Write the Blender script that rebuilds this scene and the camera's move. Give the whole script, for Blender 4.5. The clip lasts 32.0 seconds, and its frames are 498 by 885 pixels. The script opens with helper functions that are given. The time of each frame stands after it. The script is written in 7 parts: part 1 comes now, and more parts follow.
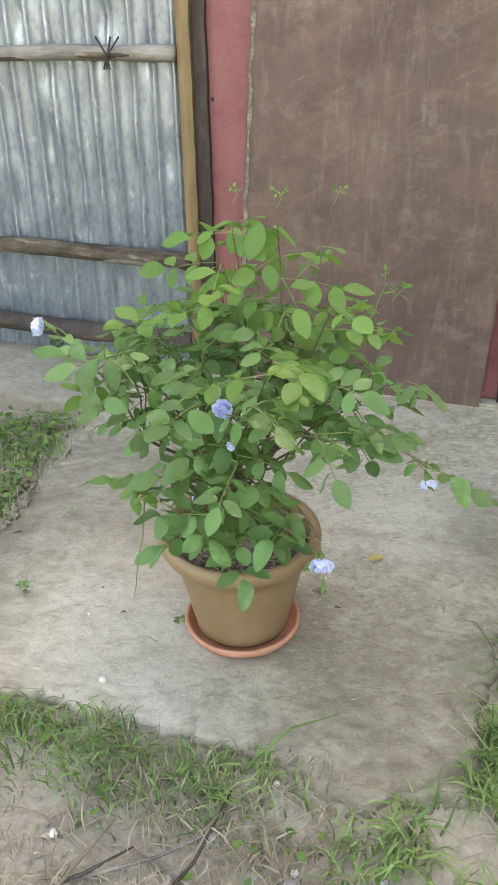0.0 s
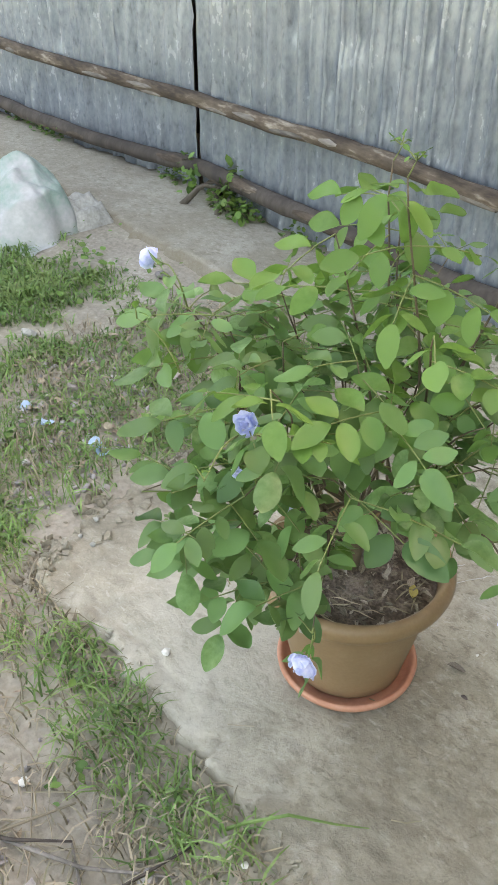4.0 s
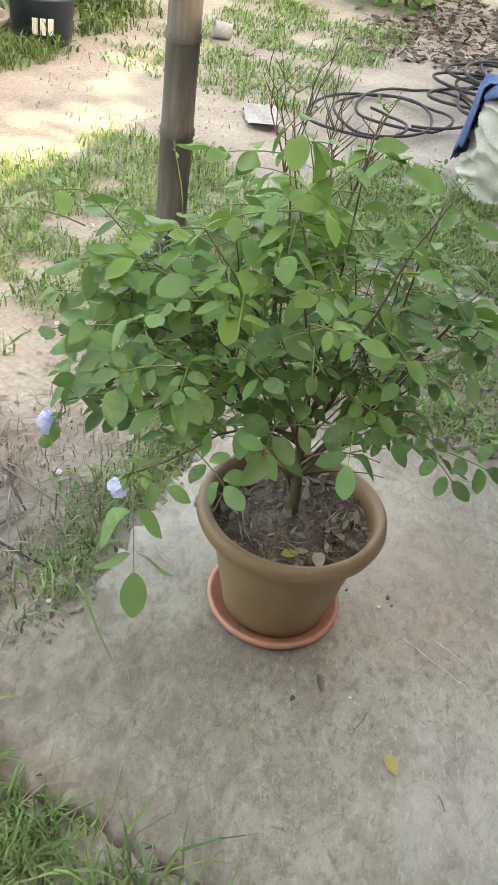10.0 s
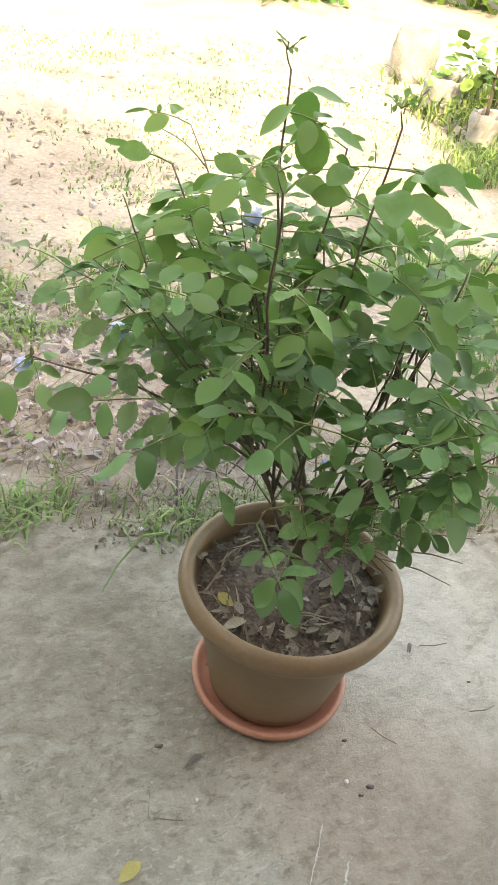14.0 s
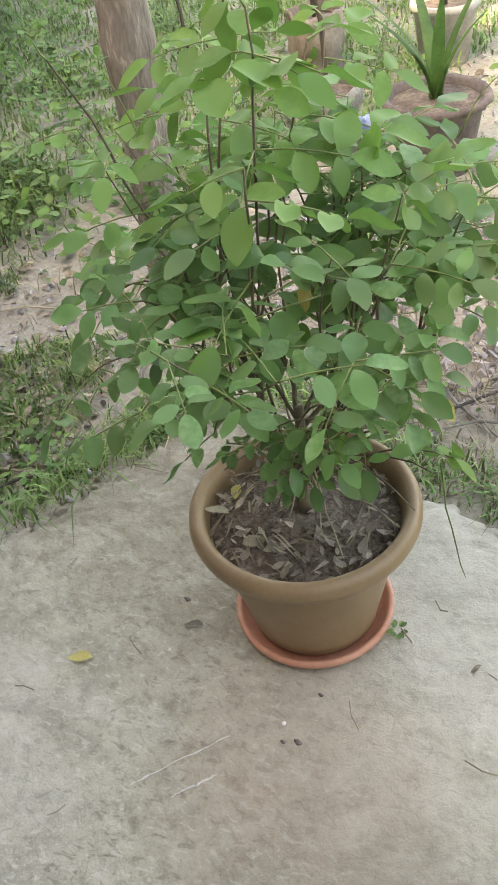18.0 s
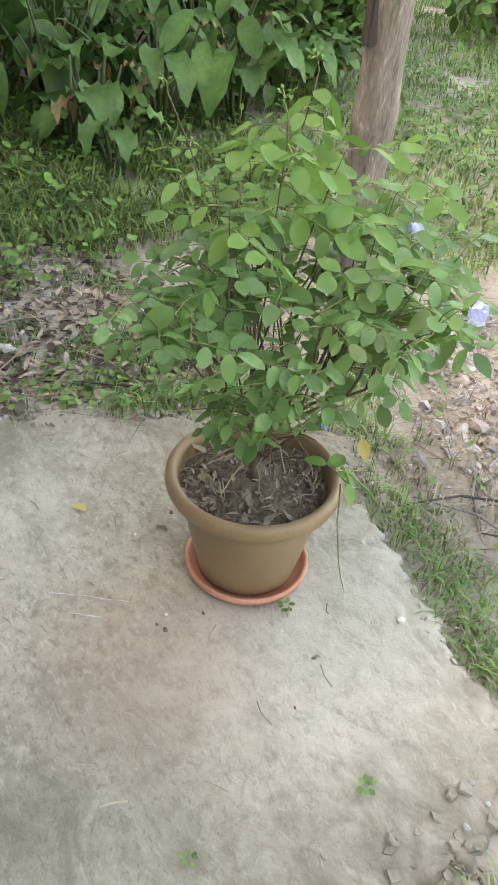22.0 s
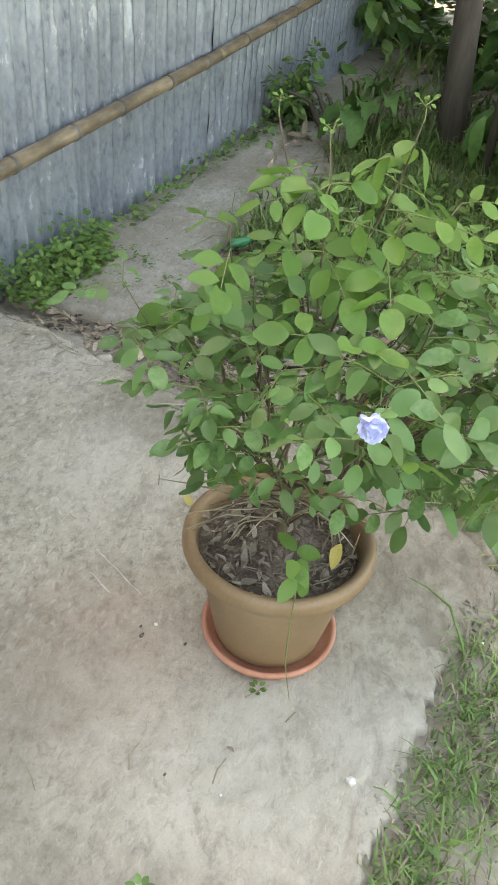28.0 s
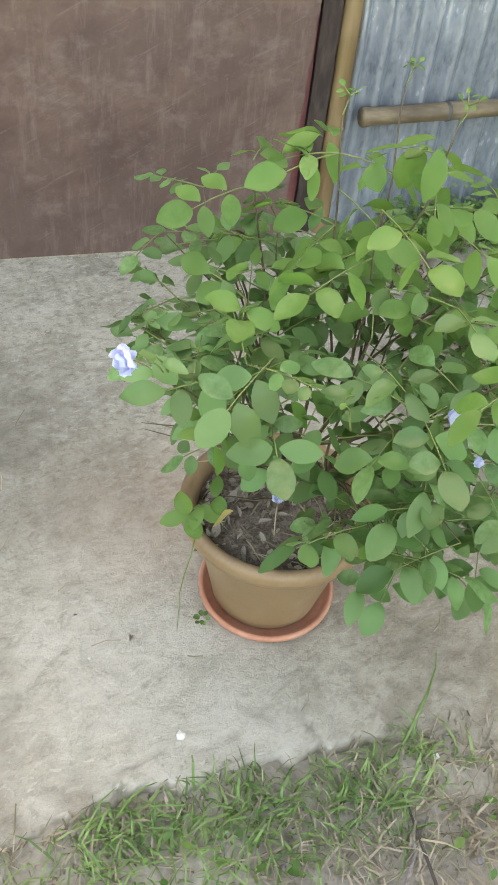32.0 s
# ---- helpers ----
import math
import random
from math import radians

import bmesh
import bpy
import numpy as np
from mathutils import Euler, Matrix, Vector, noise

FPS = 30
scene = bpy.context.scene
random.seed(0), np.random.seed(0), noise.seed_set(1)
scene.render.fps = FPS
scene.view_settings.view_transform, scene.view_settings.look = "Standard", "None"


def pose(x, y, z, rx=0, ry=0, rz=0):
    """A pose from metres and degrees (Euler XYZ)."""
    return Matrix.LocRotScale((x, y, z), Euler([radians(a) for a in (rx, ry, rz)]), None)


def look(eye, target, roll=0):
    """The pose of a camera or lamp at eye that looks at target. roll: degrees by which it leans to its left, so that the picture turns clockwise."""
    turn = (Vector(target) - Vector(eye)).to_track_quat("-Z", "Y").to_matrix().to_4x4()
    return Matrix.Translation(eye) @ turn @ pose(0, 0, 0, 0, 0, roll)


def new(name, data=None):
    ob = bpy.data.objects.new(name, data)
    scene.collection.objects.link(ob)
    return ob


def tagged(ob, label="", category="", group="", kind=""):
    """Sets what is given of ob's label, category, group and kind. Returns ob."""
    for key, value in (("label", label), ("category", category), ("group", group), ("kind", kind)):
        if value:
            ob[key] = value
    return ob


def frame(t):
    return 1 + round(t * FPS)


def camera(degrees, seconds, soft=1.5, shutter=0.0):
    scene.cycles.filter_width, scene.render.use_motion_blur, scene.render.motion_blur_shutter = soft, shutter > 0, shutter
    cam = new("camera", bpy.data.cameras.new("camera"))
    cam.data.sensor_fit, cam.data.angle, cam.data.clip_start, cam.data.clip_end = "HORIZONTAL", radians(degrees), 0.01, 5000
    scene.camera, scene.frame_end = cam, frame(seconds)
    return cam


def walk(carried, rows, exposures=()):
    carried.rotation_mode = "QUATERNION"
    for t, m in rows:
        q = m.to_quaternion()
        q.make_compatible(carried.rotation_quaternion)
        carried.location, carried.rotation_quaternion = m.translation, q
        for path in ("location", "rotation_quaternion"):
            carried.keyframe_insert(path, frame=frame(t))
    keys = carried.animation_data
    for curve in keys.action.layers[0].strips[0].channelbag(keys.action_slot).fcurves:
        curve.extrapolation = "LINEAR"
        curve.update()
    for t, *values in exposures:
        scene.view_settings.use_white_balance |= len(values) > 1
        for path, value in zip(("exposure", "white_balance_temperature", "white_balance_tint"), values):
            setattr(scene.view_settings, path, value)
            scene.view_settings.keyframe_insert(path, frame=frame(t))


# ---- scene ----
cam = camera(31.8, 32.0, 1.6)
PATH = [
    (0, (0.566, -1.514, 1.436), (-0.011, 0.123, 0.442), -1.1),
    (0.5, (0.633, -1.449, 1.42), (-0.067, 0.138, 0.425), -0.4),
    (1, (0.682, -1.364, 1.397), (-0.159, 0.15, 0.398), -0.7),
    (1.5, (0.745, -1.251, 1.38), (-0.211, 0.201, 0.39), -1.0),
    (2, (0.817, -1.156, 1.366), (-0.287, 0.185, 0.373), -1.8),
    (2.5, (0.904, -1.12, 1.407), (-0.323, 0.053, 0.35), -1.5),
    (4.5, (0.823, -0.728, 1.365), (-0.545, 0.175, 0.218), -0.0),
    (5, (0.815, -0.608, 1.342), (-0.652, 0.151, 0.214), -0.2),
    (5.5, (0.865, -0.476, 1.329), (-0.670, 0.085, 0.175), 0.1),
    (6, (0.920, -0.402, 1.303), (-0.638, -0.025, 0.106), -0.3),
    (6.5, (0.978, -0.363, 1.300), (-0.552, -0.024, 0.056), 0.6),
    (7, (1.031, -0.334, 1.283), (-0.452, -0.004, -0.018), 3.0),
    (7.5, (1.103, -0.297, 1.311), (-0.378, -0.071, -0.014), 7.0),
    (8, (1.143, -0.179, 1.340), (-0.350, -0.116, 0.010), 9.9),
    (8.5, (1.176, -0.091, 1.335), (-0.344, -0.148, 0.036), 10.8),
    (9, (1.216, 0.085, 1.359), (-0.306, -0.141, 0.082), 9.6),
    (9.5, (1.267, 0.216, 1.385), (-0.26, -0.166, 0.151), 8.5),
    (10, (1.251, 0.303, 1.379), (-0.268, -0.181, 0.171), 9.2),
    (10.5, (1.146, 0.411, 1.379), (-0.293, -0.226, 0.144), 9.7),
    (11, (1.066, 0.542, 1.39), (-0.251, -0.314, 0.152), 9.8),
    (11.5, (1.034, 0.668, 1.385), (-0.179, -0.356, 0.169), 11.1),
    (12, (0.908, 0.726, 1.392), (-0.168, -0.426, 0.161), 12.8),
    (12.5, (0.736, 0.776, 1.4), (-0.166, -0.493, 0.144), 13.1),
    (13, (0.582, 0.871, 1.384), (-0.082, -0.54, 0.132), 11.5),
    (13.5, (0.456, 0.933, 1.323), (-0.045, -0.579, 0.114), 10.4),
    (14, (0.342, 0.97, 1.305), (-0.03, -0.574, 0.09), 9.6),
    (14.5, (0.201, 0.967, 1.304), (-0.011, -0.583, 0.058), 6.9),
    (15, (0.068, 0.952, 1.325), (0.011, -0.585, 0.046), 4.6),
    (15.5, (-0.022, 0.913, 1.309), (0.115, -0.565, -0.031), 2.1),
    (17.5, (-0.556, 0.754, 1.278), (0.397, -0.37, -0.075), -9.4),
    (18, (-0.683, 0.714, 1.263), (0.45, -0.288, -0.045), -9.1),
    (18.5, (-0.763, 0.641, 1.29), (0.484, -0.23, -0.009), -6.7),
    (19, (-0.824, 0.604, 1.293), (0.447, -0.292, 0.036), -2.7),
    (19.5, (-0.876, 0.525, 1.323), (0.328, -0.433, 0.045), 0.8),
    (20, (-0.921, 0.505, 1.36), (0.259, -0.452, 0.059), 1.8),
    (20.5, (-0.955, 0.478, 1.372), (0.268, -0.429, 0.076), 1.2),
    (21, (-1.015, 0.518, 1.387), (0.276, -0.292, 0.092), 2.8),
    (21.5, (-1.18, 0.578, 1.43), (0.251, -0.108, 0.213), 3.8),
    (22, (-1.295, 0.515, 1.441), (0.181, -0.034, 0.208), 5.4),
    (22.5, (-1.374, 0.46, 1.468), (0.115, -0.001, 0.215), 6.9),
    (23, (-1.474, 0.42, 1.488), (0.03, -0.008, 0.241), 7.3),
    (23.5, (-1.51, 0.41, 1.483), (-0.001, -0.005, 0.238), 7.6),
    (24, (-1.498, 0.367, 1.474), (0.014, -0.049, 0.232), 8.0),
    (24.5, (-1.436, 0.253, 1.464), (0.098, -0.028, 0.211), 7.8),
    (26.5, (-1.372, -0.153, 1.466), (0.192, 0.023, 0.233), 8.6),
    (27, (-1.274, -0.208, 1.455), (0.287, 0.094, 0.243), 7.8),
    (27.5, (-1.203, -0.287, 1.422), (0.33, 0.167, 0.221), 6.8),
    (28, (-1.146, -0.385, 1.414), (0.319, 0.231, 0.2), 6.0),
    (28.5, (-1.061, -0.436, 1.404), (0.338, 0.248, 0.149), 7.8),
    (29, (-0.936, -0.503, 1.404), (0.389, 0.204, 0.084), 8.7),
    (29.5, (-0.832, -0.562, 1.382), (0.346, 0.276, 0.001), 6.0),
    (30, (-0.723, -0.653, 1.369), (0.322, 0.346, -0.013), 4.8),
    (30.5, (-0.634, -0.71, 1.413), (0.277, 0.391, 0.014), 5.4),
    (31, (-0.533, -0.737, 1.422), (0.261, 0.414, -0.008), 5.3),
    (31.5, (-0.462, -0.82, 1.43), (0.2, 0.408, -0.003), 6.9),
    (32, (-0.448, -0.998, 1.474), (0.055, 0.356, 0.091), 7.4),
]
EXPO = [(0.0, 3.21, 11000, 14), (2.0, 3.25, 11000, 14), (4.5, 3.20, 11000, 14), (9.0, 3.16, 11000, 14), (12.0, 3.25, 11000, 14), (14.0, 3.25, 11000, 14), (17.0, 3.27, 11000, 14), (20.0, 3.45, 11000, 14), (22.0, 3.43, 11000, 14), (24.0, 3.37, 11000, 14), (28.0, 3.3, 11000, 14), (32.0, 3.29, 11000, 14)]
walk(cam, [(r[0], look(*r[1:])) for r in PATH], EXPO)

# ---- world and sun ----
SUN_EL, SUN_AZ = 42.0, 8.0
world = bpy.data.worlds.new("sky")
world.use_nodes = True
wn = world.node_tree.nodes
sky = wn.new("ShaderNodeTexSky")
sky.sky_type, sky.sun_disc = "NISHITA", False
sky.sun_elevation, sky.sun_rotation = radians(SUN_EL), radians(SUN_AZ)
sky.air_density, sky.dust_density = 1.0, 2.5
wn["Background"].inputs["Strength"].default_value = 0.15
world.node_tree.links.new(sky.outputs[0], wn["Background"].inputs["Color"])
scene.world = world
sun = new("sun", bpy.data.lights.new("sun", "SUN"))
sun.data.energy, sun.data.angle, sun.data.color = 1.08, radians(0.6), (1.0, 0.95, 0.86)
sx, sy = math.sin(radians(SUN_AZ)) * math.cos(radians(SUN_EL)), math.cos(radians(SUN_AZ)) * math.cos(radians(SUN_EL))
sun.matrix_world = look((sx * 30, sy * 30, math.sin(radians(SUN_EL)) * 30), (0, 0, 0))


# ---- materials ----
def mat(name, colors, rough=0.7, scale=6.0, fine=60.0, bump=0.15, metal=0.0, blotch=0.5, grain=0.35, stretch=(1, 1, 1), trans=0.0, spread=0.0, spec=0.5, speck=0.0):
    """Two-scale procedural surface: colors run from dark to light over a broad noise, a fine one adds grain and relief."""
    m = bpy.data.materials.new(name)
    m.use_nodes = True
    n, l = m.node_tree.nodes, m.node_tree.links
    b = n["Principled BSDF"]
    co = n.new("ShaderNodeTexCoord")
    mp = n.new("ShaderNodeMapping")
    mp.inputs["Scale"].default_value = stretch
    l.new(co.outputs["Object"], mp.inputs["Vector"])
    broad = n.new("ShaderNodeTexNoise")
    broad.inputs["Scale"].default_value, broad.inputs["Detail"].default_value = scale, 6
    broad.inputs["Roughness"].default_value = 0.62
    fin = n.new("ShaderNodeTexNoise")
    fin.inputs["Scale"].default_value, fin.inputs["Detail"].default_value = fine, 4
    for t in (broad, fin):
        l.new(mp.outputs[0], t.inputs["Vector"])
    mix = n.new("ShaderNodeMath")
    mix.operation = "MULTIPLY_ADD"
    l.new(fin.outputs["Fac"], mix.inputs[0])
    mix.inputs[1].default_value = grain
    l.new(broad.outputs["Fac"], mix.inputs[2])
    ramp = n.new("ShaderNodeValToRGB")
    els = ramp.color_ramp.elements
    lo, hi = 0.5 + grain / 2 - 0.28 * blotch - 0.1, 0.5 + grain / 2 + 0.28 * blotch + 0.1
    while len(els) < len(colors):
        els.new(0.5)
    for i, c in enumerate(colors):
        els[i].position = lo + (hi - lo) * i / max(1, len(colors) - 1)
        els[i].color = (*c, 1)
    l.new(mix.outputs[0], ramp.inputs["Fac"])
    out = ramp.outputs["Color"]
    if speck:
        vor = n.new("ShaderNodeTexNoise")
        vor.inputs["Scale"].default_value, vor.inputs["Detail"].default_value = fine * 0.8, 2
        l.new(mp.outputs[0], vor.inputs["Vector"])
        cut = n.new("ShaderNodeMapRange")
        cut.inputs["From Min"].default_value, cut.inputs["From Max"].default_value = 0.60, 0.72
        cut.inputs["To Min"].default_value, cut.inputs["To Max"].default_value = 0.0, speck
        l.new(vor.outputs["Fac"], cut.inputs["Value"])
        dark = n.new("ShaderNodeMix")
        dark.data_type = "RGBA"
        l.new(cut.outputs[0], dark.inputs["Factor"])
        l.new(out, dark.inputs["A"])
        dark.inputs["B"].default_value = (*[c * 0.75 for c in colors[0]], 1)
        out = dark.outputs["Result"]
    if spread:
        info = n.new("ShaderNodeObjectInfo")
        geo = n.new("ShaderNodeNewGeometry")
        add = n.new("ShaderNodeMath")
        add.operation = "ADD"
        l.new(info.outputs["Random"], add.inputs[0])
        l.new(geo.outputs["Random Per Island"], add.inputs[1])
        fr = n.new("ShaderNodeMath")
        fr.operation = "FRACT"
        l.new(add.outputs[0], fr.inputs[0])
        rng = n.new("ShaderNodeMapRange")
        rng.inputs["To Min"].default_value, rng.inputs["To Max"].default_value = 1 - spread, 1 + spread
        l.new(fr.outputs[0], rng.inputs["Value"])
        hsv = n.new("ShaderNodeHueSaturation")
        l.new(rng.outputs[0], hsv.inputs["Value"])
        hr = n.new("ShaderNodeMapRange")
        hr.inputs["To Min"].default_value, hr.inputs["To Max"].default_value = 0.5 - spread * 0.045, 0.5 + spread * 0.055
        l.new(geo.outputs["Random Per Island"], hr.inputs["Value"])
        l.new(hr.outputs[0], hsv.inputs["Hue"])
        l.new(out, hsv.inputs["Color"])
        out = hsv.outputs["Color"]
    l.new(out, b.inputs["Base Color"])
    b.inputs["Roughness"].default_value, b.inputs["Metallic"].default_value = rough, metal
    b.inputs["Specular IOR Level"].default_value = spec
    if bump:
        bp = n.new("ShaderNodeBump")
        bp.inputs["Strength"].default_value, bp.inputs["Distance"].default_value = bump, 0.01
        l.new(mix.outputs[0], bp.inputs["Height"])
        l.new(bp.outputs[0], b.inputs["Normal"])
    if trans:
        tr = n.new("ShaderNodeBsdfTranslucent")
        l.new(out, tr.inputs["Color"])
        ms = n.new("ShaderNodeMixShader")
        ms.inputs[0].default_value = trans
        l.new(b.outputs[0], ms.inputs[1])
        l.new(tr.outputs[0], ms.inputs[2])
        l.new(ms.outputs[0], n["Material Output"].inputs["Surface"])
    return m


def worn_concrete(name, patch, tint=(1.25, 1.225, 1.16), grime=(), worn_lit=()):
    """Trowelled concrete: broad stains, slanting strokes, pits, pale grit, a rusty patch, pools of light put into the
    colour and earth caught on its low crumbled rim.
    """
    m = bpy.data.materials.new(name)
    m.use_nodes = True
    n, l = m.node_tree.nodes, m.node_tree.links
    b = n["Principled BSDF"]
    co = n.new("ShaderNodeTexCoord").outputs["Object"]

    def nz(scale, detail, rough, stretch=None, turn=0.0, warp=0.0):
        t = n.new("ShaderNodeTexNoise")
        t.inputs["Scale"].default_value, t.inputs["Detail"].default_value = scale, detail
        t.inputs["Roughness"].default_value, t.inputs["Distortion"].default_value = rough, warp
        src = co
        if stretch:
            mp = n.new("ShaderNodeMapping")
            mp.vector_type = "TEXTURE"
            mp.inputs["Rotation"].default_value = (0, 0, radians(turn))
            mp.inputs["Scale"].default_value = stretch
            l.new(co, mp.inputs["Vector"])
            src = mp.outputs[0]
        l.new(src, t.inputs["Vector"])
        return t.outputs["Fac"]

    def rng(src, a, c, lo, hi):
        r = n.new("ShaderNodeMapRange")
        for k, v in (("From Min", a), ("From Max", c), ("To Min", lo), ("To Max", hi)):
            r.inputs[k].default_value = v
        l.new(src, r.inputs["Value"])
        return r.outputs[0]

    def over(col, fac, rgb):
        x = n.new("ShaderNodeMix")
        x.data_type = "RGBA"
        l.new(fac, x.inputs["Factor"])
        l.new(col, x.inputs["A"])
        x.inputs["B"].default_value = (*rgb, 1)
        return x.outputs["Result"]

    def calc(op, a, c):
        x = n.new("ShaderNodeMath")
        x.operation = op
        for k, v in enumerate((a, c)):
            if isinstance(v, float):
                x.inputs[k].default_value = v
            else:
                l.new(v, x.inputs[k])
        return x.outputs[0]

    broad, stroke, mott, pits, grit, stain = nz(2.3, 8, 0.66, warp=0.6), nz(9, 5, 0.6, (2.6, 0.8, 1), 38), nz(24, 8, 0.82), nz(52, 4, 0.75), nz(150, 2, 0.5), nz(5.5, 6, 0.7, (1.5, 1, 1), 60, 1.0)
    ramp = n.new("ShaderNodeValToRGB")
    els = ramp.color_ramp.elements
    els.new(0.5)
    for i, (p, c) in enumerate(((0.33, (0.255, 0.23, 0.182)), (0.5, (0.335, 0.31, 0.255)), (0.68, (0.405, 0.38, 0.325)))):
        els[i].position, els[i].color = p, (c[0] * tint[0], c[1] * tint[1], c[2] * tint[2], 1)
    l.new(broad, ramp.inputs["Fac"])
    col = over(ramp.outputs["Color"], rng(stain, 0.50, 0.70, 0.0, 0.6), (0.235, 0.208, 0.16))
    col = over(col, rng(stroke, 0.54, 0.72, 0.0, 0.22), (0.50, 0.475, 0.41))
    col = over(col, rng(stroke, 0.46, 0.30, 0.0, 0.25), (0.22, 0.195, 0.15))
    col = over(col, rng(mott, 0.49, 0.38, 0.0, 0.6), (0.19, 0.163, 0.12))
    col = over(col, rng(mott, 0.53, 0.66, 0.0, 0.6), (0.55, 0.515, 0.44))
    col = over(col, rng(pits, 0.62, 0.74, 0.0, 0.5), (0.13, 0.112, 0.088))
    col = over(col, rng(grit, 0.66, 0.72, 0.0, 0.5), (0.52, 0.49, 0.44))
    flake, pock = nz(8.5, 6, 0.72, (1.4, 0.8, 1), 25, 0.8), nz(24, 3, 0.6, (1.8, 0.8, 1), 70, 1.2)
    col = over(col, rng(flake, 0.54, 0.66, 0.0, 0.42), (0.54, 0.515, 0.45))
    col = over(col, rng(flake, 0.43, 0.36, 0.0, 0.4), (0.24, 0.215, 0.17))
    col = over(col, rng(pock, 0.66, 0.72, 0.0, 0.6), (0.15, 0.13, 0.10))
    smudge = nz(36, 5, 0.7, (1.7, 0.8, 1), -20, 0.8)
    col = over(col, rng(smudge, 0.54, 0.66, 0.0, 0.45), (0.185, 0.16, 0.118))
    fleck = nz(66, 2, 0.55, (1.7, 0.8, 1), 15, 0.6)
    col = over(col, rng(fleck, 0.61, 0.66, 0.0, 0.5), (0.17, 0.147, 0.11))
    col = over(col, rng(fleck, 0.39, 0.34, 0.0, 0.5), (0.58, 0.55, 0.475))
    dust = nz(230, 3, 0.7)
    col = over(col, rng(dust, 0.50, 0.34, 0.0, 0.16), (0.17, 0.15, 0.115))
    col = over(col, rng(dust, 0.52, 0.70, 0.0, 0.14), (0.52, 0.49, 0.42))
    if patch:
        d = n.new("ShaderNodeVectorMath")
        d.operation = "DISTANCE"
        l.new(co, d.inputs[0])
        d.inputs[1].default_value = patch
        col = over(col, calc("MULTIPLY", rng(d.outputs["Value"], 0.05, 0.30, 0.75, 0.0), rng(broad, 0.35, 0.6, 0.3, 1.0)), (0.37, 0.255, 0.19))
    # round pools of light painted into the colour as paler concrete
    for gx, gy, gr in worn_lit:
        d = n.new("ShaderNodeVectorMath")
        d.operation = "DISTANCE"
        l.new(co, d.inputs[0])
        d.inputs[1].default_value = (gx, gy, 0.0)
        col = over(col, calc("MULTIPLY", rng(d.outputs["Value"], gr * 0.3, gr, 0.52, 0.0), rng(flake, 0.38, 0.58, 0.4, 1.0)), (0.58, 0.545, 0.462))
    for gx, gy, gr in grime:
        d = n.new("ShaderNodeVectorMath")
        d.operation = "DISTANCE"
        l.new(co, d.inputs[0])
        d.inputs[1].default_value = (gx, gy, 0.0)
        col = over(col, calc("MULTIPLY", rng(d.outputs["Value"], gr * 0.35, gr, 0.85, 0.0), rng(flake, 0.36, 0.60, 1.0, 0.45)), (0.19, 0.17, 0.128))
    sep = n.new("ShaderNodeSeparateXYZ")
    l.new(co, sep.inputs[0])
    col = over(col, calc("MULTIPLY", rng(sep.outputs["Z"], -0.004, -0.026, 0.0, 1.0), rng(mott, 0.3, 0.55, 0.5, 1.0)), (0.22, 0.185, 0.135))
    l.new(col, b.inputs["Base Color"])
    b.inputs["Roughness"].default_value = 0.93
    bp = n.new("ShaderNodeBump")
    bp.inputs["Strength"].default_value, bp.inputs["Distance"].default_value = 0.7, 0.009
    l.new(calc("ADD", calc("ADD", calc("MULTIPLY", stroke, 0.35), mott), calc("ADD", calc("MULTIPLY", pits, -0.5), calc("MULTIPLY", dust, 0.10))), bp.inputs["Height"])
    l.new(bp.outputs[0], b.inputs["Normal"])
    return m


CONCRETE = worn_concrete("concrete", (-0.22, 0.29, 0.0), (1.28, 1.255, 1.19), ((0.48, -0.20, 0.62), (-0.66, 0.52, 0.55), (-0.74, -0.12, 0.30), (-0.80, 0.22, 0.26), (0.66, 0.55, 0.34)), ((-0.34, -0.10, 0.50), (-0.1, -0.27, 0.3), (0.3, 0.55, 0.3)))
PAVING = worn_concrete("grey_paving", None, (1.16, 1.19, 1.22))
DIRT = mat("dirt", [(0.165, 0.142, 0.11), (0.28, 0.246, 0.2), (0.375, 0.335, 0.278), (0.475, 0.43, 0.365)], 0.95, 2.6, 60, 0.8, blotch=0.8, grain=0.6, speck=0.35)
dn, dl = DIRT.node_tree.nodes, DIRT.node_tree.links
film = dn.new("ShaderNodeTexNoise")
film.inputs["Scale"].default_value, film.inputs["Detail"].default_value, film.inputs["Roughness"].default_value = 1.3, 8, 0.7
dl.new(next(k for k in dn if k.type == "TEX_COORD").outputs["Object"], film.inputs["Vector"])
film_r = dn.new("ShaderNodeMapRange")
film_r.inputs["From Min"].default_value, film_r.inputs["From Max"].default_value, film_r.inputs["To Max"].default_value = 0.48, 0.68, 0.28
dl.new(film.outputs["Fac"], film_r.inputs["Value"])
film_m = dn.new("ShaderNodeMix")
film_m.data_type = "RGBA"
dl.new(film_r.outputs[0], film_m.inputs["Factor"])
dl.new(dn["Principled BSDF"].inputs["Base Color"].links[0].from_socket, film_m.inputs["A"])
film_m.inputs["B"].default_value = (0.165, 0.185, 0.095, 1)
dl.new(film_m.outputs["Result"], dn["Principled BSDF"].inputs["Base Color"])
TIN = mat("galvanised_tin", [(0.11, 0.134, 0.166), (0.25, 0.292, 0.343), (0.33, 0.378, 0.434), (0.385, 0.432, 0.487), (0.53, 0.58, 0.64)], 0.36, 13.0, 70, 0.16, metal=0.62, stretch=(1, 1, 0.45), spread=0.12, grain=0.65, blotch=1.0, speck=0.35)
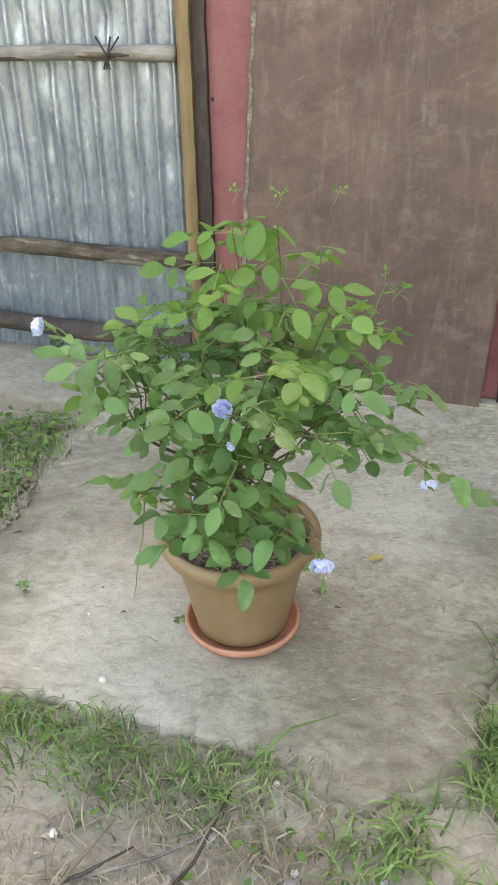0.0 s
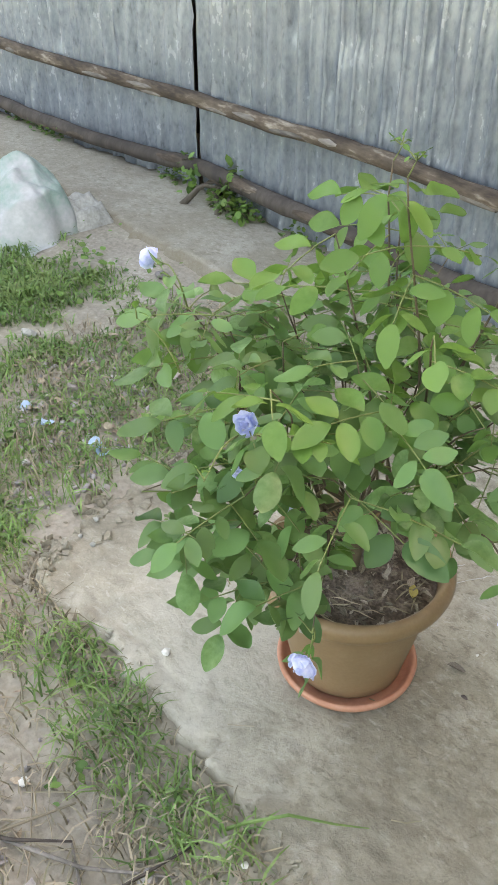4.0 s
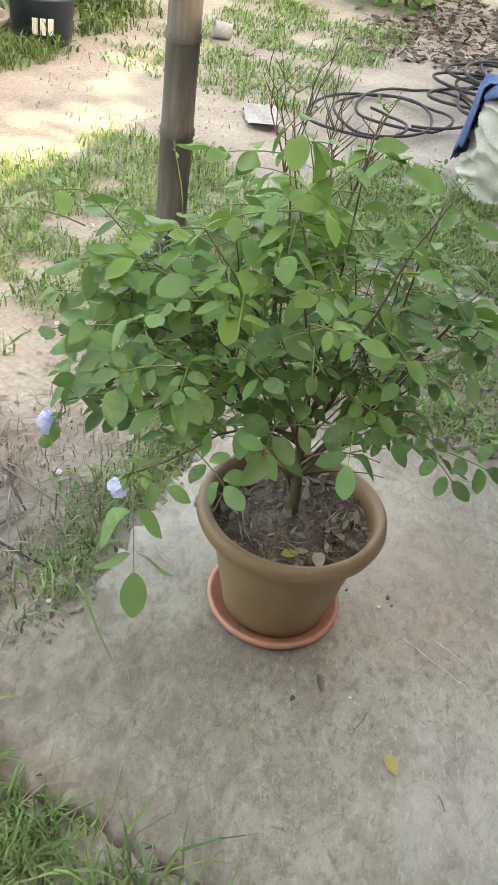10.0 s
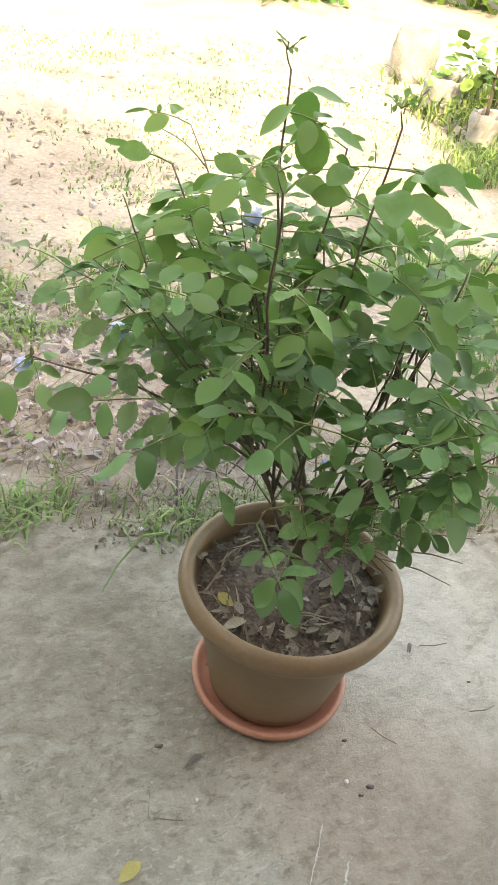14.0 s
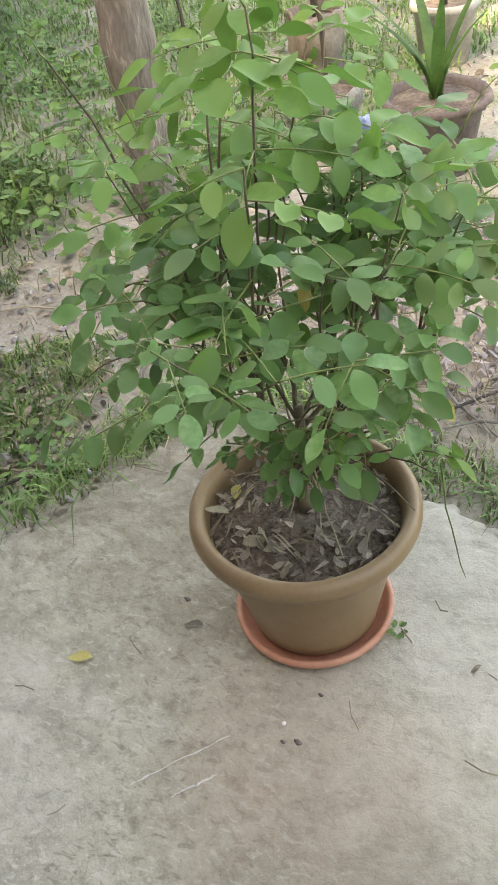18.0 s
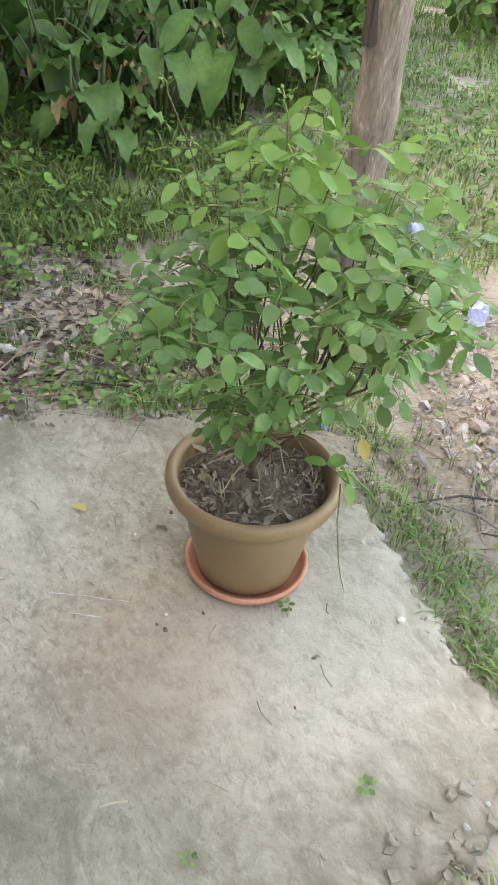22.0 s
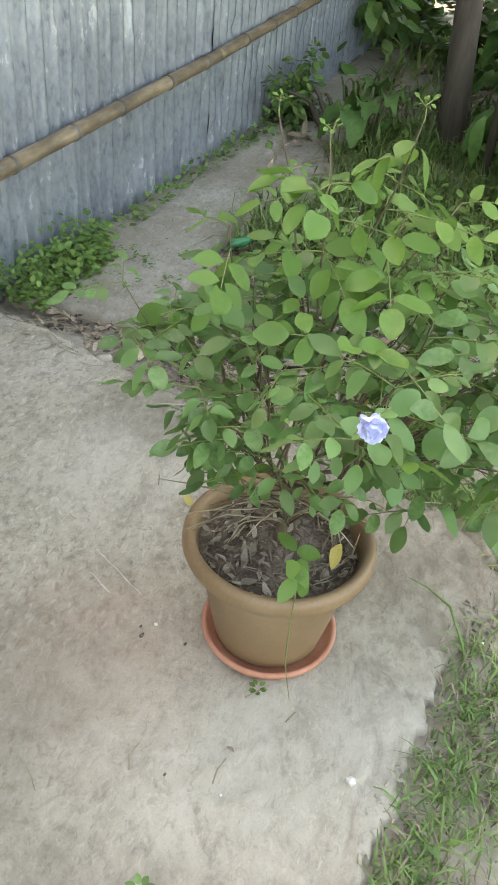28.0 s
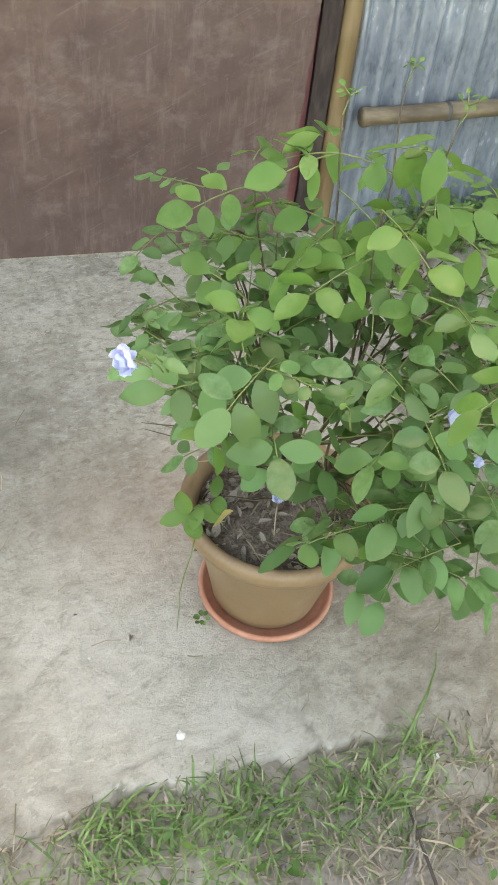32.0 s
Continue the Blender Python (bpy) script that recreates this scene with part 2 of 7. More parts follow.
SHEET = mat("brown_plywood", [(0.066, 0.038, 0.033), (0.098, 0.058, 0.049), (0.126, 0.078, 0.066), (0.155, 0.102, 0.087)], 0.6, 2.6, 30, 0.10, blotch=1.0, grain=0.3, stretch=(1.3, 1, 0.7))
bn, bl = SHEET.node_tree.nodes, SHEET.node_tree.links
board_co = next(k for k in bn if k.type == "TEX_COORD").outputs["Object"]
for turn, wide, freq, lo, hi, most, rgb in ((0.0, (1, 1, 1), 1.5, 0.47, 0.62, 0.55, (0.195, 0.118, 0.086)), (-25.0, (1.5, 1, 0.6), 2.6, 0.50, 0.64, 0.65, (0.078, 0.04, 0.035)), (0.0, (0.16, 1, 1.0), 5.0, 0.52, 0.68, 0.30, (0.27, 0.20, 0.172)), (0.0, (1.2, 1, 0.8), 8.0, 0.53, 0.70, 0.40, (0.27, 0.205, 0.18)), (62.0, (0.10, 1, 1.3), 7.0, 0.59, 0.68, 0.28, (0.29, 0.225, 0.20)), (0.0, (1, 1, 1), 30.0, 0.55, 0.68, 0.40, (0.06, 0.034, 0.03)), (0.0, (1, 1, 1), 60.0, 0.60, 0.68, 0.25, (0.28, 0.225, 0.20))):
    bm_map = bn.new("ShaderNodeMapping")
    bm_map.vector_type = "TEXTURE"
    bm_map.inputs["Rotation"].default_value, bm_map.inputs["Scale"].default_value = (0, radians(turn), 0), wide
    bl.new(board_co, bm_map.inputs["Vector"])
    scuff = bn.new("ShaderNodeTexNoise")
    scuff.inputs["Scale"].default_value, scuff.inputs["Detail"].default_value, scuff.inputs["Roughness"].default_value = freq, 7, 0.72
    bl.new(bm_map.outputs[0], scuff.inputs["Vector"])
    cut = bn.new("ShaderNodeMapRange")
    cut.inputs["From Min"].default_value, cut.inputs["From Max"].default_value, cut.inputs["To Max"].default_value = lo, hi, most
    bl.new(scuff.outputs["Fac"], cut.inputs["Value"])
    lay = bn.new("ShaderNodeMix")
    lay.data_type = "RGBA"
    bl.new(cut.outputs[0], lay.inputs["Factor"])
    bl.new(bn["Principled BSDF"].inputs["Base Color"].links[0].from_socket, lay.inputs["A"])
    lay.inputs["B"].default_value = (*rgb, 1)
    bl.new(lay.outputs["Result"], bn["Principled BSDF"].inputs["Base Color"])
PLYEDGE = mat("chipped_ply_edge", [(0.11, 0.078, 0.064), (0.19, 0.145, 0.12), (0.36, 0.30, 0.26)], 0.9, 30, 120, 0.4)
JAMB = mat("dark_brown_jamb", [(0.016, 0.010, 0.009), (0.040, 0.026, 0.022), (0.085, 0.060, 0.050)], 0.8, 10, 60, 0.4, stretch=(1, 1, 0.25), grain=0.5)
RED = mat("red_paint", [(0.18, 0.05, 0.055), (0.25, 0.08, 0.083), (0.29, 0.11, 0.11)], 0.55, 4, 60, 0.08)
DARKWOOD = mat("dark_wood", [(0.025, 0.02, 0.018), (0.058, 0.045, 0.038), (0.105, 0.087, 0.073)], 0.85, 8, 60, 0.4, stretch=(1, 1, 0.2))
YELLOWWOOD = mat("yellow_wood", [(0.06, 0.035, 0.018), (0.19, 0.12, 0.055), (0.29, 0.20, 0.10)], 0.6, 8, 50, 0.25, stretch=(1, 1, 0.12))
BARKRAIL = mat("peeling_bark", [(0.022, 0.015, 0.011), (0.052, 0.035, 0.025), (0.11, 0.08, 0.058), (0.33, 0.28, 0.23)], 0.85, 17, 90, 0.6, stretch=(0.25, 1, 1))
GREYRAIL = mat("greyed_wood", [(0.07, 0.06, 0.052), (0.19, 0.168, 0.15), (0.34, 0.31, 0.28)], 0.85, 18, 90, 0.4, stretch=(0.2, 1, 1))
BAMBOO = mat("yellow_bamboo", [(0.06, 0.042, 0.026), (0.165, 0.12, 0.073), (0.30, 0.23, 0.145)], 0.5, 14, 60, 0.15, stretch=(0.3, 1, 1))
OLDBAMBOO = mat("grey_bamboo", [(0.04, 0.037, 0.032), (0.095, 0.088, 0.077), (0.175, 0.163, 0.145)], 0.7, 12, 60, 0.3, stretch=(1, 1, 0.12))
OLDWOOD = mat("bleached_wood", [(0.065, 0.053, 0.045), (0.165, 0.138, 0.118), (0.25, 0.218, 0.19), (0.38, 0.342, 0.305)], 0.88, 26, 130, 1.0, blotch=0.8, grain=0.6, stretch=(1, 1, 0.22))
POT = mat("brown_plastic", [(0.215, 0.132, 0.068), (0.265, 0.168, 0.092), (0.325, 0.22, 0.135)], 0.45, 6, 150, 0.04, grain=0.3)
TERRA = mat("orange_plastic", [(0.44, 0.17, 0.10), (0.54, 0.235, 0.15), (0.60, 0.30, 0.21)], 0.5, 7, 120, 0.04)
SOIL = mat("potting_soil", [(0.06, 0.043, 0.033), (0.145, 0.108, 0.085), (0.26, 0.205, 0.168)], 0.95, 22, 160, 0.9, grain=0.6)
LEAF = mat("pea_leaf", [(0.092, 0.200, 0.064), (0.144, 0.282, 0.100), (0.208, 0.355, 0.152)], 0.40, 2.2, 9, 0.0, trans=0.48, spread=0.30, spec=0.5, grain=0.15)
YOUNG = mat("young_leaf", [(0.098, 0.218, 0.046), (0.148, 0.292, 0.074)], 0.46, 2.2, 9, 0.0, trans=0.4, spread=0.15, spec=0.4, grain=0.15)
YELLOWLEAF = mat("yellowed_leaf", [(0.38, 0.30, 0.07), (0.54, 0.46, 0.18)], 0.6, 20, 120, 0.1, trans=0.2, spread=0.1)
STEM = mat("woody_stem", [(0.07, 0.055, 0.035), (0.15, 0.115, 0.075)], 0.75, 20, 90, 0.2)
TWIG = mat("green_stem", [(0.10, 0.14, 0.04), (0.20, 0.25, 0.09)], 0.65, 20, 90, 0.1)
STALK = mat("dark_stalk", [(0.035, 0.055, 0.02), (0.075, 0.10, 0.04)], 0.7, 20, 90, 0.1)
PETAL = mat("pale_blue_petal", [(0.42, 0.50, 0.82), (0.62, 0.68, 0.92), (0.80, 0.83, 0.95)], 0.6, 40, 160, 0.1, trans=0.3)
DRY = mat("dry_leaf", [(0.16, 0.115, 0.08), (0.29, 0.225, 0.16), (0.44, 0.365, 0.28)], 0.85, 30, 120, 0.3, spread=0.4)
FLAKE = mat("soil_flake", [(0.12, 0.094, 0.075), (0.25, 0.208, 0.17), (0.42, 0.365, 0.31)], 0.9, 40, 160, 0.3, spread=0.5)
DIRTYSACK = mat("dirty_sack", [(0.13, 0.128, 0.108), (0.27, 0.268, 0.235), (0.42, 0.418, 0.38)], 0.8, 8, 90, 0.4, blotch=0.9, grain=0.5)
GRASS = mat("grass", [(0.095, 0.185, 0.055), (0.165, 0.28, 0.085), (0.28, 0.37, 0.15)], 0.6, 6, 60, 0.0, trans=0.25, spread=0.4)
STRAW = mat("dry_straw", [(0.19, 0.155, 0.105), (0.37, 0.315, 0.225)], 0.8, 9, 60, 0.0, spread=0.35)
WEED = mat("weed_leaf", [(0.07, 0.15, 0.03), (0.14, 0.26, 0.06)], 0.55, 12, 90, 0.05, trans=0.25, spread=0.4)
SHRUB = mat("shrub_leaf", [(0.04, 0.10, 0.025), (0.09, 0.19, 0.045), (0.15, 0.27, 0.07)], 0.5, 3, 40, 0.05, trans=0.25, spread=0.45)
# darker copy of the grass green, with the trees' shade put into the colour
SHADEGRASS = mat("shaded_grass", [(0.06, 0.115, 0.03), (0.11, 0.19, 0.05), (0.20, 0.29, 0.09)], 0.6, 5, 60, 0.0, trans=0.25, spread=0.45)
BROAD = mat("broad_leaf", [(0.035, 0.09, 0.022), (0.072, 0.165, 0.04), (0.13, 0.24, 0.065)], 0.6, 7, 50, 0.15, trans=0.25, spread=0.25)
STONE = mat("brick_gravel", [(0.23, 0.207, 0.203), (0.36, 0.328, 0.322), (0.49, 0.455, 0.448)], 0.9, 20, 120, 0.4, spread=0.4)
BRICKBIT = mat("pale_brick", [(0.29, 0.235, 0.21), (0.40, 0.345, 0.315)], 0.9, 20, 120, 0.4, spread=0.3)
WHITE = mat("white_chip", [(0.62, 0.60, 0.55), (0.78, 0.76, 0.71)], 0.8, 20, 90, 0.2)
SACK = mat("woven_sack", [(0.33, 0.335, 0.275), (0.50, 0.51, 0.435), (0.62, 0.62, 0.55)], 0.7, 9, 200, 0.3)
BLUECLOTH = mat("blue_cloth", [(0.018, 0.045, 0.12), (0.045, 0.10, 0.225), (0.09, 0.165, 0.31)], 0.9, 9, 200, 0.2)
PLASTIC = mat("plastic_sheet", [(0.08, 0.24, 0.17), (0.27, 0.38, 0.33), (0.47, 0.48, 0.48), (0.62, 0.62, 0.63)], 0.4, 4.2, 60, 0.1, blotch=0.55, grain=0.2)
BROWNBAG = mat("brown_bag", [(0.12, 0.098, 0.078), (0.21, 0.178, 0.148), (0.31, 0.268, 0.228)], 0.85, 8, 90, 0.4, blotch=0.8, grain=0.5)
PAPERBAG = mat("paper_bag", [(0.30, 0.25, 0.18), (0.43, 0.37, 0.28), (0.52, 0.46, 0.36)], 0.85, 7, 90, 0.2)
INK = mat("dark_print", [(0.03, 0.03, 0.03), (0.07, 0.06, 0.06)], 0.8, 20, 90, 0.0)
RUBBER = mat("black_rubber", [(0.012, 0.012, 0.014), (0.03, 0.03, 0.034)], 0.55, 20, 90, 0.05)
CLAY = mat("dark_clay", [(0.07, 0.055, 0.05), (0.14, 0.11, 0.10), (0.22, 0.18, 0.16)], 0.9, 9, 80, 0.4)
REDCLAY = mat("weathered_clay", [(0.17, 0.145, 0.12), (0.28, 0.245, 0.21)], 0.9, 9, 80, 0.4)
SCRATCH = mat("scraped_concrete", [(0.38, 0.37, 0.335), (0.55, 0.54, 0.495), (0.66, 0.645, 0.60)], 0.85, 60, 240, 0.3)
PALEPOT = mat("pale_plaster", [(0.22, 0.218, 0.195), (0.38, 0.376, 0.345), (0.55, 0.545, 0.51)], 0.85, 9, 80, 0.4, blotch=0.8, grain=0.5)
BLUETUB = mat("dark_tub", [(0.03, 0.045, 0.07), (0.06, 0.08, 0.11)], 0.5, 9, 80, 0.1)
TARNISH = mat("tarnished_tin", [(0.05, 0.055, 0.06), (0.11, 0.12, 0.13), (0.22, 0.24, 0.26)], 0.6, 30, 120, 0.2, metal=0.3)
GREYBAG = mat("grey_grow_bag", [(0.15, 0.155, 0.145), (0.25, 0.255, 0.245), (0.36, 0.36, 0.345)], 0.6, 10, 120, 0.3)
BUCKET = mat("yellow_bucket", [(0.25, 0.24, 0.19), (0.39, 0.38, 0.31)], 0.6, 9, 80, 0.1)
BLUESCRAP = mat("blue_scrap", [(0.25, 0.42, 0.62), (0.45, 0.60, 0.75)], 0.5, 20, 90, 0.1)
DARKLITTER = mat("rotting_leaf", [(0.05, 0.038, 0.028), (0.13, 0.10, 0.075)], 0.9, 9, 60, 0.2, spread=0.5)
WITHERED = mat("withered_leaf", [(0.13, 0.095, 0.045), (0.29, 0.225, 0.10)], 0.85, 9, 60, 0.3)
GREENPET = mat("green_plastic", [(0.0, 0.14, 0.06), (0.02, 0.28, 0.13)], 0.25, 20, 90, 0.1)
BARK = mat("tree_bark", [(0.05, 0.04, 0.03), (0.12, 0.10, 0.08)], 0.9, 10, 60, 0.5, stretch=(1, 1, 0.2))


# ---- helpers ----
def part(name, bm, material, parent=None, label="", smooth=False):
    """Links a bmesh as one mesh object under a thing or a part."""
    me = bpy.data.meshes.new(name)
    bm.to_mesh(me)
    bm.free()
    me.materials.append(material)
    if smooth:
        me.polygons.foreach_set("use_smooth", [True] * len(me.polygons))
    ob = new(name, me)
    if parent:
        ob.parent = parent
    if label:
        ob["label"] = label
    return ob


def lathe(profile, seg=64, bm=None):
    """A surface of revolution round z from (radius, height) pairs."""
    bm = bm or bmesh.new()
    rings = []
    for r, z in profile:
        if r < 1e-5:
            rings.append([bm.verts.new((0, 0, z))])
        else:
            rings.append([bm.verts.new((r * math.cos(a), r * math.sin(a), z)) for a in [2 * math.pi * i / seg for i in range(seg)]])
    for a, b in zip(rings, rings[1:]):
        for i in range(seg):
            j = (i + 1) % seg
            q = [a[i % len(a)], a[j % len(a)], b[j % len(b)], b[i % len(b)]]
            q = list(dict.fromkeys(q))
            if len(q) > 2:
                bm.faces.new(q)
    return bm


def box(bm, lo, hi, bev=0.0):
    """A box between two corners, with bevelled edges."""
    c = [(a + b) / 2 for a, b in zip(lo, hi)]
    s = [abs(b - a) for a, b in zip(lo, hi)]
    r = bmesh.ops.create_cube(bm, size=1, matrix=Matrix.Translation(c) @ Matrix.Diagonal((*s, 1)))
    if bev:
        es = list({e for v in r["verts"] for e in v.link_edges})
        bmesh.ops.bevel(bm, geom=es, offset=bev, segments=2, affect="EDGES")
    return bm


def tube(bm, pts, radii, seg=8, cap=True):
    """A round bar along points with a radius at each."""
    pts = [Vector(p) for p in pts]
    rings = []
    side = None
    for i, p in enumerate(pts):
        d = (pts[min(i + 1, len(pts) - 1)] - pts[max(i - 1, 0)]).normalized()
        if side is None:
            side = d.orthogonal().normalized()
        side = (side - d * side.dot(d)).normalized()
        up = d.cross(side)
        r = radii[i] if isinstance(radii, (list, tuple)) else radii
        rings.append([bm.verts.new(p + r * (math.cos(a) * side + math.sin(a) * up)) for a in [2 * math.pi * k / seg for k in range(seg)]])
    for a, b in zip(rings, rings[1:]):
        for k in range(seg):
            bm.faces.new((a[k], a[(k + 1) % seg], b[(k + 1) % seg], b[k]))
    if cap:
        bm.faces.new(rings[0][::-1])
        bm.faces.new(rings[-1])
    return bm


def empty(name, at=(0, 0, 0)):
    ob = new(name)
    ob.location = at
    ob.empty_display_size = 0.1
    return ob


def wob(x, y, s, a):
    return a * noise.noise(Vector((x * s, y * s, 3.7)))


class Heap:
    """Gathers many copies of small meshes into one."""

    def __init__(self):
        self.v, self.f, self.n = [], [], 0

    def add(self, verts, faces, m=None):
        a = np.asarray(verts, float)
        if m is not None:
            k = np.array(m)
            a = a @ k[:3, :3].T + k[:3, 3]
        self.v.append(a)
        self.f += [[i + self.n for i in q] for q in faces]
        self.n += len(a)

    def mesh(self, name, material, smooth=True):
        me = bpy.data.meshes.new(name)
        me.from_pydata(np.concatenate(self.v).tolist() if self.v else [], [], self.f)
        me.materials.append(material)
        if smooth:
            me.polygons.foreach_set("use_smooth", [True] * len(me.polygons))
        return me

    def ob(self, name, material, parent=None, label="", smooth=True):
        o = new(name, self.mesh(name, material, smooth))
        o.parent = parent
        if label:
            o["label"] = label
        return o


def frame_m(at, d, up, sx, sy=None, sz=None):
    """A matrix whose x runs along d and whose z leans to up."""
    d = Vector(d).normalized()
    y = Vector(up).cross(d)
    y = y.normalized() if y.length > 1e-4 else d.orthogonal().normalized()
    z = d.cross(y)
    sy, sz = sy or sx, sz or sx
    return Matrix(((d.x * sx, y.x * sy, z.x * sz, at[0]), (d.y * sx, y.y * sy, z.y * sz, at[1]), (d.z * sx, y.z * sy, z.z * sz, at[2]), (0, 0, 0, 1)))


def oval(droop=0.12, fold=0.10, width=0.66, tip=0.0, fine=False):
    """A leaf of unit length along x."""
    rows = ((0.0, 0.0), (0.05, 0.26), (0.14, 0.53), (0.28, 0.82), (0.45, 0.98), (0.62, 1.0 - 0.06 * tip), (0.78, 0.88 - 0.14 * tip), (0.90, 0.62 - 0.2 * tip), (0.97, 0.30 - 0.1 * tip), (1.0, 0.0)) if fine else ((0.0, 0.0), (0.12, 0.52), (0.34, 0.96), (0.60, 1.0 - 0.15 * tip), (0.84, 0.62 - 0.25 * tip), (1.0, 0.0))
    v, mid, lf, rt = [], [], [], []
    for f, w in rows:
        z = -droop * f * f + 0.04 * math.sin(f * 7)
        mid.append(len(v))
        v.append((f, 0, z))
        if w:
            lf.append(len(v))
            v.append((f, w * width / 2, z + fold * w * width / 2 + (0.022 * math.sin(f * 8 + 9 * droop) if fine else 0)))
            rt.append(len(v))
            v.append((f, -w * width / 2, z + fold * w * width / 2 + (0.022 * math.sin(f * 7 + 2 + 5 * fold) if fine else 0)))
    q = []
    for s, flip in ((lf, False), (rt, True)):
        fs = [(mid[0], mid[1], s[0])] + [(mid[i + 1], mid[i + 2], s[i + 1], s[i]) for i in range(len(s) - 1)] + [(mid[-2], mid[-1], s[-1])]
        q += [t[::-1] if flip else t for t in fs]
    return v, q


def rock(seed, flat=0.7):
    r = random.Random(seed)
    bm = bmesh.new()
    bmesh.ops.create_icosphere(bm, subdivisions=1, radius=0.5)
    for v in bm.verts:
        v.co *= r.uniform(0.7, 1.15)
        v.co.z *= flat
    out = [tuple(v.co) for v in bm.verts], [[v.index for v in f.verts] for f in bm.faces]
    bm.free()
    return out


LEAVES = [oval(d, f, w, t) for d, f, w, t in ((0.10, 0.15, 0.68, 0), (0.22, 0.05, 0.62, 0.3), (0.02, 0.28, 0.72, 0), (0.15, -0.08, 0.66, 0.2), (-0.08, 0.22, 0.60, 0.5))]
PEA = [oval(d, f, w, t, True) for d, f, w, t in ((0.15, 0.32, 0.56, 0.9), (0.34, 0.12, 0.53, 1.2), (0.05, 0.50, 0.60, 0.8), (0.24, -0.20, 0.55, 1.0), (-0.12, 0.38, 0.52, 1.4), (0.48, 0.55, 0.57, 0.8), (0.20, 0.05, 0.62, 0.7))]
NARROW = [oval(d, 0.2, 0.30, 1) for d in (0.1, 0.35, -0.1)]
ROCKS = [rock(s, 0.55 + 0.1 * s) for s in range(4)]


def shard(seed):
    """A flat angular chip of broken brick."""
    r = random.Random(seed)
    n = r.randint(4, 6)
    ring = [(r.uniform(0.32, 0.6), 6.283 * (i + r.uniform(-0.3, 0.3)) / n) for i in range(n)]
    lo = [(a * math.cos(b), a * math.sin(b), -0.12) for a, b in ring]
    hi = [(a * math.cos(b) * 0.8, a * math.sin(b) * 0.8, r.uniform(0.08, 0.2)) for a, b in ring]
    return lo + hi, [list(range(n))[::-1], list(range(n, 2 * n))] + [[i, (i + 1) % n, n + (i + 1) % n, n + i] for i in range(n)]


SHARDS = [shard(s) for s in range(6)]
G = random.Random(5)

# ---- ground ----
SLAB = [(-0.62, -0.375), (-0.45, -0.385), (-0.30, -0.345), (-0.05, -0.365), (0.12, -0.35), (0.40, -0.385), (0.565, -0.33), (0.60, -0.16), (0.615, 0.05), (0.65, 0.45), (0.735, 1.0), (0.76, 1.40), (-0.86, 1.40), (-0.845, 0.9), (-0.83, 0.45), (-0.80, 0.0), (-0.73, -0.22)]
PAVE_W = [(-0.84, 0.94), (-0.84, 1.40), (-2.6, 1.41), (-3.45, 1.29), (-4.4, 1.22), (-4.9, 1.24), (-4.9, 0.74), (-4.2, 0.74), (-3.0, 0.83)]
PAVE_E = [(0.90, 0.88), (1.35, 0.90), (2.3, 1.14), (3.3, 1.40), (3.3, 1.52), (0.88, 1.42)]


def inside(p, poly):
    """Signed distance to the edge of a polygon, above zero inside it."""
    x, y = p
    d, hit = 1e9, False
    for (x0, y0), (x1, y1) in zip(poly, poly[1:] + poly[:1]):
        ex, ey = x1 - x0, y1 - y0
        t = max(0, min(1, ((x - x0) * ex + (y - y0) * ey) / (ex * ex + ey * ey)))
        d = min(d, math.hypot(x - x0 - t * ex, y - y0 - t * ey))
        if (y0 > y) != (y1 > y) and x < ex * (y - y0) / ey + x0:
            hit = not hit
    return d if hit else -d


def ground_z(x, y):
    z = -0.055 + wob(x, y, 1.3, 0.022) + wob(x, y, 5, 0.010) + wob(x, y, 17, 0.005)
    if -1.3 < x < 1.3 and -0.9 < y < 1.4:
        d = max(0.0, -inside((x, y), SLAB))
        z += (0.040 if x > 0.5 else 0.046 if y < -0.25 and x > -0.5 else 0.030) * math.exp(-(d / 0.13) ** 2) * (0.75 + 0.9 * noise.noise(Vector((x * 4, y * 4, 8))))
    z += 0.05 * math.exp(-((x - 0.35) ** 2 / 0.25 + (y + 1.05) ** 2 / 0.09))
    return z


def steps(lo, hi, fine_lo, fine_hi, h):
    a = [fine_lo + h * i for i in range(int((fine_hi - fine_lo) / h) + 1)]
    b = [a[-1] + 0.15 * i for i in range(1, int((hi - a[-1]) / 0.15))]
    c = [a[0] - 0.15 * i for i in range(1, int((a[0] - lo) / 0.15))][::-1]
    return [-70, -40, -20, -11] + c + a + b + [11, 20, 40, 70]


def make_ground():
    xs, ys = steps(-8, 8, -2.2, 2.0, 0.04), steps(-8, 6, -1.6, 1.0, 0.04)
    v = [(x, y, ground_z(x, y)) for x in xs for y in ys]
    n = len(ys)
    f = [(i * n + j, (i + 1) * n + j, (i + 1) * n + j + 1, i * n + j + 1) for i in range(len(xs) - 1) for j in range(n - 1)]
    h = Heap()
    h.add(v, f)
    tagged(h.ob("ground", DIRT), "bare trodden brown earth with thin grass", "ground", kind="structure")


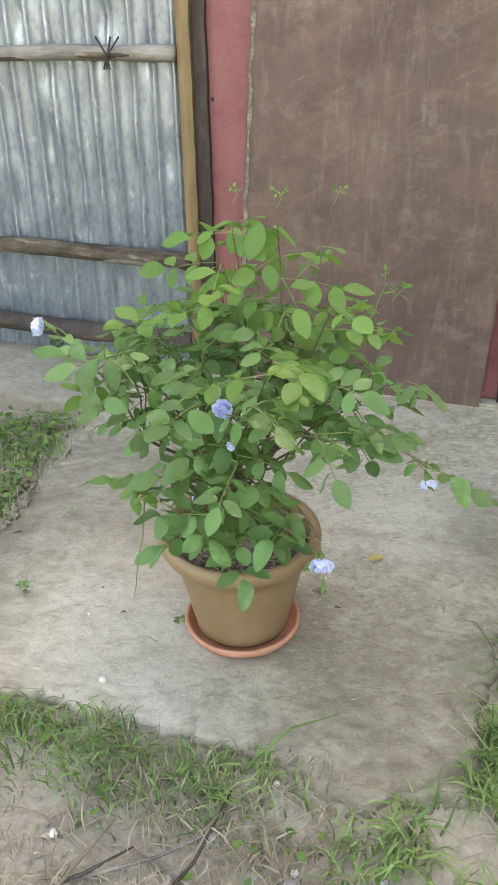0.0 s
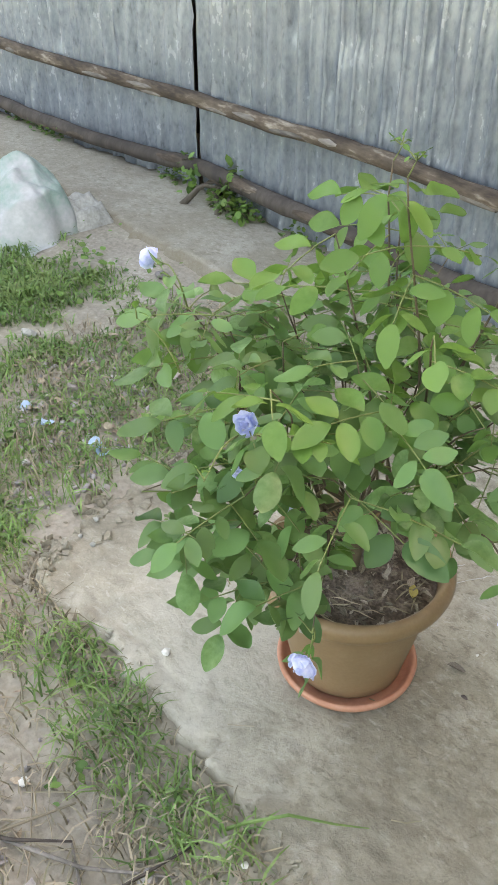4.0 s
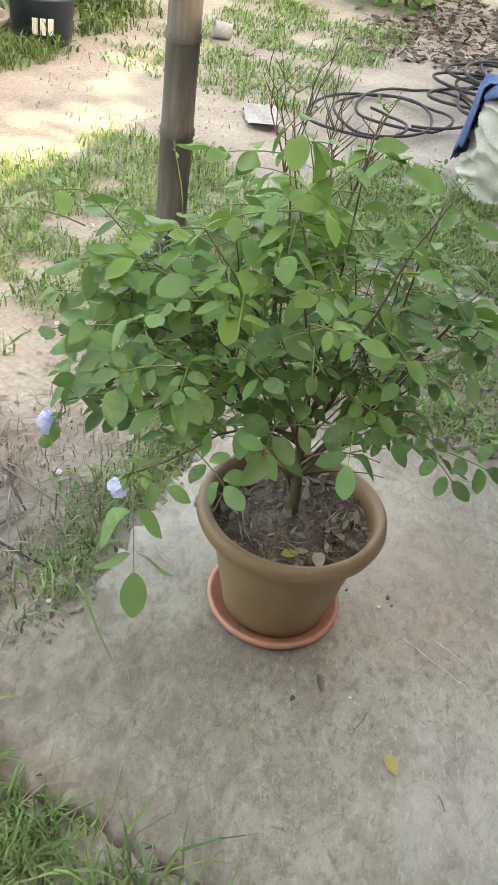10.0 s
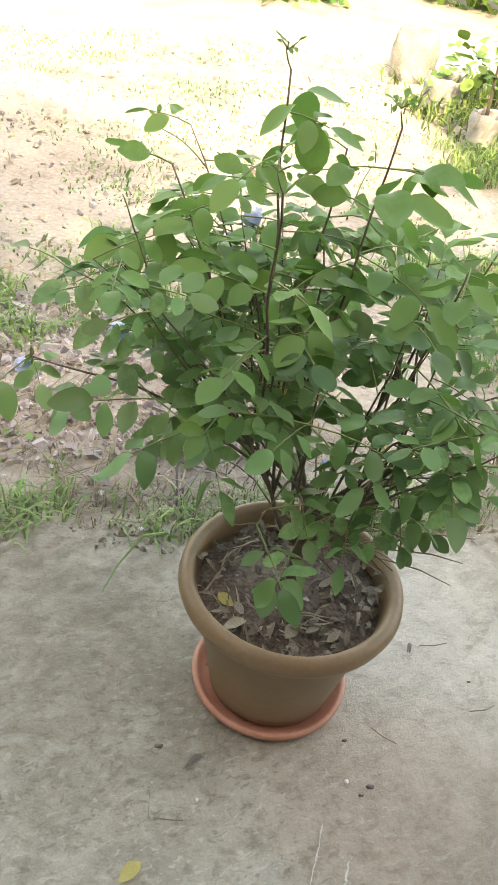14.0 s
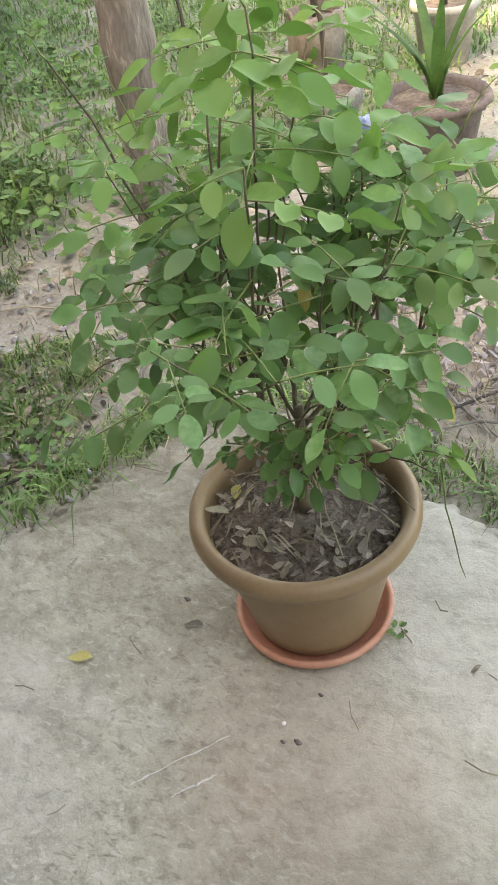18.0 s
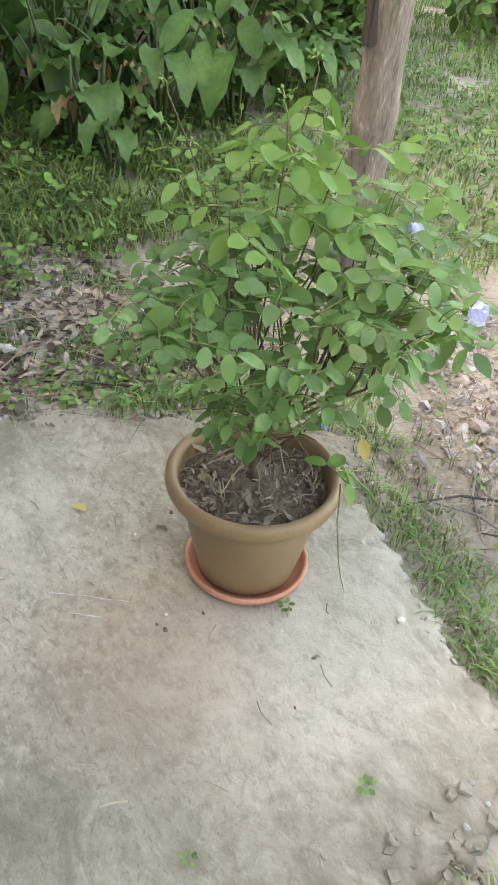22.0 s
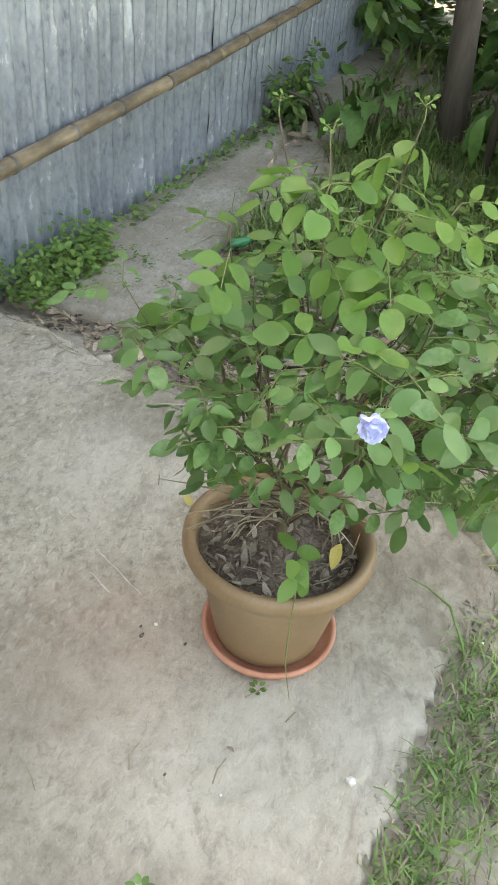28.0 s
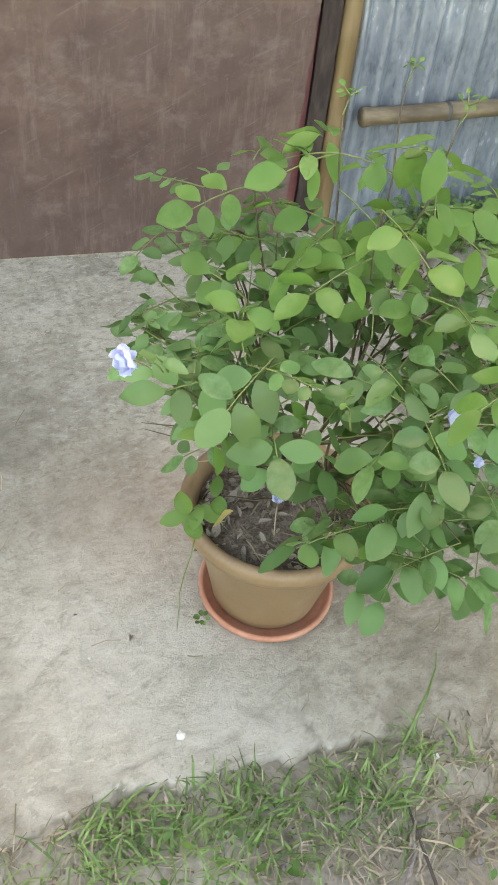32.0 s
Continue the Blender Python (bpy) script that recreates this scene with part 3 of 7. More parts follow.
def relief(x, y, d, top, rough):
    """Height of a crumbling slab's surface at d metres in from its edge."""
    k = max(0.0, min(1.0, (d + 0.018) / (0.026 + 0.018 * noise.noise(Vector((x * 3, y * 3, 9))))))
    k = k * k * (3 - 2 * k)
    near = max(0.0, 1 - max(d, 0) / 0.17) * rough
    worn_lit = max(0.0, min(1.0, (0.15 - y) * 3)) * max(0.0, min(1.0, (x - 0.05) * 4)) * rough
    crack = near * max(0.0, 1 - abs(noise.noise(Vector((x * 7, y * 7, 2)))) / 0.06) + 0.4 * worn_lit * max(0.0, 1 - abs(noise.noise(Vector((x * 4 + y * 2, y * 9, 6)))) / 0.05)
    top_z = top - 0.010 * crack + near * (wob(x, y, 24, 0.008) - 0.004) + worn_lit * (wob(x * 0.5 + y * 0.6, y - x * 0.4, 17, 0.007) + wob(x, y, 30, 0.003))
    return -0.10 + (top_z + 0.10) * k + wob(x, y, 3, 0.005) + wob(x * 0.5, y, 16, 0.0022) + wob(x, y, 40, 0.0018) + (1 - k) * k * wob(x, y, 60, 0.05)


def slab_z(x, y):
    return relief(x, y, inside((x, y), SLAB), 0.0, 1.0)


def cast_slab(name, poly, top, step, label, rough=1.0, m=CONCRETE):
    """A cast concrete slab as a relief, crumbling at its edge."""
    x0, x1 = min(p[0] for p in poly) - 0.07, max(p[0] for p in poly) + 0.07
    y0, y1 = min(p[1] for p in poly) - 0.07, max(p[1] for p in poly) + 0.07
    nx, ny = int((x1 - x0) / step), int((y1 - y0) / step)
    at, v, f = {}, [], []
    for i in range(nx + 1):
        for j in range(ny + 1):
            x, y = x0 + (x1 - x0) * i / nx, y0 + (y1 - y0) * j / ny
            d = inside((x, y), poly) + (wob(x, y, 6, 0.03) + wob(x, y, 22, 0.020) + wob(x, y, 55, 0.010)) * rough
            if d < -0.05:
                continue
            z = relief(x, y, d, top, rough)
            at[i, j] = len(v)
            v.append((x, y, z))
    for i in range(nx):
        for j in range(ny):
            q = [at.get(c) for c in ((i, j), (i + 1, j), (i + 1, j + 1), (i, j + 1))]
            if None not in q:
                f.append(q)
    h = Heap()
    h.add(v, f)
    return tagged(h.ob(name, m), label, "slab", kind="structure")


make_ground()
slab = cast_slab("slab", SLAB, 0.0, 0.0085, "worn grey concrete slab with crumbling edges before the door")
cast_slab("pavement_west", PAVE_W, -0.012, 0.03, "narrow grey concrete strip along the tin wall", 1.0, PAVING)
cast_slab("pavement_east", PAVE_E, -0.012, 0.03, "narrow grey concrete strip with moss along the tin wall", 1.0, PAVING)


# ---- house front ----
def tin_sheet(parent, path, z0, z1, push, pitch, ribbed=False):
    """One corrugated sheet along a plan path."""
    v, f, cols, s = [], [], 0, 0.0
    nz = 44
    for (x0, y0), (x1, y1) in zip(path, path[1:]):
        L = math.hypot(x1 - x0, y1 - y0)
        nx, ny = (y1 - y0) / L, -(x1 - x0) / L
        n = max(2, int(L / (0.0065 if ribbed else 0.0095)))
        for i in range(n + 1):
            x, y = x0 + (x1 - x0) * i / n, y0 + (y1 - y0) * i / n
            c = math.sin(2 * math.pi * s / pitch)
            a = 0.0175 * (c if c < 0.2 else 0.2 + (c - 0.2) * 1.3)
            if ribbed:
                a = 0.017 * max(0.0, c) ** 4 + 0.005 * c
            for k in range(nz + 1):
                z = z0 + (z1 - z0) * k / nz
                d = a + push + 0.005 * noise.noise(Vector((x * 3, z * 3, 1))) + (0.003 + 0.034 * max(0, 0.42 - z)) * noise.noise(Vector((x * 14, z * 11, 4))) + 0.0012 * noise.noise(Vector((x * 31, z * 27, 8))) - 0.055 * max(0, noise.noise(Vector((x * 17, z * 11, 6))) - 0.33)
                v.append((x + nx * d, y + ny * d, z + (0.008 * noise.noise(Vector((x * 12, 0, 2))) if k == 0 else 0)))
            cols += 1
            s += L / n
    for i in range(cols - 1):
        for k in range(nz):
            f.append((i * (nz + 1) + k, (i + 1) * (nz + 1) + k, (i + 1) * (nz + 1) + k + 1, i * (nz + 1) + k + 1))
    h = Heap()
    h.add(v, f)
    return h.ob("tin_sheet", TIN, parent)


def tin_wall(name, runs, pitch, ribbed=-1):
    w = empty(name)
    tagged(w, "dented galvanised corrugated tin wall on rails", "wall", kind="structure")
    for k, run in enumerate(runs):
        tin_sheet(w, run, -0.06, 2.4, 0.004 * (k % 2), 0.078 if k == ribbed else pitch, k == ribbed)
    return w


wall_west = tin_wall("wall_west", [[(-5.25, 4.0), (-5.2, 2.3), (-5.08, 1.55), (-4.98, 1.36)], [(-4.99, 1.38), (-4.86, 1.27), (-4.68, 1.215), (-4.4, 1.21), (-3.9, 1.235), (-3.45, 1.285)], [(-3.46, 1.283), (-3.0, 1.35), (-2.566, 1.393)], [(-2.550, 1.395), (-1.78, 1.39)], [(-1.80, 1.39), (-0.645, 1.385)]], 0.098, 4)
tin_wall("wall_east", [[(0.60, 1.40), (1.42, 1.455)], [(1.40, 1.455), (2.43, 1.485)], [(2.445, 1.49), (3.3, 1.54)], [(3.28, 1.54), (4.3, 1.61)], [(4.28, 1.61), (7.0, 1.8)]], 0.08)


# a tarry run and a torn crease in the tin beside the door
for name, pts, wide, label in (("tar_run", ((-1.545, 1.12), (-1.535, 1.02), (-1.552, 0.96), (-1.546, 0.88)), 0.013, "dark tarry run on the tin"), ("tear", ((-1.69, 0.962), (-1.62, 0.955), (-1.555, 0.930), (-1.47, 0.943), (-1.385, 0.957)), 0.0032, "dark torn crease in the tin")):
    v, f = [], []
    for i in range(25):
        t = i / 24 * (len(pts) - 1)
        j = min(int(t), len(pts) - 2)
        p = Vector((*pts[j], 0)).lerp(Vector((*pts[j + 1], 0)), t - j)
        d = Vector((pts[j + 1][0] - pts[j][0], pts[j + 1][1] - pts[j][1], 0)).normalized()
        w = wide * (0.12 + math.sin(math.pi * (i + 0.5) / 25)) * (0.6 + 1.1 * abs(noise.noise(Vector((i * 0.37, wide * 90, 0)))))
        for sg in (1, -1):
            v.append((p.x - d.y * w * sg, 1.3715 + 0.002 * noise.noise(Vector((i * 0.3, sg, 0))), p.y + d.x * w * sg))
    for i in range(24):
        f.append((2 * i, 2 * i + 1, 2 * i + 3, 2 * i + 2))
    h = Heap()
    h.add(v, f)
    h.ob(name, TARNISH, wall_west, label)


def prism(bm, quad, y0, y1, n=24, jag=0.0):
    """An upright board from four (x, z) corners, with uneven long edges."""
    (ax, az), (bx, bz), (cx, cz), (dx, dz) = quad
    fr, bk = [], []
    for i in range(n + 1):
        t = i / n
        l = (ax + (dx - ax) * t + jag * noise.noise(Vector((t * 30, 1, 0))), az + (dz - az) * t)
        r = (bx + (cx - bx) * t + jag * noise.noise(Vector((t * 30, 7, 0))), bz + (cz - bz) * t)
        fr.append([bm.verts.new((l[0], y0, l[1])), bm.verts.new((r[0], y0, r[1]))])
        bk.append([bm.verts.new((l[0], y1, l[1])), bm.verts.new((r[0], y1, r[1]))])
    for a, b, c, d in zip(fr, fr[1:], bk, bk[1:]):
        bm.faces.new((a[0], a[1], b[1], b[0]))
        bm.faces.new((c[1], c[0], d[0], d[1]))
        bm.faces.new((a[1], c[1], d[1], b[1]))
        bm.faces.new((c[0], a[0], b[0], d[0]))
    bm.faces.new((fr[0][1], fr[0][0], bk[0][0], bk[0][1]))
    bm.faces.new((fr[-1][0], fr[-1][1], bk[-1][1], bk[-1][0]))
    return bm


board = part("door_board", prism(bmesh.new(), ((-0.478, 0.006), (0.425, 0.004), (0.51, 2.1), (-0.345, 2.1)), 1.318, 1.330, 60, 0.006), SHEET)
tagged(board, "scuffed brown plywood board leaning across the doorway", "board")
part("chipped_edge", prism(bmesh.new(), ((-0.474, 0.01), (-0.462, 0.01), (-0.331, 2.09), (-0.341, 2.09)), 1.3155, 1.3185, 90, 0.012), PLYEDGE, board, "pale splintered edge of the board")
bm = bmesh.new()
box(bm, (-0.615, 1.37, 0.02), (0.50, 1.385, 2.1), 0.003)
door = tagged(part("door_1", bm, RED), "dull red painted metal door behind a plywood board", "door", kind="structure")
v, f = [(0.0, 0.0, 0.0)], []
for i in range(10):
    a = 0.628 * i
    r = 0.0075 * (1 + 0.3 * noise.noise(Vector((math.cos(a), math.sin(a), 3))))
    v.append((r * math.cos(a), 0.0, r * math.sin(a) * 1.1))
    f.append((0, i + 1, (i + 1) % 10 + 1))
h = Heap()
h.add(v, f, Matrix.Translation((-0.556, 1.3685, 0.984)))
h.ob("rust_hole", RUBBER, door, "small dark rusted hole in the door")
bm = bmesh.new()
box(bm, (-0.7, 1.32, -0.06), (0.62, 1.42, 0.015), 0.008)
tagged(part("door_sill", bm, CONCRETE), "grey concrete sill of the doorway", "sill", kind="structure")
for n, (x0, x1, m, y, lab) in enumerate(((-0.610, -0.564, JAMB, 1.350, "dark weathered door post"), (-0.658, -0.612, YELLOWWOOD, 1.335, "yellow-brown wooden door post"), (0.478, 0.535, JAMB, 1.352, "dark weathered door post"))):
    bm = bmesh.new()
    prism(bm, ((x0, 0.0), (x1, 0.0), (x1 - 0.005, 2.3), (x0 - 0.005, 2.3)), y, y + 0.045, 40, 0.004)
    tagged(part("door_post", bm, m), lab, "post", kind="structure")


def bamboo(bm, a, b, r, gap=0.3, seg=14, taper=0.9):
    """A bamboo pole with swollen joints."""
    a, b = Vector(a), Vector(b)
    L = (b - a).length
    side = Vector((noise.noise(a * 3), noise.noise(b * 3), 0)) * 0.02
    pts, rad = [], []
    s, k = 0.0, 0
    marks = [0.0]
    while marks[-1] < L:
        marks.append(marks[-1] + gap * (0.85 + 0.3 * ((k * 0.618) % 1)))
        k += 1
    for m0, m1 in zip(marks, marks[1:]):
        for o, e in ((0.0, 1.0), (0.006, 1.10), (0.012, 1.02), (0.018, 1.09), (0.03, 0.99), ((m1 - m0) / 2, 0.97)):
            s = m0 + o
            if s <= L:
                t = s / L
                pts.append(a.lerp(b, t) + side * math.sin(math.pi * t))
                rad.append(r * e * (1 + (taper - 1) * t))
    pts.append(b)
    rad.append(r * taper)
    return tube(bm, pts, rad, seg)


bm = bmesh.new()
bamboo(bm, (0.572, 1.362, -0.02), (0.572, 1.365, 2.3), 0.03, 0.34)
tagged(part("door_post", bm, YELLOWWOOD, smooth=True), "yellow bamboo door post", "post", kind="structure")


def rail(pts, r, m, label, flake, knots=0.12):
    """A rough pole through some points."""
    P, R = [], []
    for a, b in zip(pts, pts[1:]):
        a, b = Vector(a), Vector(b)
        n = max(3, int((b - a).length / 0.05))
        for i in range(n):
            p = a.lerp(b, i / n)
            P.append(p + Vector((0, 0, 0.010 * noise.noise(p * 2.2) + 0.003 * noise.noise(p * 11))))
            R.append(r * (1 + knots * noise.noise(p * 6) + knots * 0.6 * noise.noise(p * 21)))
    P.append(Vector(pts[-1]))
    R.append(r)
    bm = bmesh.new()
    tube(bm, P, R, 12)
    ob = tagged(part("wall_rail", bm, m, smooth=True), label, "rail", "rails of the tin wall")
    q = random.Random(int(r * 1e4) + len(P))
    for k in range(12):
        i = q.randint(2, len(P) - 6)
        n, a0, wide = q.randint(2, 4), q.uniform(-2.6, -0.6), q.uniform(0.3, 0.7)
        v, f = [], []
        for j in range(n + 1):
            e = wide * (0.35 if j in (0, n) else 1) * q.uniform(0.8, 1.2)
            for s in range(5):
                a = a0 + e * (s / 2 - 1)
                v.append(P[i + j] + Vector((0, math.cos(a + 1.57) * -1, math.sin(a + 1.57))) * (R[i + j] * 1.03 + (0.003 if 0 < s < 4 else -0.002)))
        for j in range(n):
            for s in range(4):
                b = j * 5 + s
                f.append((b, b + 1, b + 6, b + 5))
        h = Heap()
        h.add([tuple(x) for x in v], f)
        h.ob("bark_flake", flake, ob)
    return ob


rail([(-4.98, 1.32, 0.40), (-4.85, 1.22, 0.40), (-4.66, 1.17, 0.40), (-4.4, 1.165, 0.395), (-3.9, 1.19, 0.39), (-3.45, 1.24, 0.39), (-3.0, 1.305, 0.39), (-2.5, 1.35, 0.395), (-1.2, 1.345, 0.432), (-0.645, 1.316, 0.43)], 0.031, BARKRAIL, "peeling brown wooden rail across the tin wall", GREYRAIL)
rail([(-4.98, 1.32, 0.06), (-4.85, 1.22, 0.06), (-4.66, 1.17, 0.055), (-4.4, 1.165, 0.05), (-3.9, 1.19, 0.05), (-3.45, 1.24, 0.055), (-3.0, 1.305, 0.065), (-2.5, 1.352, 0.098), (-0.665, 1.345, 0.108)], 0.036, DARKWOOD, "dark wooden bottom rail across the tin wall", BARKRAIL)
rail([(-3.45, 1.24, 1.09), (-3.0, 1.303, 1.10), (-2.5, 1.352, 1.11), (-0.665, 1.335, 1.125)], 0.026, GREYRAIL, "greyed wooden upper rail across the tin wall", BARKRAIL)
for a, b, r in (((0.655, 1.372, 0.385), (2.4, 1.442, 0.435), 0.028), ((2.42, 1.443, 0.437), (4.6, 1.60, 0.50), 0.026)):
    bm = bmesh.new()
    bamboo(bm, a, b, r, 0.33, 14, 0.95)
    br = tagged(part("wall_rail", bm, BAMBOO, smooth=True), "yellow bamboo rail with dark joints across the tin wall", "rail", "rails of the tin wall")
    a, b = Vector(a), Vector(b)
    L, s, k = (b - a).length, 0.0, 0
    side = Vector((noise.noise(a * 3), noise.noise(b * 3), 0)) * 0.02
    while s < L - 0.1:
        s += 0.33 * (0.85 + 0.3 * ((k * 0.618) % 1))
        k += 1
        if s > L - 0.02:
            break
        t = s / L
        p = a.lerp(b, t) + side * math.sin(math.pi * t)
        d = (b - a).normalized()
        rr = r * (1 - 0.05 * t)
        bm = bmesh.new()
        tube(bm, [p, p + d * 0.005, p + d * 0.009, p + d * 0.014], [rr * 1.05, rr * 1.13, rr * 1.09, rr * 1.04], 14)
        part("joint", bm, OLDBAMBOO, br, "dark ring of a bamboo joint", smooth=True)
bm = bmesh.new()
for o, t in ((0.0, 0.02), (0.012, -0.035), (-0.01, 0.05)):
    tube(bm, [(-0.905 + o, 1.305, 1.075), (-0.90 + o + t * 0.3, 1.30, 1.12), (-0.90 + t, 1.303, 1.175)], 0.0035, 6)
tagged(part("wire_tie", bm, RUBBER), "rusty dark wire tie round the upper rail", "wire")

# ---- unseen house body, roof and trees, added to shade the yard ----
bm = bmesh.new()
box(bm, (-5.2, 1.95, -0.1), (7, 5.5, 2.45))
tagged(part("wall_house", bm, DARKWOOD), "unseen dark house body added behind the tin wall", "wall", kind="structure")
# unseen roof, its eave set so that its shadow ends in the yard
bm = bmesh.new()
prism(bm, ((-5.8, 0), (7.5, 0), (7.5, 0.001), (-5.8, 0.001)), 0, 0.01, 1)
for v in bm.verts:
    v.co = Vector((v.co.x, 1.12 if v.co.z < 0.0005 else 4.2, (2.55 if v.co.z < 0.0005 else 3.9) + v.co.y * 3))
tagged(part("roof", bm, TIN), "unseen plain tin roof added to shade the yard", "roof", kind="structure")


def leaf_cloud(h, c, r, n, size, seed, kinds, shell=0.35):
    """Leaves in an uneven, gappy cloud."""
    q = random.Random(seed)
    lumps = [(Vector((q.gauss(0, 0.5) * r[0], q.gauss(0, 0.5) * r[1], q.gauss(0, 0.45) * r[2])), q.uniform(0.25, 0.5)) for _ in range(14)]
    for _ in range(n):
        o, k = q.choice(lumps)
        d = Vector((q.gauss(0, 1), q.gauss(0, 1), q.gauss(0, 1))).normalized()
        rad = k * (shell + (1 - shell) * q.random())
        p = Vector(c) + o + Vector((d.x * r[0], d.y * r[1], d.z * r[2])) * rad
        if p.z < 0:
            continue
        v, f = q.choice(kinds)
        h.add(v, f, frame_m(p, d + Vector((q.uniform(-1, 1), q.uniform(-1, 1), q.uniform(-0.9, 0.3))), Vector((q.uniform(-0.6, 0.6), q.uniform(-0.6, 0.6), 1)), size * q.uniform(0.6, 1.3)))


def tree(base, top, crown, r, n, size, seed, label):
    t = empty("tree", base)
    tagged(t, label, "tree")
    b, tp, c = Vector((0, 0, 0)), Vector(top) - Vector(base), Vector(crown) - Vector(base)
    bm = bmesh.new()
    tube(bm, [b - Vector((0, 0, 0.1)), b.lerp(tp, 0.35) + Vector((0.03, 0.02, 0)), b.lerp(tp, 0.7) - Vector((0.02, 0.03, 0)), tp], [0.075, 0.062, 0.055, 0.05], 12)
    q = random.Random(seed)
    for k in range(7):
        e = c + Vector((q.uniform(-0.7, 0.7) * r[0], q.uniform(-0.7, 0.7) * r[1], q.uniform(-0.2, 0.6) * r[2]))
        tube(bm, [tp, tp.lerp(e, 0.5) + Vector((0, 0, 0.15)), e], [0.035, 0.022, 0.008], 7)
    part("trunk", bm, BARK, t, smooth=True)
    h = Heap()
    leaf_cloud(h, c, r, n, size, seed, LEAVES)
    h.ob("crown", SHRUB, t)
    return t


# unseen trees, added where their crowns shade and dapple the sunlit yard
tree((-3.4, 6.4, -0.05), (-3.3, 6.2, 4.0), (-4.2, 5.6, 6.0), (3.2, 2.2, 1.6), 7500, 0.28, 3, "unseen tall leafy tree behind the house, added for shade")
tree((-2.4, 6.9, -0.05), (-2.5, 6.3, 4.4), (-2.9, 2.15, 5.1), (2.3, 0.85, 0.7), 3600, 0.22, 21, "unseen tall leafy tree with limbs over the roof, added for shade")
tree((-6.6, 6.6, -0.05), (-6.3, 6.2, 4.2), (-5.4, 3.5, 5.4), (2.0, 1.4, 0.8), 3800, 0.22, 33, "unseen tall leafy tree beside the house, added for shade")
tree((0.2, 7.4, -0.05), (0.6, 6.9, 4.2), (0.6, 5.1, 6.4), (2.2, 1.0, 0.8), 420, 0.22, 14, "unseen tall thin-leaved tree behind the house, added for dappled shade")
tree((1.9, 6.8, -0.05), (2.0, 6.4, 4.0), (2.9, 4.9, 6.1), (1.6, 1.2, 0.9), 2600, 0.24, 9, "unseen tall leafy tree behind the house, added for shade")
# visible trunks; the unseen crowns are added, dense enough to darken the undergrowth
tree((3.32, 0.56, -0.05), (3.45, 0.75, 2.2), (4.2, 0.9, 3.2), (1.9, 1.8, 0.9), 6500, 0.20, 4, "slim dark tree among the undergrowth")
tree((3.47, 0.34, -0.05), (3.62, 0.30, 2.1), (4.4, -0.3, 3.0), (1.5, 1.3, 0.8), 4200, 0.18, 6, "slim vine-wrapped tree among the undergrowth")

# ---- potted plant ----
pot = empty("flower_pot")
tagged(pot, "brown plastic flower pot full of soil and dry leaves", "flower pot")
part("body", lathe([(0.0, 0.016), (0.098, 0.014), (0.110, 0.022), (0.114, 0.045), (0.148, 0.205), (0.151, 0.222), (0.158, 0.226), (0.161, 0.238), (0.172, 0.242), (0.182, 0.250), (0.186, 0.262), (0.184, 0.275), (0.177, 0.284), (0.168, 0.284), (0.161, 0.276), (0.158, 0.262), (0.148, 0.225)], 72), POT, pot, smooth=True)
bm = lathe([(0.0, 0.262), (0.03, 0.262), (0.06, 0.258), (0.09, 0.254), (0.115, 0.250), (0.135, 0.247), (0.153, 0.244)], 72)
for v in bm.verts:
    v.co.z += 0.008 * noise.noise(v.co * 22) + 0.004 * noise.noise(v.co * 60)
soil = part("soil", bm, SOIL, pot, "dark crumbly potting soil", smooth=True)
pot.location = (0.002, 0.014, 0)
bm = bmesh.new()
box(bm, (-0.012, -0.1895, 0.252), (0.012, -0.183, 0.268), 0.002)
bmesh.ops.rotate(bm, verts=bm.verts, cent=(0, 0, 0), matrix=Matrix.Rotation(0.37, 3, "Z"))
part("chip", bm, PALEPOT, pot, "pale chipped spot on the rim")
sau = part("saucer", lathe([(0.0, 0.002), (0.116, 0.001), (0.128, 0.006), (0.138, 0.020), (0.1395, 0.028), (0.136, 0.033), (0.130, 0.031), (0.125, 0.022), (0.115, 0.012), (0.0, 0.011)], 72), TERRA, smooth=True)
sau.location = (0.004, 0.012, 0)
tagged(sau, "orange plastic saucer under the flower pot", "saucer")

dry_meshes = []
for k in range(5):
    h = Heap()
    h.add(*oval(0.7 - 0.35 * k, 1.2 - 0.3 * k, 0.28 + 0.08 * k, 0.6))
    dry_meshes.append(h.mesh("dry_leaf", FLAKE))


def dry_leaf(at, size, yaw, tilt, parent=None, mesh=None):
    o = new("dry_leaf", mesh or G.choice(dry_meshes))
    o.matrix_basis = Matrix.Translation(at) @ Euler((G.uniform(-0.4, 0.4), tilt, yaw)).to_matrix().to_4x4() @ Matrix.Scale(size, 4)
    o.parent = parent
    return o


for k in range(280):
    a, r = G.uniform(0, 6.28), 0.15 * math.sqrt(G.uniform(0.02, 1))
    dry_leaf((r * math.cos(a), r * math.sin(a), 0.264 - 0.09 * r + G.uniform(0, 0.010)), G.uniform(0.008, 0.028), G.uniform(0, 6.28), G.uniform(-0.9, 0.5), soil)
h = Heap()
for k in range(60):
    a, r = G.uniform(0, 6.28), 0.14 * math.sqrt(G.random())
    v, f = G.choice(NARROW)
    h.add(v, f, frame_m((r * math.cos(a), r * math.sin(a), 0.266 - 0.08 * r + G.uniform(0, 0.01)), (math.cos(a + 1.5 + G.uniform(-1, 1)), math.sin(a + 1.5), G.uniform(-0.1, 0.2)), (0, 0, 1), G.uniform(0.03, 0.075), 0.012))
tagged(h.ob("straw_litter", STRAW, soil), kind="stuff")
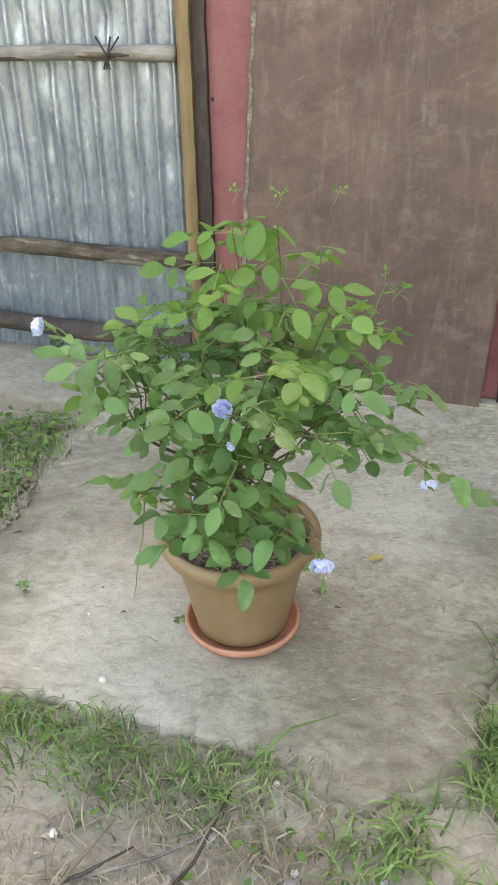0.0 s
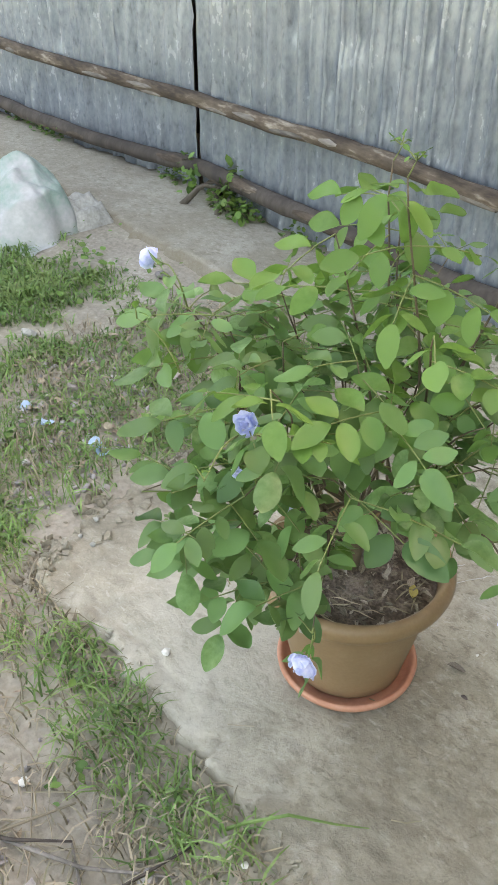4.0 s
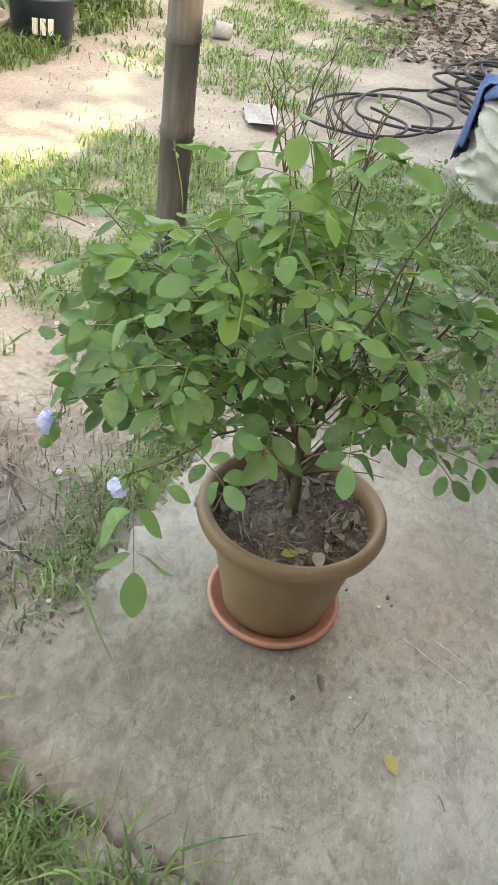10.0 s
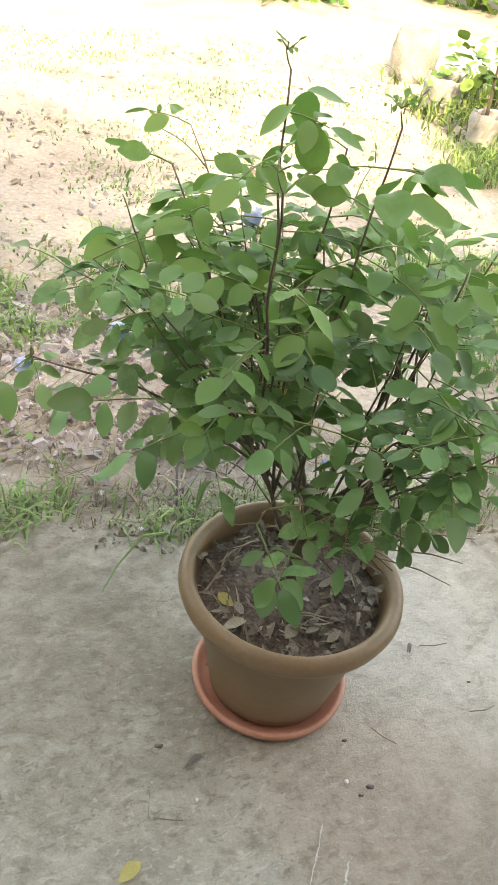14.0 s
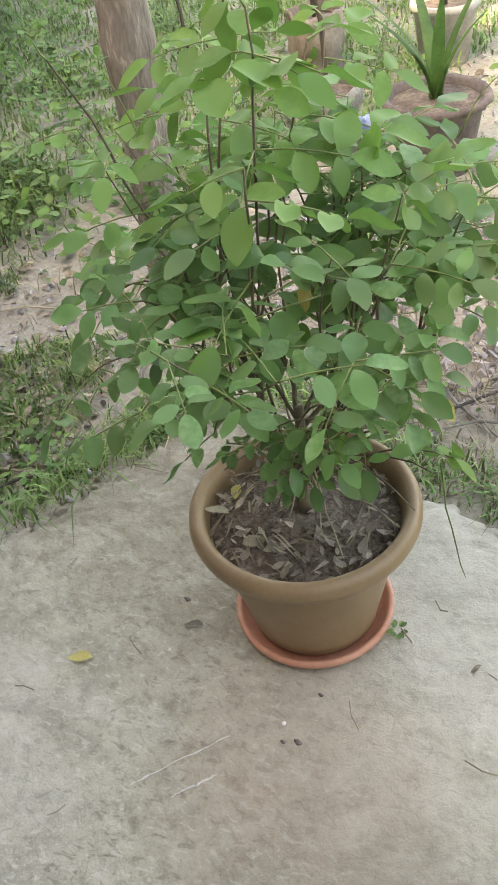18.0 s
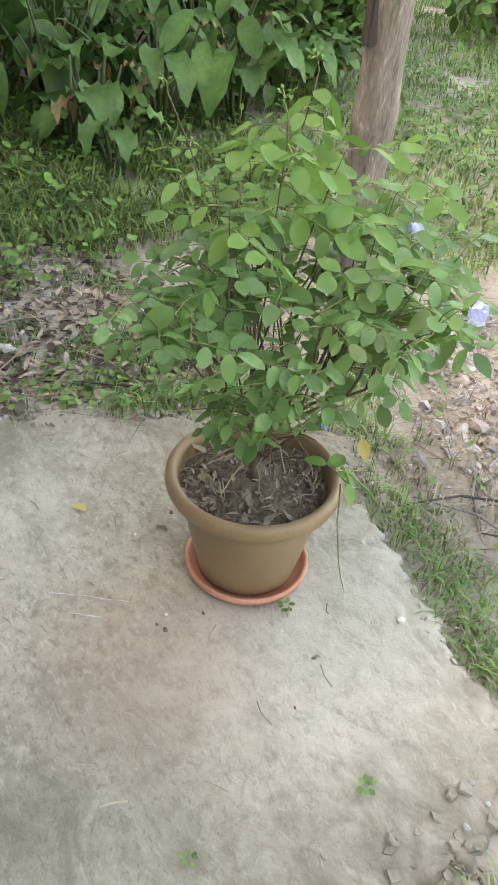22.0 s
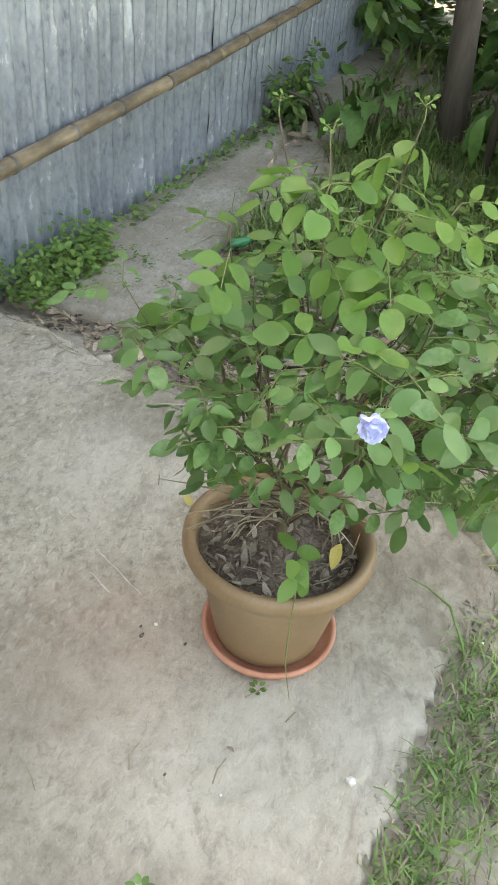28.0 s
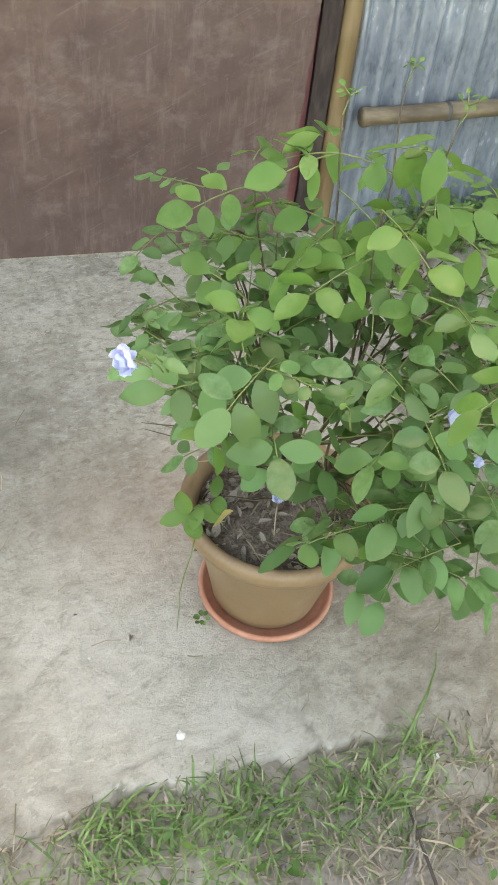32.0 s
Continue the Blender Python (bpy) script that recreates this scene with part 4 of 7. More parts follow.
# two pale leaves that stand out on the soil
pale = []
for m in (STRAW, YELLOWLEAF):
    h = Heap()
    h.add(*oval(0.1, 0.3, 0.55, 0.7))
    pale.append(h.mesh("dry_leaf", m))
dry_leaf((0.087, 0.083, 0.268), 0.045, 0.4, -0.15, soil, pale[0])
dry_leaf((0.124, 0.024, 0.264), 0.035, 2.2, -0.1, soil, pale[1])
dry_leaf((0.03, 0.115, 0.262), 0.04, 4.0, -0.1, soil, pale[0])

RNG = random.Random(11)
plant = empty("potted_shrub")
tagged(plant, "leafy green butterfly pea shrub with pale blue flowers", "plant")
leaf_meshes = []
for k, (v, f) in enumerate(PEA):
    h = Heap()
    h.add(v, f)
    leaf_meshes.append(h.mesh("leaflet", LEAF))
young_meshes = []
for k, (v, f) in enumerate(PEA[:3]):
    h = Heap()
    h.add(v, f)
    young_meshes.append(h.mesh("leaflet", YOUNG))
rest, rest_young, stalks = Heap(), Heap(), bmesh.new()
count = [0]


def put_leaf(m, young):
    count[0] += 1
    if count[0] % 4 == 0 and count[0] < 1200:
        o = new("leaflet", RNG.choice(young_meshes if young else leaf_meshes))
        o.matrix_basis = m
        o.parent = plant
    else:
        v, f = RNG.choice(PEA[:3] if young else PEA)
        (rest_young if young else rest).add(v, f, m)


def open_air(q):
    """Where leaves hang: a flat crown that reaches low only on the side that faces the yard."""
    skirt = -0.14 < q.x < 0.34 and -0.44 < q.y < -0.13
    if q.z < 0.41:
        return 0.05 < q.x < 0.24 and -0.32 < q.y < -0.16
    if q.z < 0.62 and q.x > 0.13 + max(0, q.z - 0.50) and q.y > -0.25:
        return False
    if q.z < 0.50:
        return (skirt and q.y + 0.5 * q.x > -0.46) or (q.z > 0.43 and math.hypot(q.x + 0.02, q.y - 0.02) < 0.15)
    if q.z < 0.64 and not skirt and math.hypot(q.x - 0.02, q.y + 0.03) > 0.15 + (q.z - 0.45) * 1.2:
        return False
    if q.z < 0.70 and q.x < -0.30:
        return False
    return (q.x - 0.03) ** 2 + (q.y + 0.08) ** 2 < 0.365 ** 2


def spray(p, d, size, pairs=2, young=False, hang=0.2, free=False, flat=1.0):
    """A pinnate leaf held in one plane: a thin stalk with paired leaflets and a larger one at its end."""
    d = Vector(d).normalized()
    if not free and not (open_air(p + d * size) and open_air(p + d * (2 * size))):
        return
    face = Vector((RNG.gauss(0, 0.36), RNG.gauss(0, 0.36), 1.0))
    side = face.cross(d)
    side = side.normalized() if side.length > 0.1 else Vector((1, 0, 0))
    L = size * (0.75 + 0.62 * pairs)
    at = lambda f: p + d * (L * f) - Vector((0, 0, hang * L * f * f))
    tube(stalks, [at(0), at(0.35), at(0.7), at(1.0)], [0.0012, 0.0011, 0.001, 0.0008], 4, False)
    slope = d - Vector((0, 0, hang))
    for k in range(pairs):
        f = 0.42 + 0.42 * k / max(1, pairs - 1) if pairs > 1 else 0.55
        for sg in (1, -1):
            a = slope * RNG.uniform(0.15, 0.45) + side * sg + Vector((0, 0, RNG.gauss(-0.10 - 0.5 * hang, 0.20)))
            n = face + side * (sg * 0.12 + RNG.gauss(0, 0.32 * flat)) + d * RNG.gauss(0, 0.36 * flat)
            s = size * RNG.uniform(0.76, 1.04)
            put_leaf(frame_m(at(f) + a.normalized() * 0.004, a, n, s, s * RNG.uniform(1.0, 1.2)), young)
    s = size * RNG.uniform(1.0, 1.16)
    put_leaf(frame_m(at(1.0), slope + Vector((0, 0, RNG.gauss(-0.08, 0.15))), face + side * RNG.gauss(0, 0.25) + d * 0.2, s, s * RNG.uniform(0.98, 1.12)), young)


SHOOTS = []


def limb(a, b, sag, n=9, wave=0.02):
    a, b = Vector(a), Vector(b)
    out = []
    for i in range(n):
        t = i / (n - 1)
        p = a.lerp(b, t)
        p.z += sag * 4 * t * (1 - t)
        out.append(p + Vector((noise.noise(p * 8), noise.noise(p * 8 + Vector((5, 0, 0))), 0.6 * noise.noise(p * 8 + Vector((0, 5, 0))))) * wave * min(1, t * 3))
    return out


def branch(a, b, sag=0.04, size=0.045, start=3, per=1, young=1, r0=0.0042, pairs=(1, 2, 2, 3), free=False):
    """A woody shoot whose leaves stand round it by turns, nearly level; young: how many end leaves are fresh green."""
    c = limb(a, b, sag)
    SHOOTS.extend(c[3:])
    size *= 0.92 + 0.36 * max(0.0, min(1.0, (c[-1].z - 0.45) / 0.45))
    bm = bmesh.new()
    tube(bm, c, [r0 * (1 - 0.08 * k) for k in range(9)], 6)
    part("branch", bm, STEM, plant, smooth=True)
    turn = RNG.uniform(0, 6.28)
    for k in range(start, 9):
        for _ in range(per + (1 if k == 8 else 0)):
            turn += 2.4 + RNG.uniform(-0.5, 0.5)
            t = (c[k] - c[k - 1]).normalized()
            d = t * (0.35 if k < 8 else 0.6) + Vector((math.cos(turn), math.sin(turn), 0))
            d.z = max(-0.25, min(0.35, d.z * 0.6 + RNG.gauss(0, 0.10)))
            if RNG.random() < 0.20:
                continue
            fresh = (c[k].z > 0.76 and k > 8 - young) or RNG.random() < 0.05
            spray(c[k], d, size * RNG.uniform(0.72, 1.10) * (0.85 if k < 4 else 1) * (0.84 if c[k].y > 0.08 or c[k].x < -0.18 else 1), RNG.choice(pairs), fresh, 0.03 + 0.20 * RNG.random(), free)
    return c


bm = bmesh.new()
tube(bm, [(-0.004, 0.012, 0.24), (0.004, 0.014, 0.30), (0.0, 0.008, 0.365), (0.004, 0.0, 0.46)], [0.0125, 0.011, 0.0095, 0.007], 10)
part("trunk", bm, STEM, plant, smooth=True)
# main forks, from which the shoots leave
FORKS = []
for i in range(9):
    az = 0.5 + i * 0.70 + RNG.uniform(-0.2, 0.2)
    r = RNG.uniform(0.10, 0.18)
    FORKS.append(limb((0.002, 0.006, 0.335 + 0.014 * i), (r * math.cos(az), -0.02 + r * math.sin(az), 0.50 + 0.10 * RNG.random()), -0.01, 9, 0.025))
    bm = bmesh.new()
    tube(bm, FORKS[-1], [0.0044 - 0.00026 * k for k in range(9)], 7)
    part("fork", bm, STEM, plant, smooth=True)


def root_for(e):
    """A point on the fork that leads best towards e."""
    best = min(FORKS, key=lambda c: (c[-1] - Vector((0, 0, 0.55)) - (Vector(e) - Vector((0, 0, 0.7))) * 0.5).length)
    return best[RNG.choice((4, 5, 6, 7, 8))]


# slim shoots that stand clear of the crown, bare below their big fresh leaves
for e, sprays in (((0.112, -0.066, 1.035), ((0.80, (0.6, 0.7, 0.05), 0.046, 2), (0.90, (-0.7, 0.5, 0.1), 0.042, 1), (0.86, (-0.4, -0.9, 0.05), 0.050, 1), (0.70, (0.8, 0.2, 0.0), 0.056, 2), (0.62, (-0.9, -0.2, 0.0), 0.056, 2), (0.76, (0.5, -0.8, 0.0), 0.054, 2))),
                  ((0.000, 0.020, 1.012), ((0.94, (0.8, -0.3, -0.05), 0.056, 1), (0.96, (-0.9, -0.2, 0.0), 0.058, 1), (0.70, (-0.5, 0.75, 0.05), 0.058, 2), (0.80, (0.3, -0.9, 0.0), 0.056, 2), (0.90, (-0.8, 0.1, 0.05), 0.052, 1), (0.60, (0.6, 0.7, 0.0), 0.054, 2), (0.74, (-0.7, -0.6, 0.0), 0.056, 2), (0.66, (0.9, -0.2, 0.0), 0.052, 2))),
                  ((0.155, 0.165, 0.985), ((0.55, (0.6, 0.7, 0.0), 0.046, 2), (0.72, (-0.6, 0.7, 0.05), 0.040, 1), (0.86, (0.8, -0.3, 0.2), 0.024, 1))),
                  ((0.030, -0.100, 0.940), ((0.60, (0.8, -0.5, 0.05), 0.056, 2), (0.80, (-0.9, -0.4, 0.0), 0.056, 2), (1.0, (0.2, -0.9, 0.0), 0.056, 2))),
                  ((0.235, -0.130, 0.890), ((0.60, (0.2, -1.0, 0.0), 0.052, 2), (0.85, (0.9, 0.4, 0.0), 0.050, 2), (1.0, (0.5, -0.5, 0.1), 0.046, 1))),
                  ((-0.080, 0.130, 0.900), ((0.65, (-0.3, 0.9, 0.0), 0.054, 2), (0.90, (-0.8, -0.3, 0.05), 0.054, 2), (1.0, (0.4, 0.8, 0.0), 0.046, 1)))):
    c = limb(root_for(e), e, 0.01, 11, 0.012)
    SHOOTS.extend(c[3:])
    bm = bmesh.new()
    tube(bm, c, [0.0026 - 0.00014 * k for k in range(11)], 6)
    part("branch", bm, STEM, plant, smooth=True)
    for f, d, s, n in sprays:
        k = min(10, int(f * 10))
        spray(c[k], d, s, n, True, 0.18, True, 1.3)
    if e[2] < 0.98:
        continue
    tip = c[-1] + Vector((0.008, 0.004, 0.022))
    bm = bmesh.new()
    tube(bm, limb(c[-1], tip, 0.0, 5, 0.006), [0.0012, 0.0011, 0.001, 0.0009, 0.0006], 5)
    part("tendril", bm, TWIG, plant, smooth=True)
    for k in range(3):
        spray(tip, (math.cos(2.1 * k + e[0] * 30), math.sin(2.1 * k + e[0] * 30), 0.9), 0.011, 1, True, 0.1, True)
# shoots whose ends stand out
ENDS = [(-0.15, -0.07, 0.88), (0.18, -0.39, 0.85), (0.06, -0.34, 0.82), (0.36, -0.08, 0.84), (0.29, -0.29, 0.76), (-0.31, -0.20, 0.81), (-0.17, -0.24, 0.79), (-0.32, 0.07, 0.73), (-0.23, 0.14, 0.75),
        (-0.22, 0.29, 0.80), (-0.13, 0.27, 0.80), (-0.04, 0.26, 0.76), (0.10, 0.23, 0.79), (0.24, 0.15, 0.72), (0.31, 0.02, 0.67), (0.16, -0.39, 0.73), (-0.19, -0.16, 0.66), (0.00, -0.20, 0.88), (0.14, 0.05, 0.88), (0.26, -0.20, 0.86)]
for k, e in enumerate(ENDS):
    branch(root_for(e), Vector((0.0, -0.02, 0.42)).lerp(Vector(e), 0.82), 0.05 if e[2] < 0.8 else 0.025, 0.045, 4, 1, 1, 0.0026)
# the low side, where leaves hang in front of the stem down to the rim
for e in ((0.00, -0.36, 0.57), (-0.03, -0.39, 0.61), (0.04, -0.34, 0.53), (0.12, -0.31, 0.50), (0.20, -0.32, 0.54), (0.28, -0.33, 0.55), (0.02, -0.24, 0.45), (0.11, -0.22, 0.43), (0.06, -0.40, 0.66), (0.17, -0.22, 0.52), (0.10, -0.37, 0.58), (0.05, -0.28, 0.50)):
    branch(root_for((e[0], e[1], 0.6)), e, 0.04, 0.050, 5, 1, 0, 0.0022, (1, 2, 2))
# short leafy side shoots low on the stem
for e in ((-0.10, 0.10, 0.50), (-0.14, 0.03, 0.52), (-0.11, -0.06, 0.50), (-0.04, 0.13, 0.51), (-0.16, 0.12, 0.57), (-0.17, -0.02, 0.58)):
    branch(root_for((e[0], e[1], 0.55)), e, 0.03, 0.044, 5, 1, 0, 0.0018, (1, 2), True)
# a drooping twig that hangs over the rim towards the door, and a low one beside it
for e in ((0.14, 0.24, 0.61), (0.07, 0.21, 0.57), (0.00, 0.16, 0.54), (-0.07, 0.10, 0.48)):
    branch(root_for((e[0], e[1], 0.6)), e, 0.05, 0.046, 6, 1, 0, 0.0022, (1, 2), True)
# the long arm that hangs out over the slab
arm = [p + Vector((0, 0.10 * (k / 8) * (1 - k / 8), 0)) for k, p in enumerate(limb((0.02, -0.01, 0.42), (0.43, -0.125, 0.595), 0.07))]
SHOOTS.extend(arm[4:])
bm = bmesh.new()
tube(bm, arm, [0.0030 * (1 - 0.08 * k) for k in range(9)], 6)
part("branch", bm, STEM, plant, smooth=True)
for k, d, s, n in ((4, (0.3, 0.9, 0.1), 0.042, 2), (5, (0.5, -0.8, 0.1), 0.040, 2), (6, (0.4, 0.8, -0.05), 0.038, 2), (7, (0.7, -0.6, -0.1), 0.036, 1)):
    spray(arm[k], d, s, n, False, 0.15, True)
spray(arm[8], (0.66, 0.42, -0.30), 0.060, 2, False, 0.30, True)


def leaf_at(base, d, size, young=False, up=(0, 0, 1)):
    put_leaf(frame_m(base, d, up, size, size * 1.1), young)


# the big fresh leaves below the two highest tips
for base, d, size in (((0.090, -0.045, 0.990), (-0.2, 0.25, -0.9), 0.064), ((0.092, -0.080, 1.010), (-0.2, -0.6, -0.7), 0.064), ((0.105, -0.060, 1.000), (0.7, 0.2, -0.5), 0.056), ((0.095, -0.065, 1.015), (-0.8, 0.1, 0.1), 0.050),
                      ((0.015, 0.075, 0.955), (0.1, 0.9, -0.15), 0.066), ((0.005, 0.085, 0.950), (-0.8, 0.5, -0.15), 0.064), ((-0.010, 0.060, 0.965), (-0.9, -0.2, -0.2), 0.060), ((0.000, 0.050, 0.960), (0.1, -0.8, -0.4), 0.056)):
    leaf_at(base, d, size, True, (0.3, 0.1, 1))
branch(root_for((0.2, -0.34, 0.8)), (0.20, -0.33, 0.865), 0.02, 0.050, 5, 1, 2, 0.0024, (1, 2, 2), True)
# thin side shoots that carry the crown out towards the post
for e in ((0.33, -0.02, 0.80), (0.37, -0.10, 0.75), (0.30, 0.06, 0.84)):
    branch(root_for(e), e, 0.03, 0.034, 5, 1, 1, 0.0020, (2, 2, 3), True)
# an old pale spray at the front, and one held out low towards the door
c = limb(root_for((-0.15, -0.18, 0.7)), (-0.13, -0.17, 0.785), 0.02)
bm = bmesh.new()
tube(bm, c, [0.0022 * (1 - 0.08 * k) for k in range(9)], 6)
part("branch", bm, STEM, plant, smooth=True)
spray(c[8], (-0.7, -0.7, 0.05), 0.058, 2, False, 0.1, True, 0.5)
c = limb(root_for((-0.08, 0.25, 0.7)), (-0.115, 0.29, 0.775), 0.0)
SHOOTS.extend(c[5:])
bm = bmesh.new()
tube(bm, c, [0.0024 * (1 - 0.08 * k) for k in range(9)], 6)
part("branch", bm, STEM, plant, smooth=True)
spray(c[8], (-0.82, 0.52, 0.05), 0.034, 3, False, 0.05, True)
spray(c[8], (0.5, 0.3, 0.5), 0.028, 1, False, 0.1, True)
spray(c[6], (-0.6, 0.1, 0.1), 0.036, 2, False, 0.1, True)
spray(c[5], (0.2, 0.9, 0.1), 0.036, 2, False, 0.1, True)
# a low sprig over the rim
c = limb((0.0, -0.01, 0.29), (-0.195, -0.09, 0.400), 0.04)
bm = bmesh.new()
tube(bm, c, [0.0020 * (1 - 0.06 * k) for k in range(9)], 6)
part("branch", bm, STEM, plant, smooth=True)
for base, d, size in ((c[8], (-0.9, 0.0, -0.15), 0.048), (c[8], (-0.25, 0.25, 0.75), 0.046), (c[8], (0.25, -0.45, -0.75), 0.050), (c[7], (-0.5, -0.75, -0.2), 0.044), (c[7], (0.5, -0.6, -0.5), 0.044), (c[6], (0.2, 0.7, 0.4), 0.042), (c[6], (0.1, -0.9, 0.1), 0.042)):
    leaf_at(base, d, size, True, (-0.4, -0.5, 0.8))
# a bare shoot that trails down beside the saucer
bm = bmesh.new()
tube(bm, limb((-0.18, -0.09, 0.38), (-0.215, -0.115, 0.12), 0.0, 7, 0.02), [0.0016, 0.0015, 0.0014, 0.0013, 0.0012, 0.001, 0.0006], 5)
part("tendril", bm, TWIG, plant, smooth=True)
# the bulk of the crown
for i in range(13):
    az, el = i * 2.39996, RNG.uniform(0.1, 0.95)
    R = RNG.uniform(0.60, 1.0)
    e = (0.01 + 0.27 * R * math.cos(az) * math.cos(el), -0.07 + 0.27 * R * math.sin(az) * math.cos(el), 0.65 + 0.22 * R * math.sin(el))
    branch(root_for(e), e, 0.02, 0.045, 4, 1, 0, 0.0023)
for p in ((0.06, -0.10, 0.60), (0.10, -0.06, 0.66), (-0.14, -0.14, 0.45)):
    o = new("yellow_leaflet", pale[1])
    o.matrix_basis = frame_m(p, (RNG.uniform(-1, 1), RNG.uniform(-1, 1), -0.6), (0.3, 0.2, 1), 0.045)
    o.parent = plant
    o["label"] = "yellowed dying leaf"
# bare dead twigs near the stem, the longest to the side away from the yard
for i in range(26):
    w = RNG.uniform(0, 6.28) if i > 4 else RNG.uniform(2.0, 3.4)
    r = 0.155 if i > 4 else 0.25
    bm = bmesh.new()
    tube(bm, limb((0, 0, 0.30 + 0.1 * RNG.random()), (r * math.cos(w), r * math.sin(w), 0.38 + 0.14 * RNG.random()), 0.02, 6), [0.0022, 0.002, 0.0017, 0.0014, 0.0012, 0.0008], 5)
    part("dead_twig", bm, STRAW if i % 3 else STEM, plant, smooth=True)
# whips that curl up out of the crown
for a, b in (((0.27, -0.02, 0.80), (0.30, 0.0, 0.90)), ((-0.06, -0.30, 0.76), (-0.10, -0.34, 0.84)), ((0.16, -0.36, 0.80), (0.24, -0.46, 0.83))):
    bm = bmesh.new()
    tube(bm, limb(a, b, 0.01, 6, 0.015), [0.0014, 0.0013, 0.0012, 0.001, 0.0009, 0.0006], 5)
    part("tendril", bm, TWIG, plant, smooth=True)
    spray(Vector(b), (RNG.uniform(-0.4, 0.4), RNG.uniform(-0.4, 0.4), 1), 0.014, 1, True, 0.1, True)


def flower(at, face, size):
    """A ruffled double pea flower with its green calyx."""
    face = Vector(face).normalized()
    q = face.orthogonal().normalized()
    w = face.cross(q)
    h = Heap()
    for ring, n, spreadf, s in ((0, 4, 0.45, 0.7), (1, 6, 1.0, 1.0)):
        for k in range(n):
            a = 2 * math.pi * k / n + ring * 0.6 + RNG.uniform(-0.2, 0.2)
            r = q * math.cos(a) + w * math.sin(a)
            v, f = oval(-0.45, RNG.uniform(-0.4, 0.4), 1.1, 0, True)
            v = [(x + 0.05 * math.sin(13 * y + k), y, z + 0.09 * math.sin(11 * y + 4 * x + k) * (0.3 + x)) for x, y, z in v]
            h.add(v, f, frame_m(Vector(at) - face * 0.004 * ring, r * spreadf + face * 0.5, face, size * s * RNG.uniform(0.85, 1.1)))
    fl = h.ob("flower", PETAL, plant, "ruffled pale blue flower")
    h = Heap()
    for k in range(4):
        a = 1.57 * k
        v, f = NARROW[0]
        h.add(v, f, frame_m(Vector(at) - face * 0.022, face + 0.5 * (q * math.cos(a) + w * math.sin(a)), q, 0.02))
    h.ob("calyx", YOUNG, fl)
    back = Vector(at) - face * 0.03
    root = min(SHOOTS, key=lambda s: (s - back).length + (0.05 if s.z > back.z + 0.08 else 0))
    bm = bmesh.new()
    tube(bm, [root, root.lerp(back, 0.4) + Vector((0, 0, 0.015)), root.lerp(back, 0.8) + Vector((0, 0, 0.008)), back, Vector(at) - face * 0.012], [0.0018, 0.0015, 0.0013, 0.0012, 0.0012], 5)
    part("flower_stalk", bm, TWIG, fl, smooth=True)
    spray(root.lerp(back, 0.45), (back - root) + Vector((RNG.uniform(-0.03, 0.03), RNG.uniform(-0.03, 0.03), -0.01)), 0.036, 1, False, 0.2, True)


for at, face, s in (((-0.312, -0.188, 0.812), (-0.8, -0.45, 0.15), 0.025), ((0.085, -0.29, 0.748), (0.45, -0.7, 0.5), 0.024), ((0.425, -0.135, 0.575), (0.3, -0.4, -0.8), 0.021), ((0.28, -0.345, 0.512), (0.2, -0.6, -0.5), 0.026), ((0.115, -0.33, 0.705), (0.6, -0.7, 0.2), 0.011), ((-0.05, -0.10, 0.42), (-0.5, -0.7, 0.3), 0.014)):
    flower(at, face, s)
rest.ob("foliage", LEAF, plant)["kind"] = "stuff"
rest_young.ob("young_foliage", YOUNG, plant, "fresh yellow-green leaves")["kind"] = "stuff"
part("leaf_stalk", stalks, TWIG, plant, smooth=True)["kind"] = "stuff"

# ---- small things on the slab ----
def flat_leaf(name, at, size, yaw, mesh, label, cat="leaf"):
    o = new(name, mesh)
    o.matrix_basis = Matrix.Translation(at) @ Euler((0.1, -0.12, yaw)).to_matrix().to_4x4() @ Matrix.Scale(size, 4)
    return tagged(o, label, cat)


flat_leaf("fallen_leaf", (0.245, 0.335, 0.010), 0.045, 0.7, pale[1], "yellow fallen leaf on the concrete slab")
flat_leaf("dry_pod", (0.135, 0.165, 0.008), 0.042, 0.5, dry_meshes[1], "curled dry leaf on the concrete slab")
flat_leaf("dry_pod", (-0.29, -0.06, 0.008), 0.03, 1.2, dry_meshes[0], "curled dry leaf on the concrete slab")


def sprig_weed(at, n, size, label):
    t = empty("weed", at)
    for k in range(n):
        a = 6.28 * k / n + G.uniform(-0.3, 0.3)
        v, f = G.choice(LEAVES[:3])
        h = Heap()
        h.add(v, f, frame_m((0.006 * math.cos(a), 0.006 * math.sin(a), 0.003 + 0.010 * G.random()), (math.cos(a), math.sin(a), G.uniform(0.1, 0.8)), (0, 0, 1), size * G.uniform(0.7, 1.2)))
        h.ob("leaf", GRASS, t)
    return tagged(t, label, "weed", "weeds on the slab")


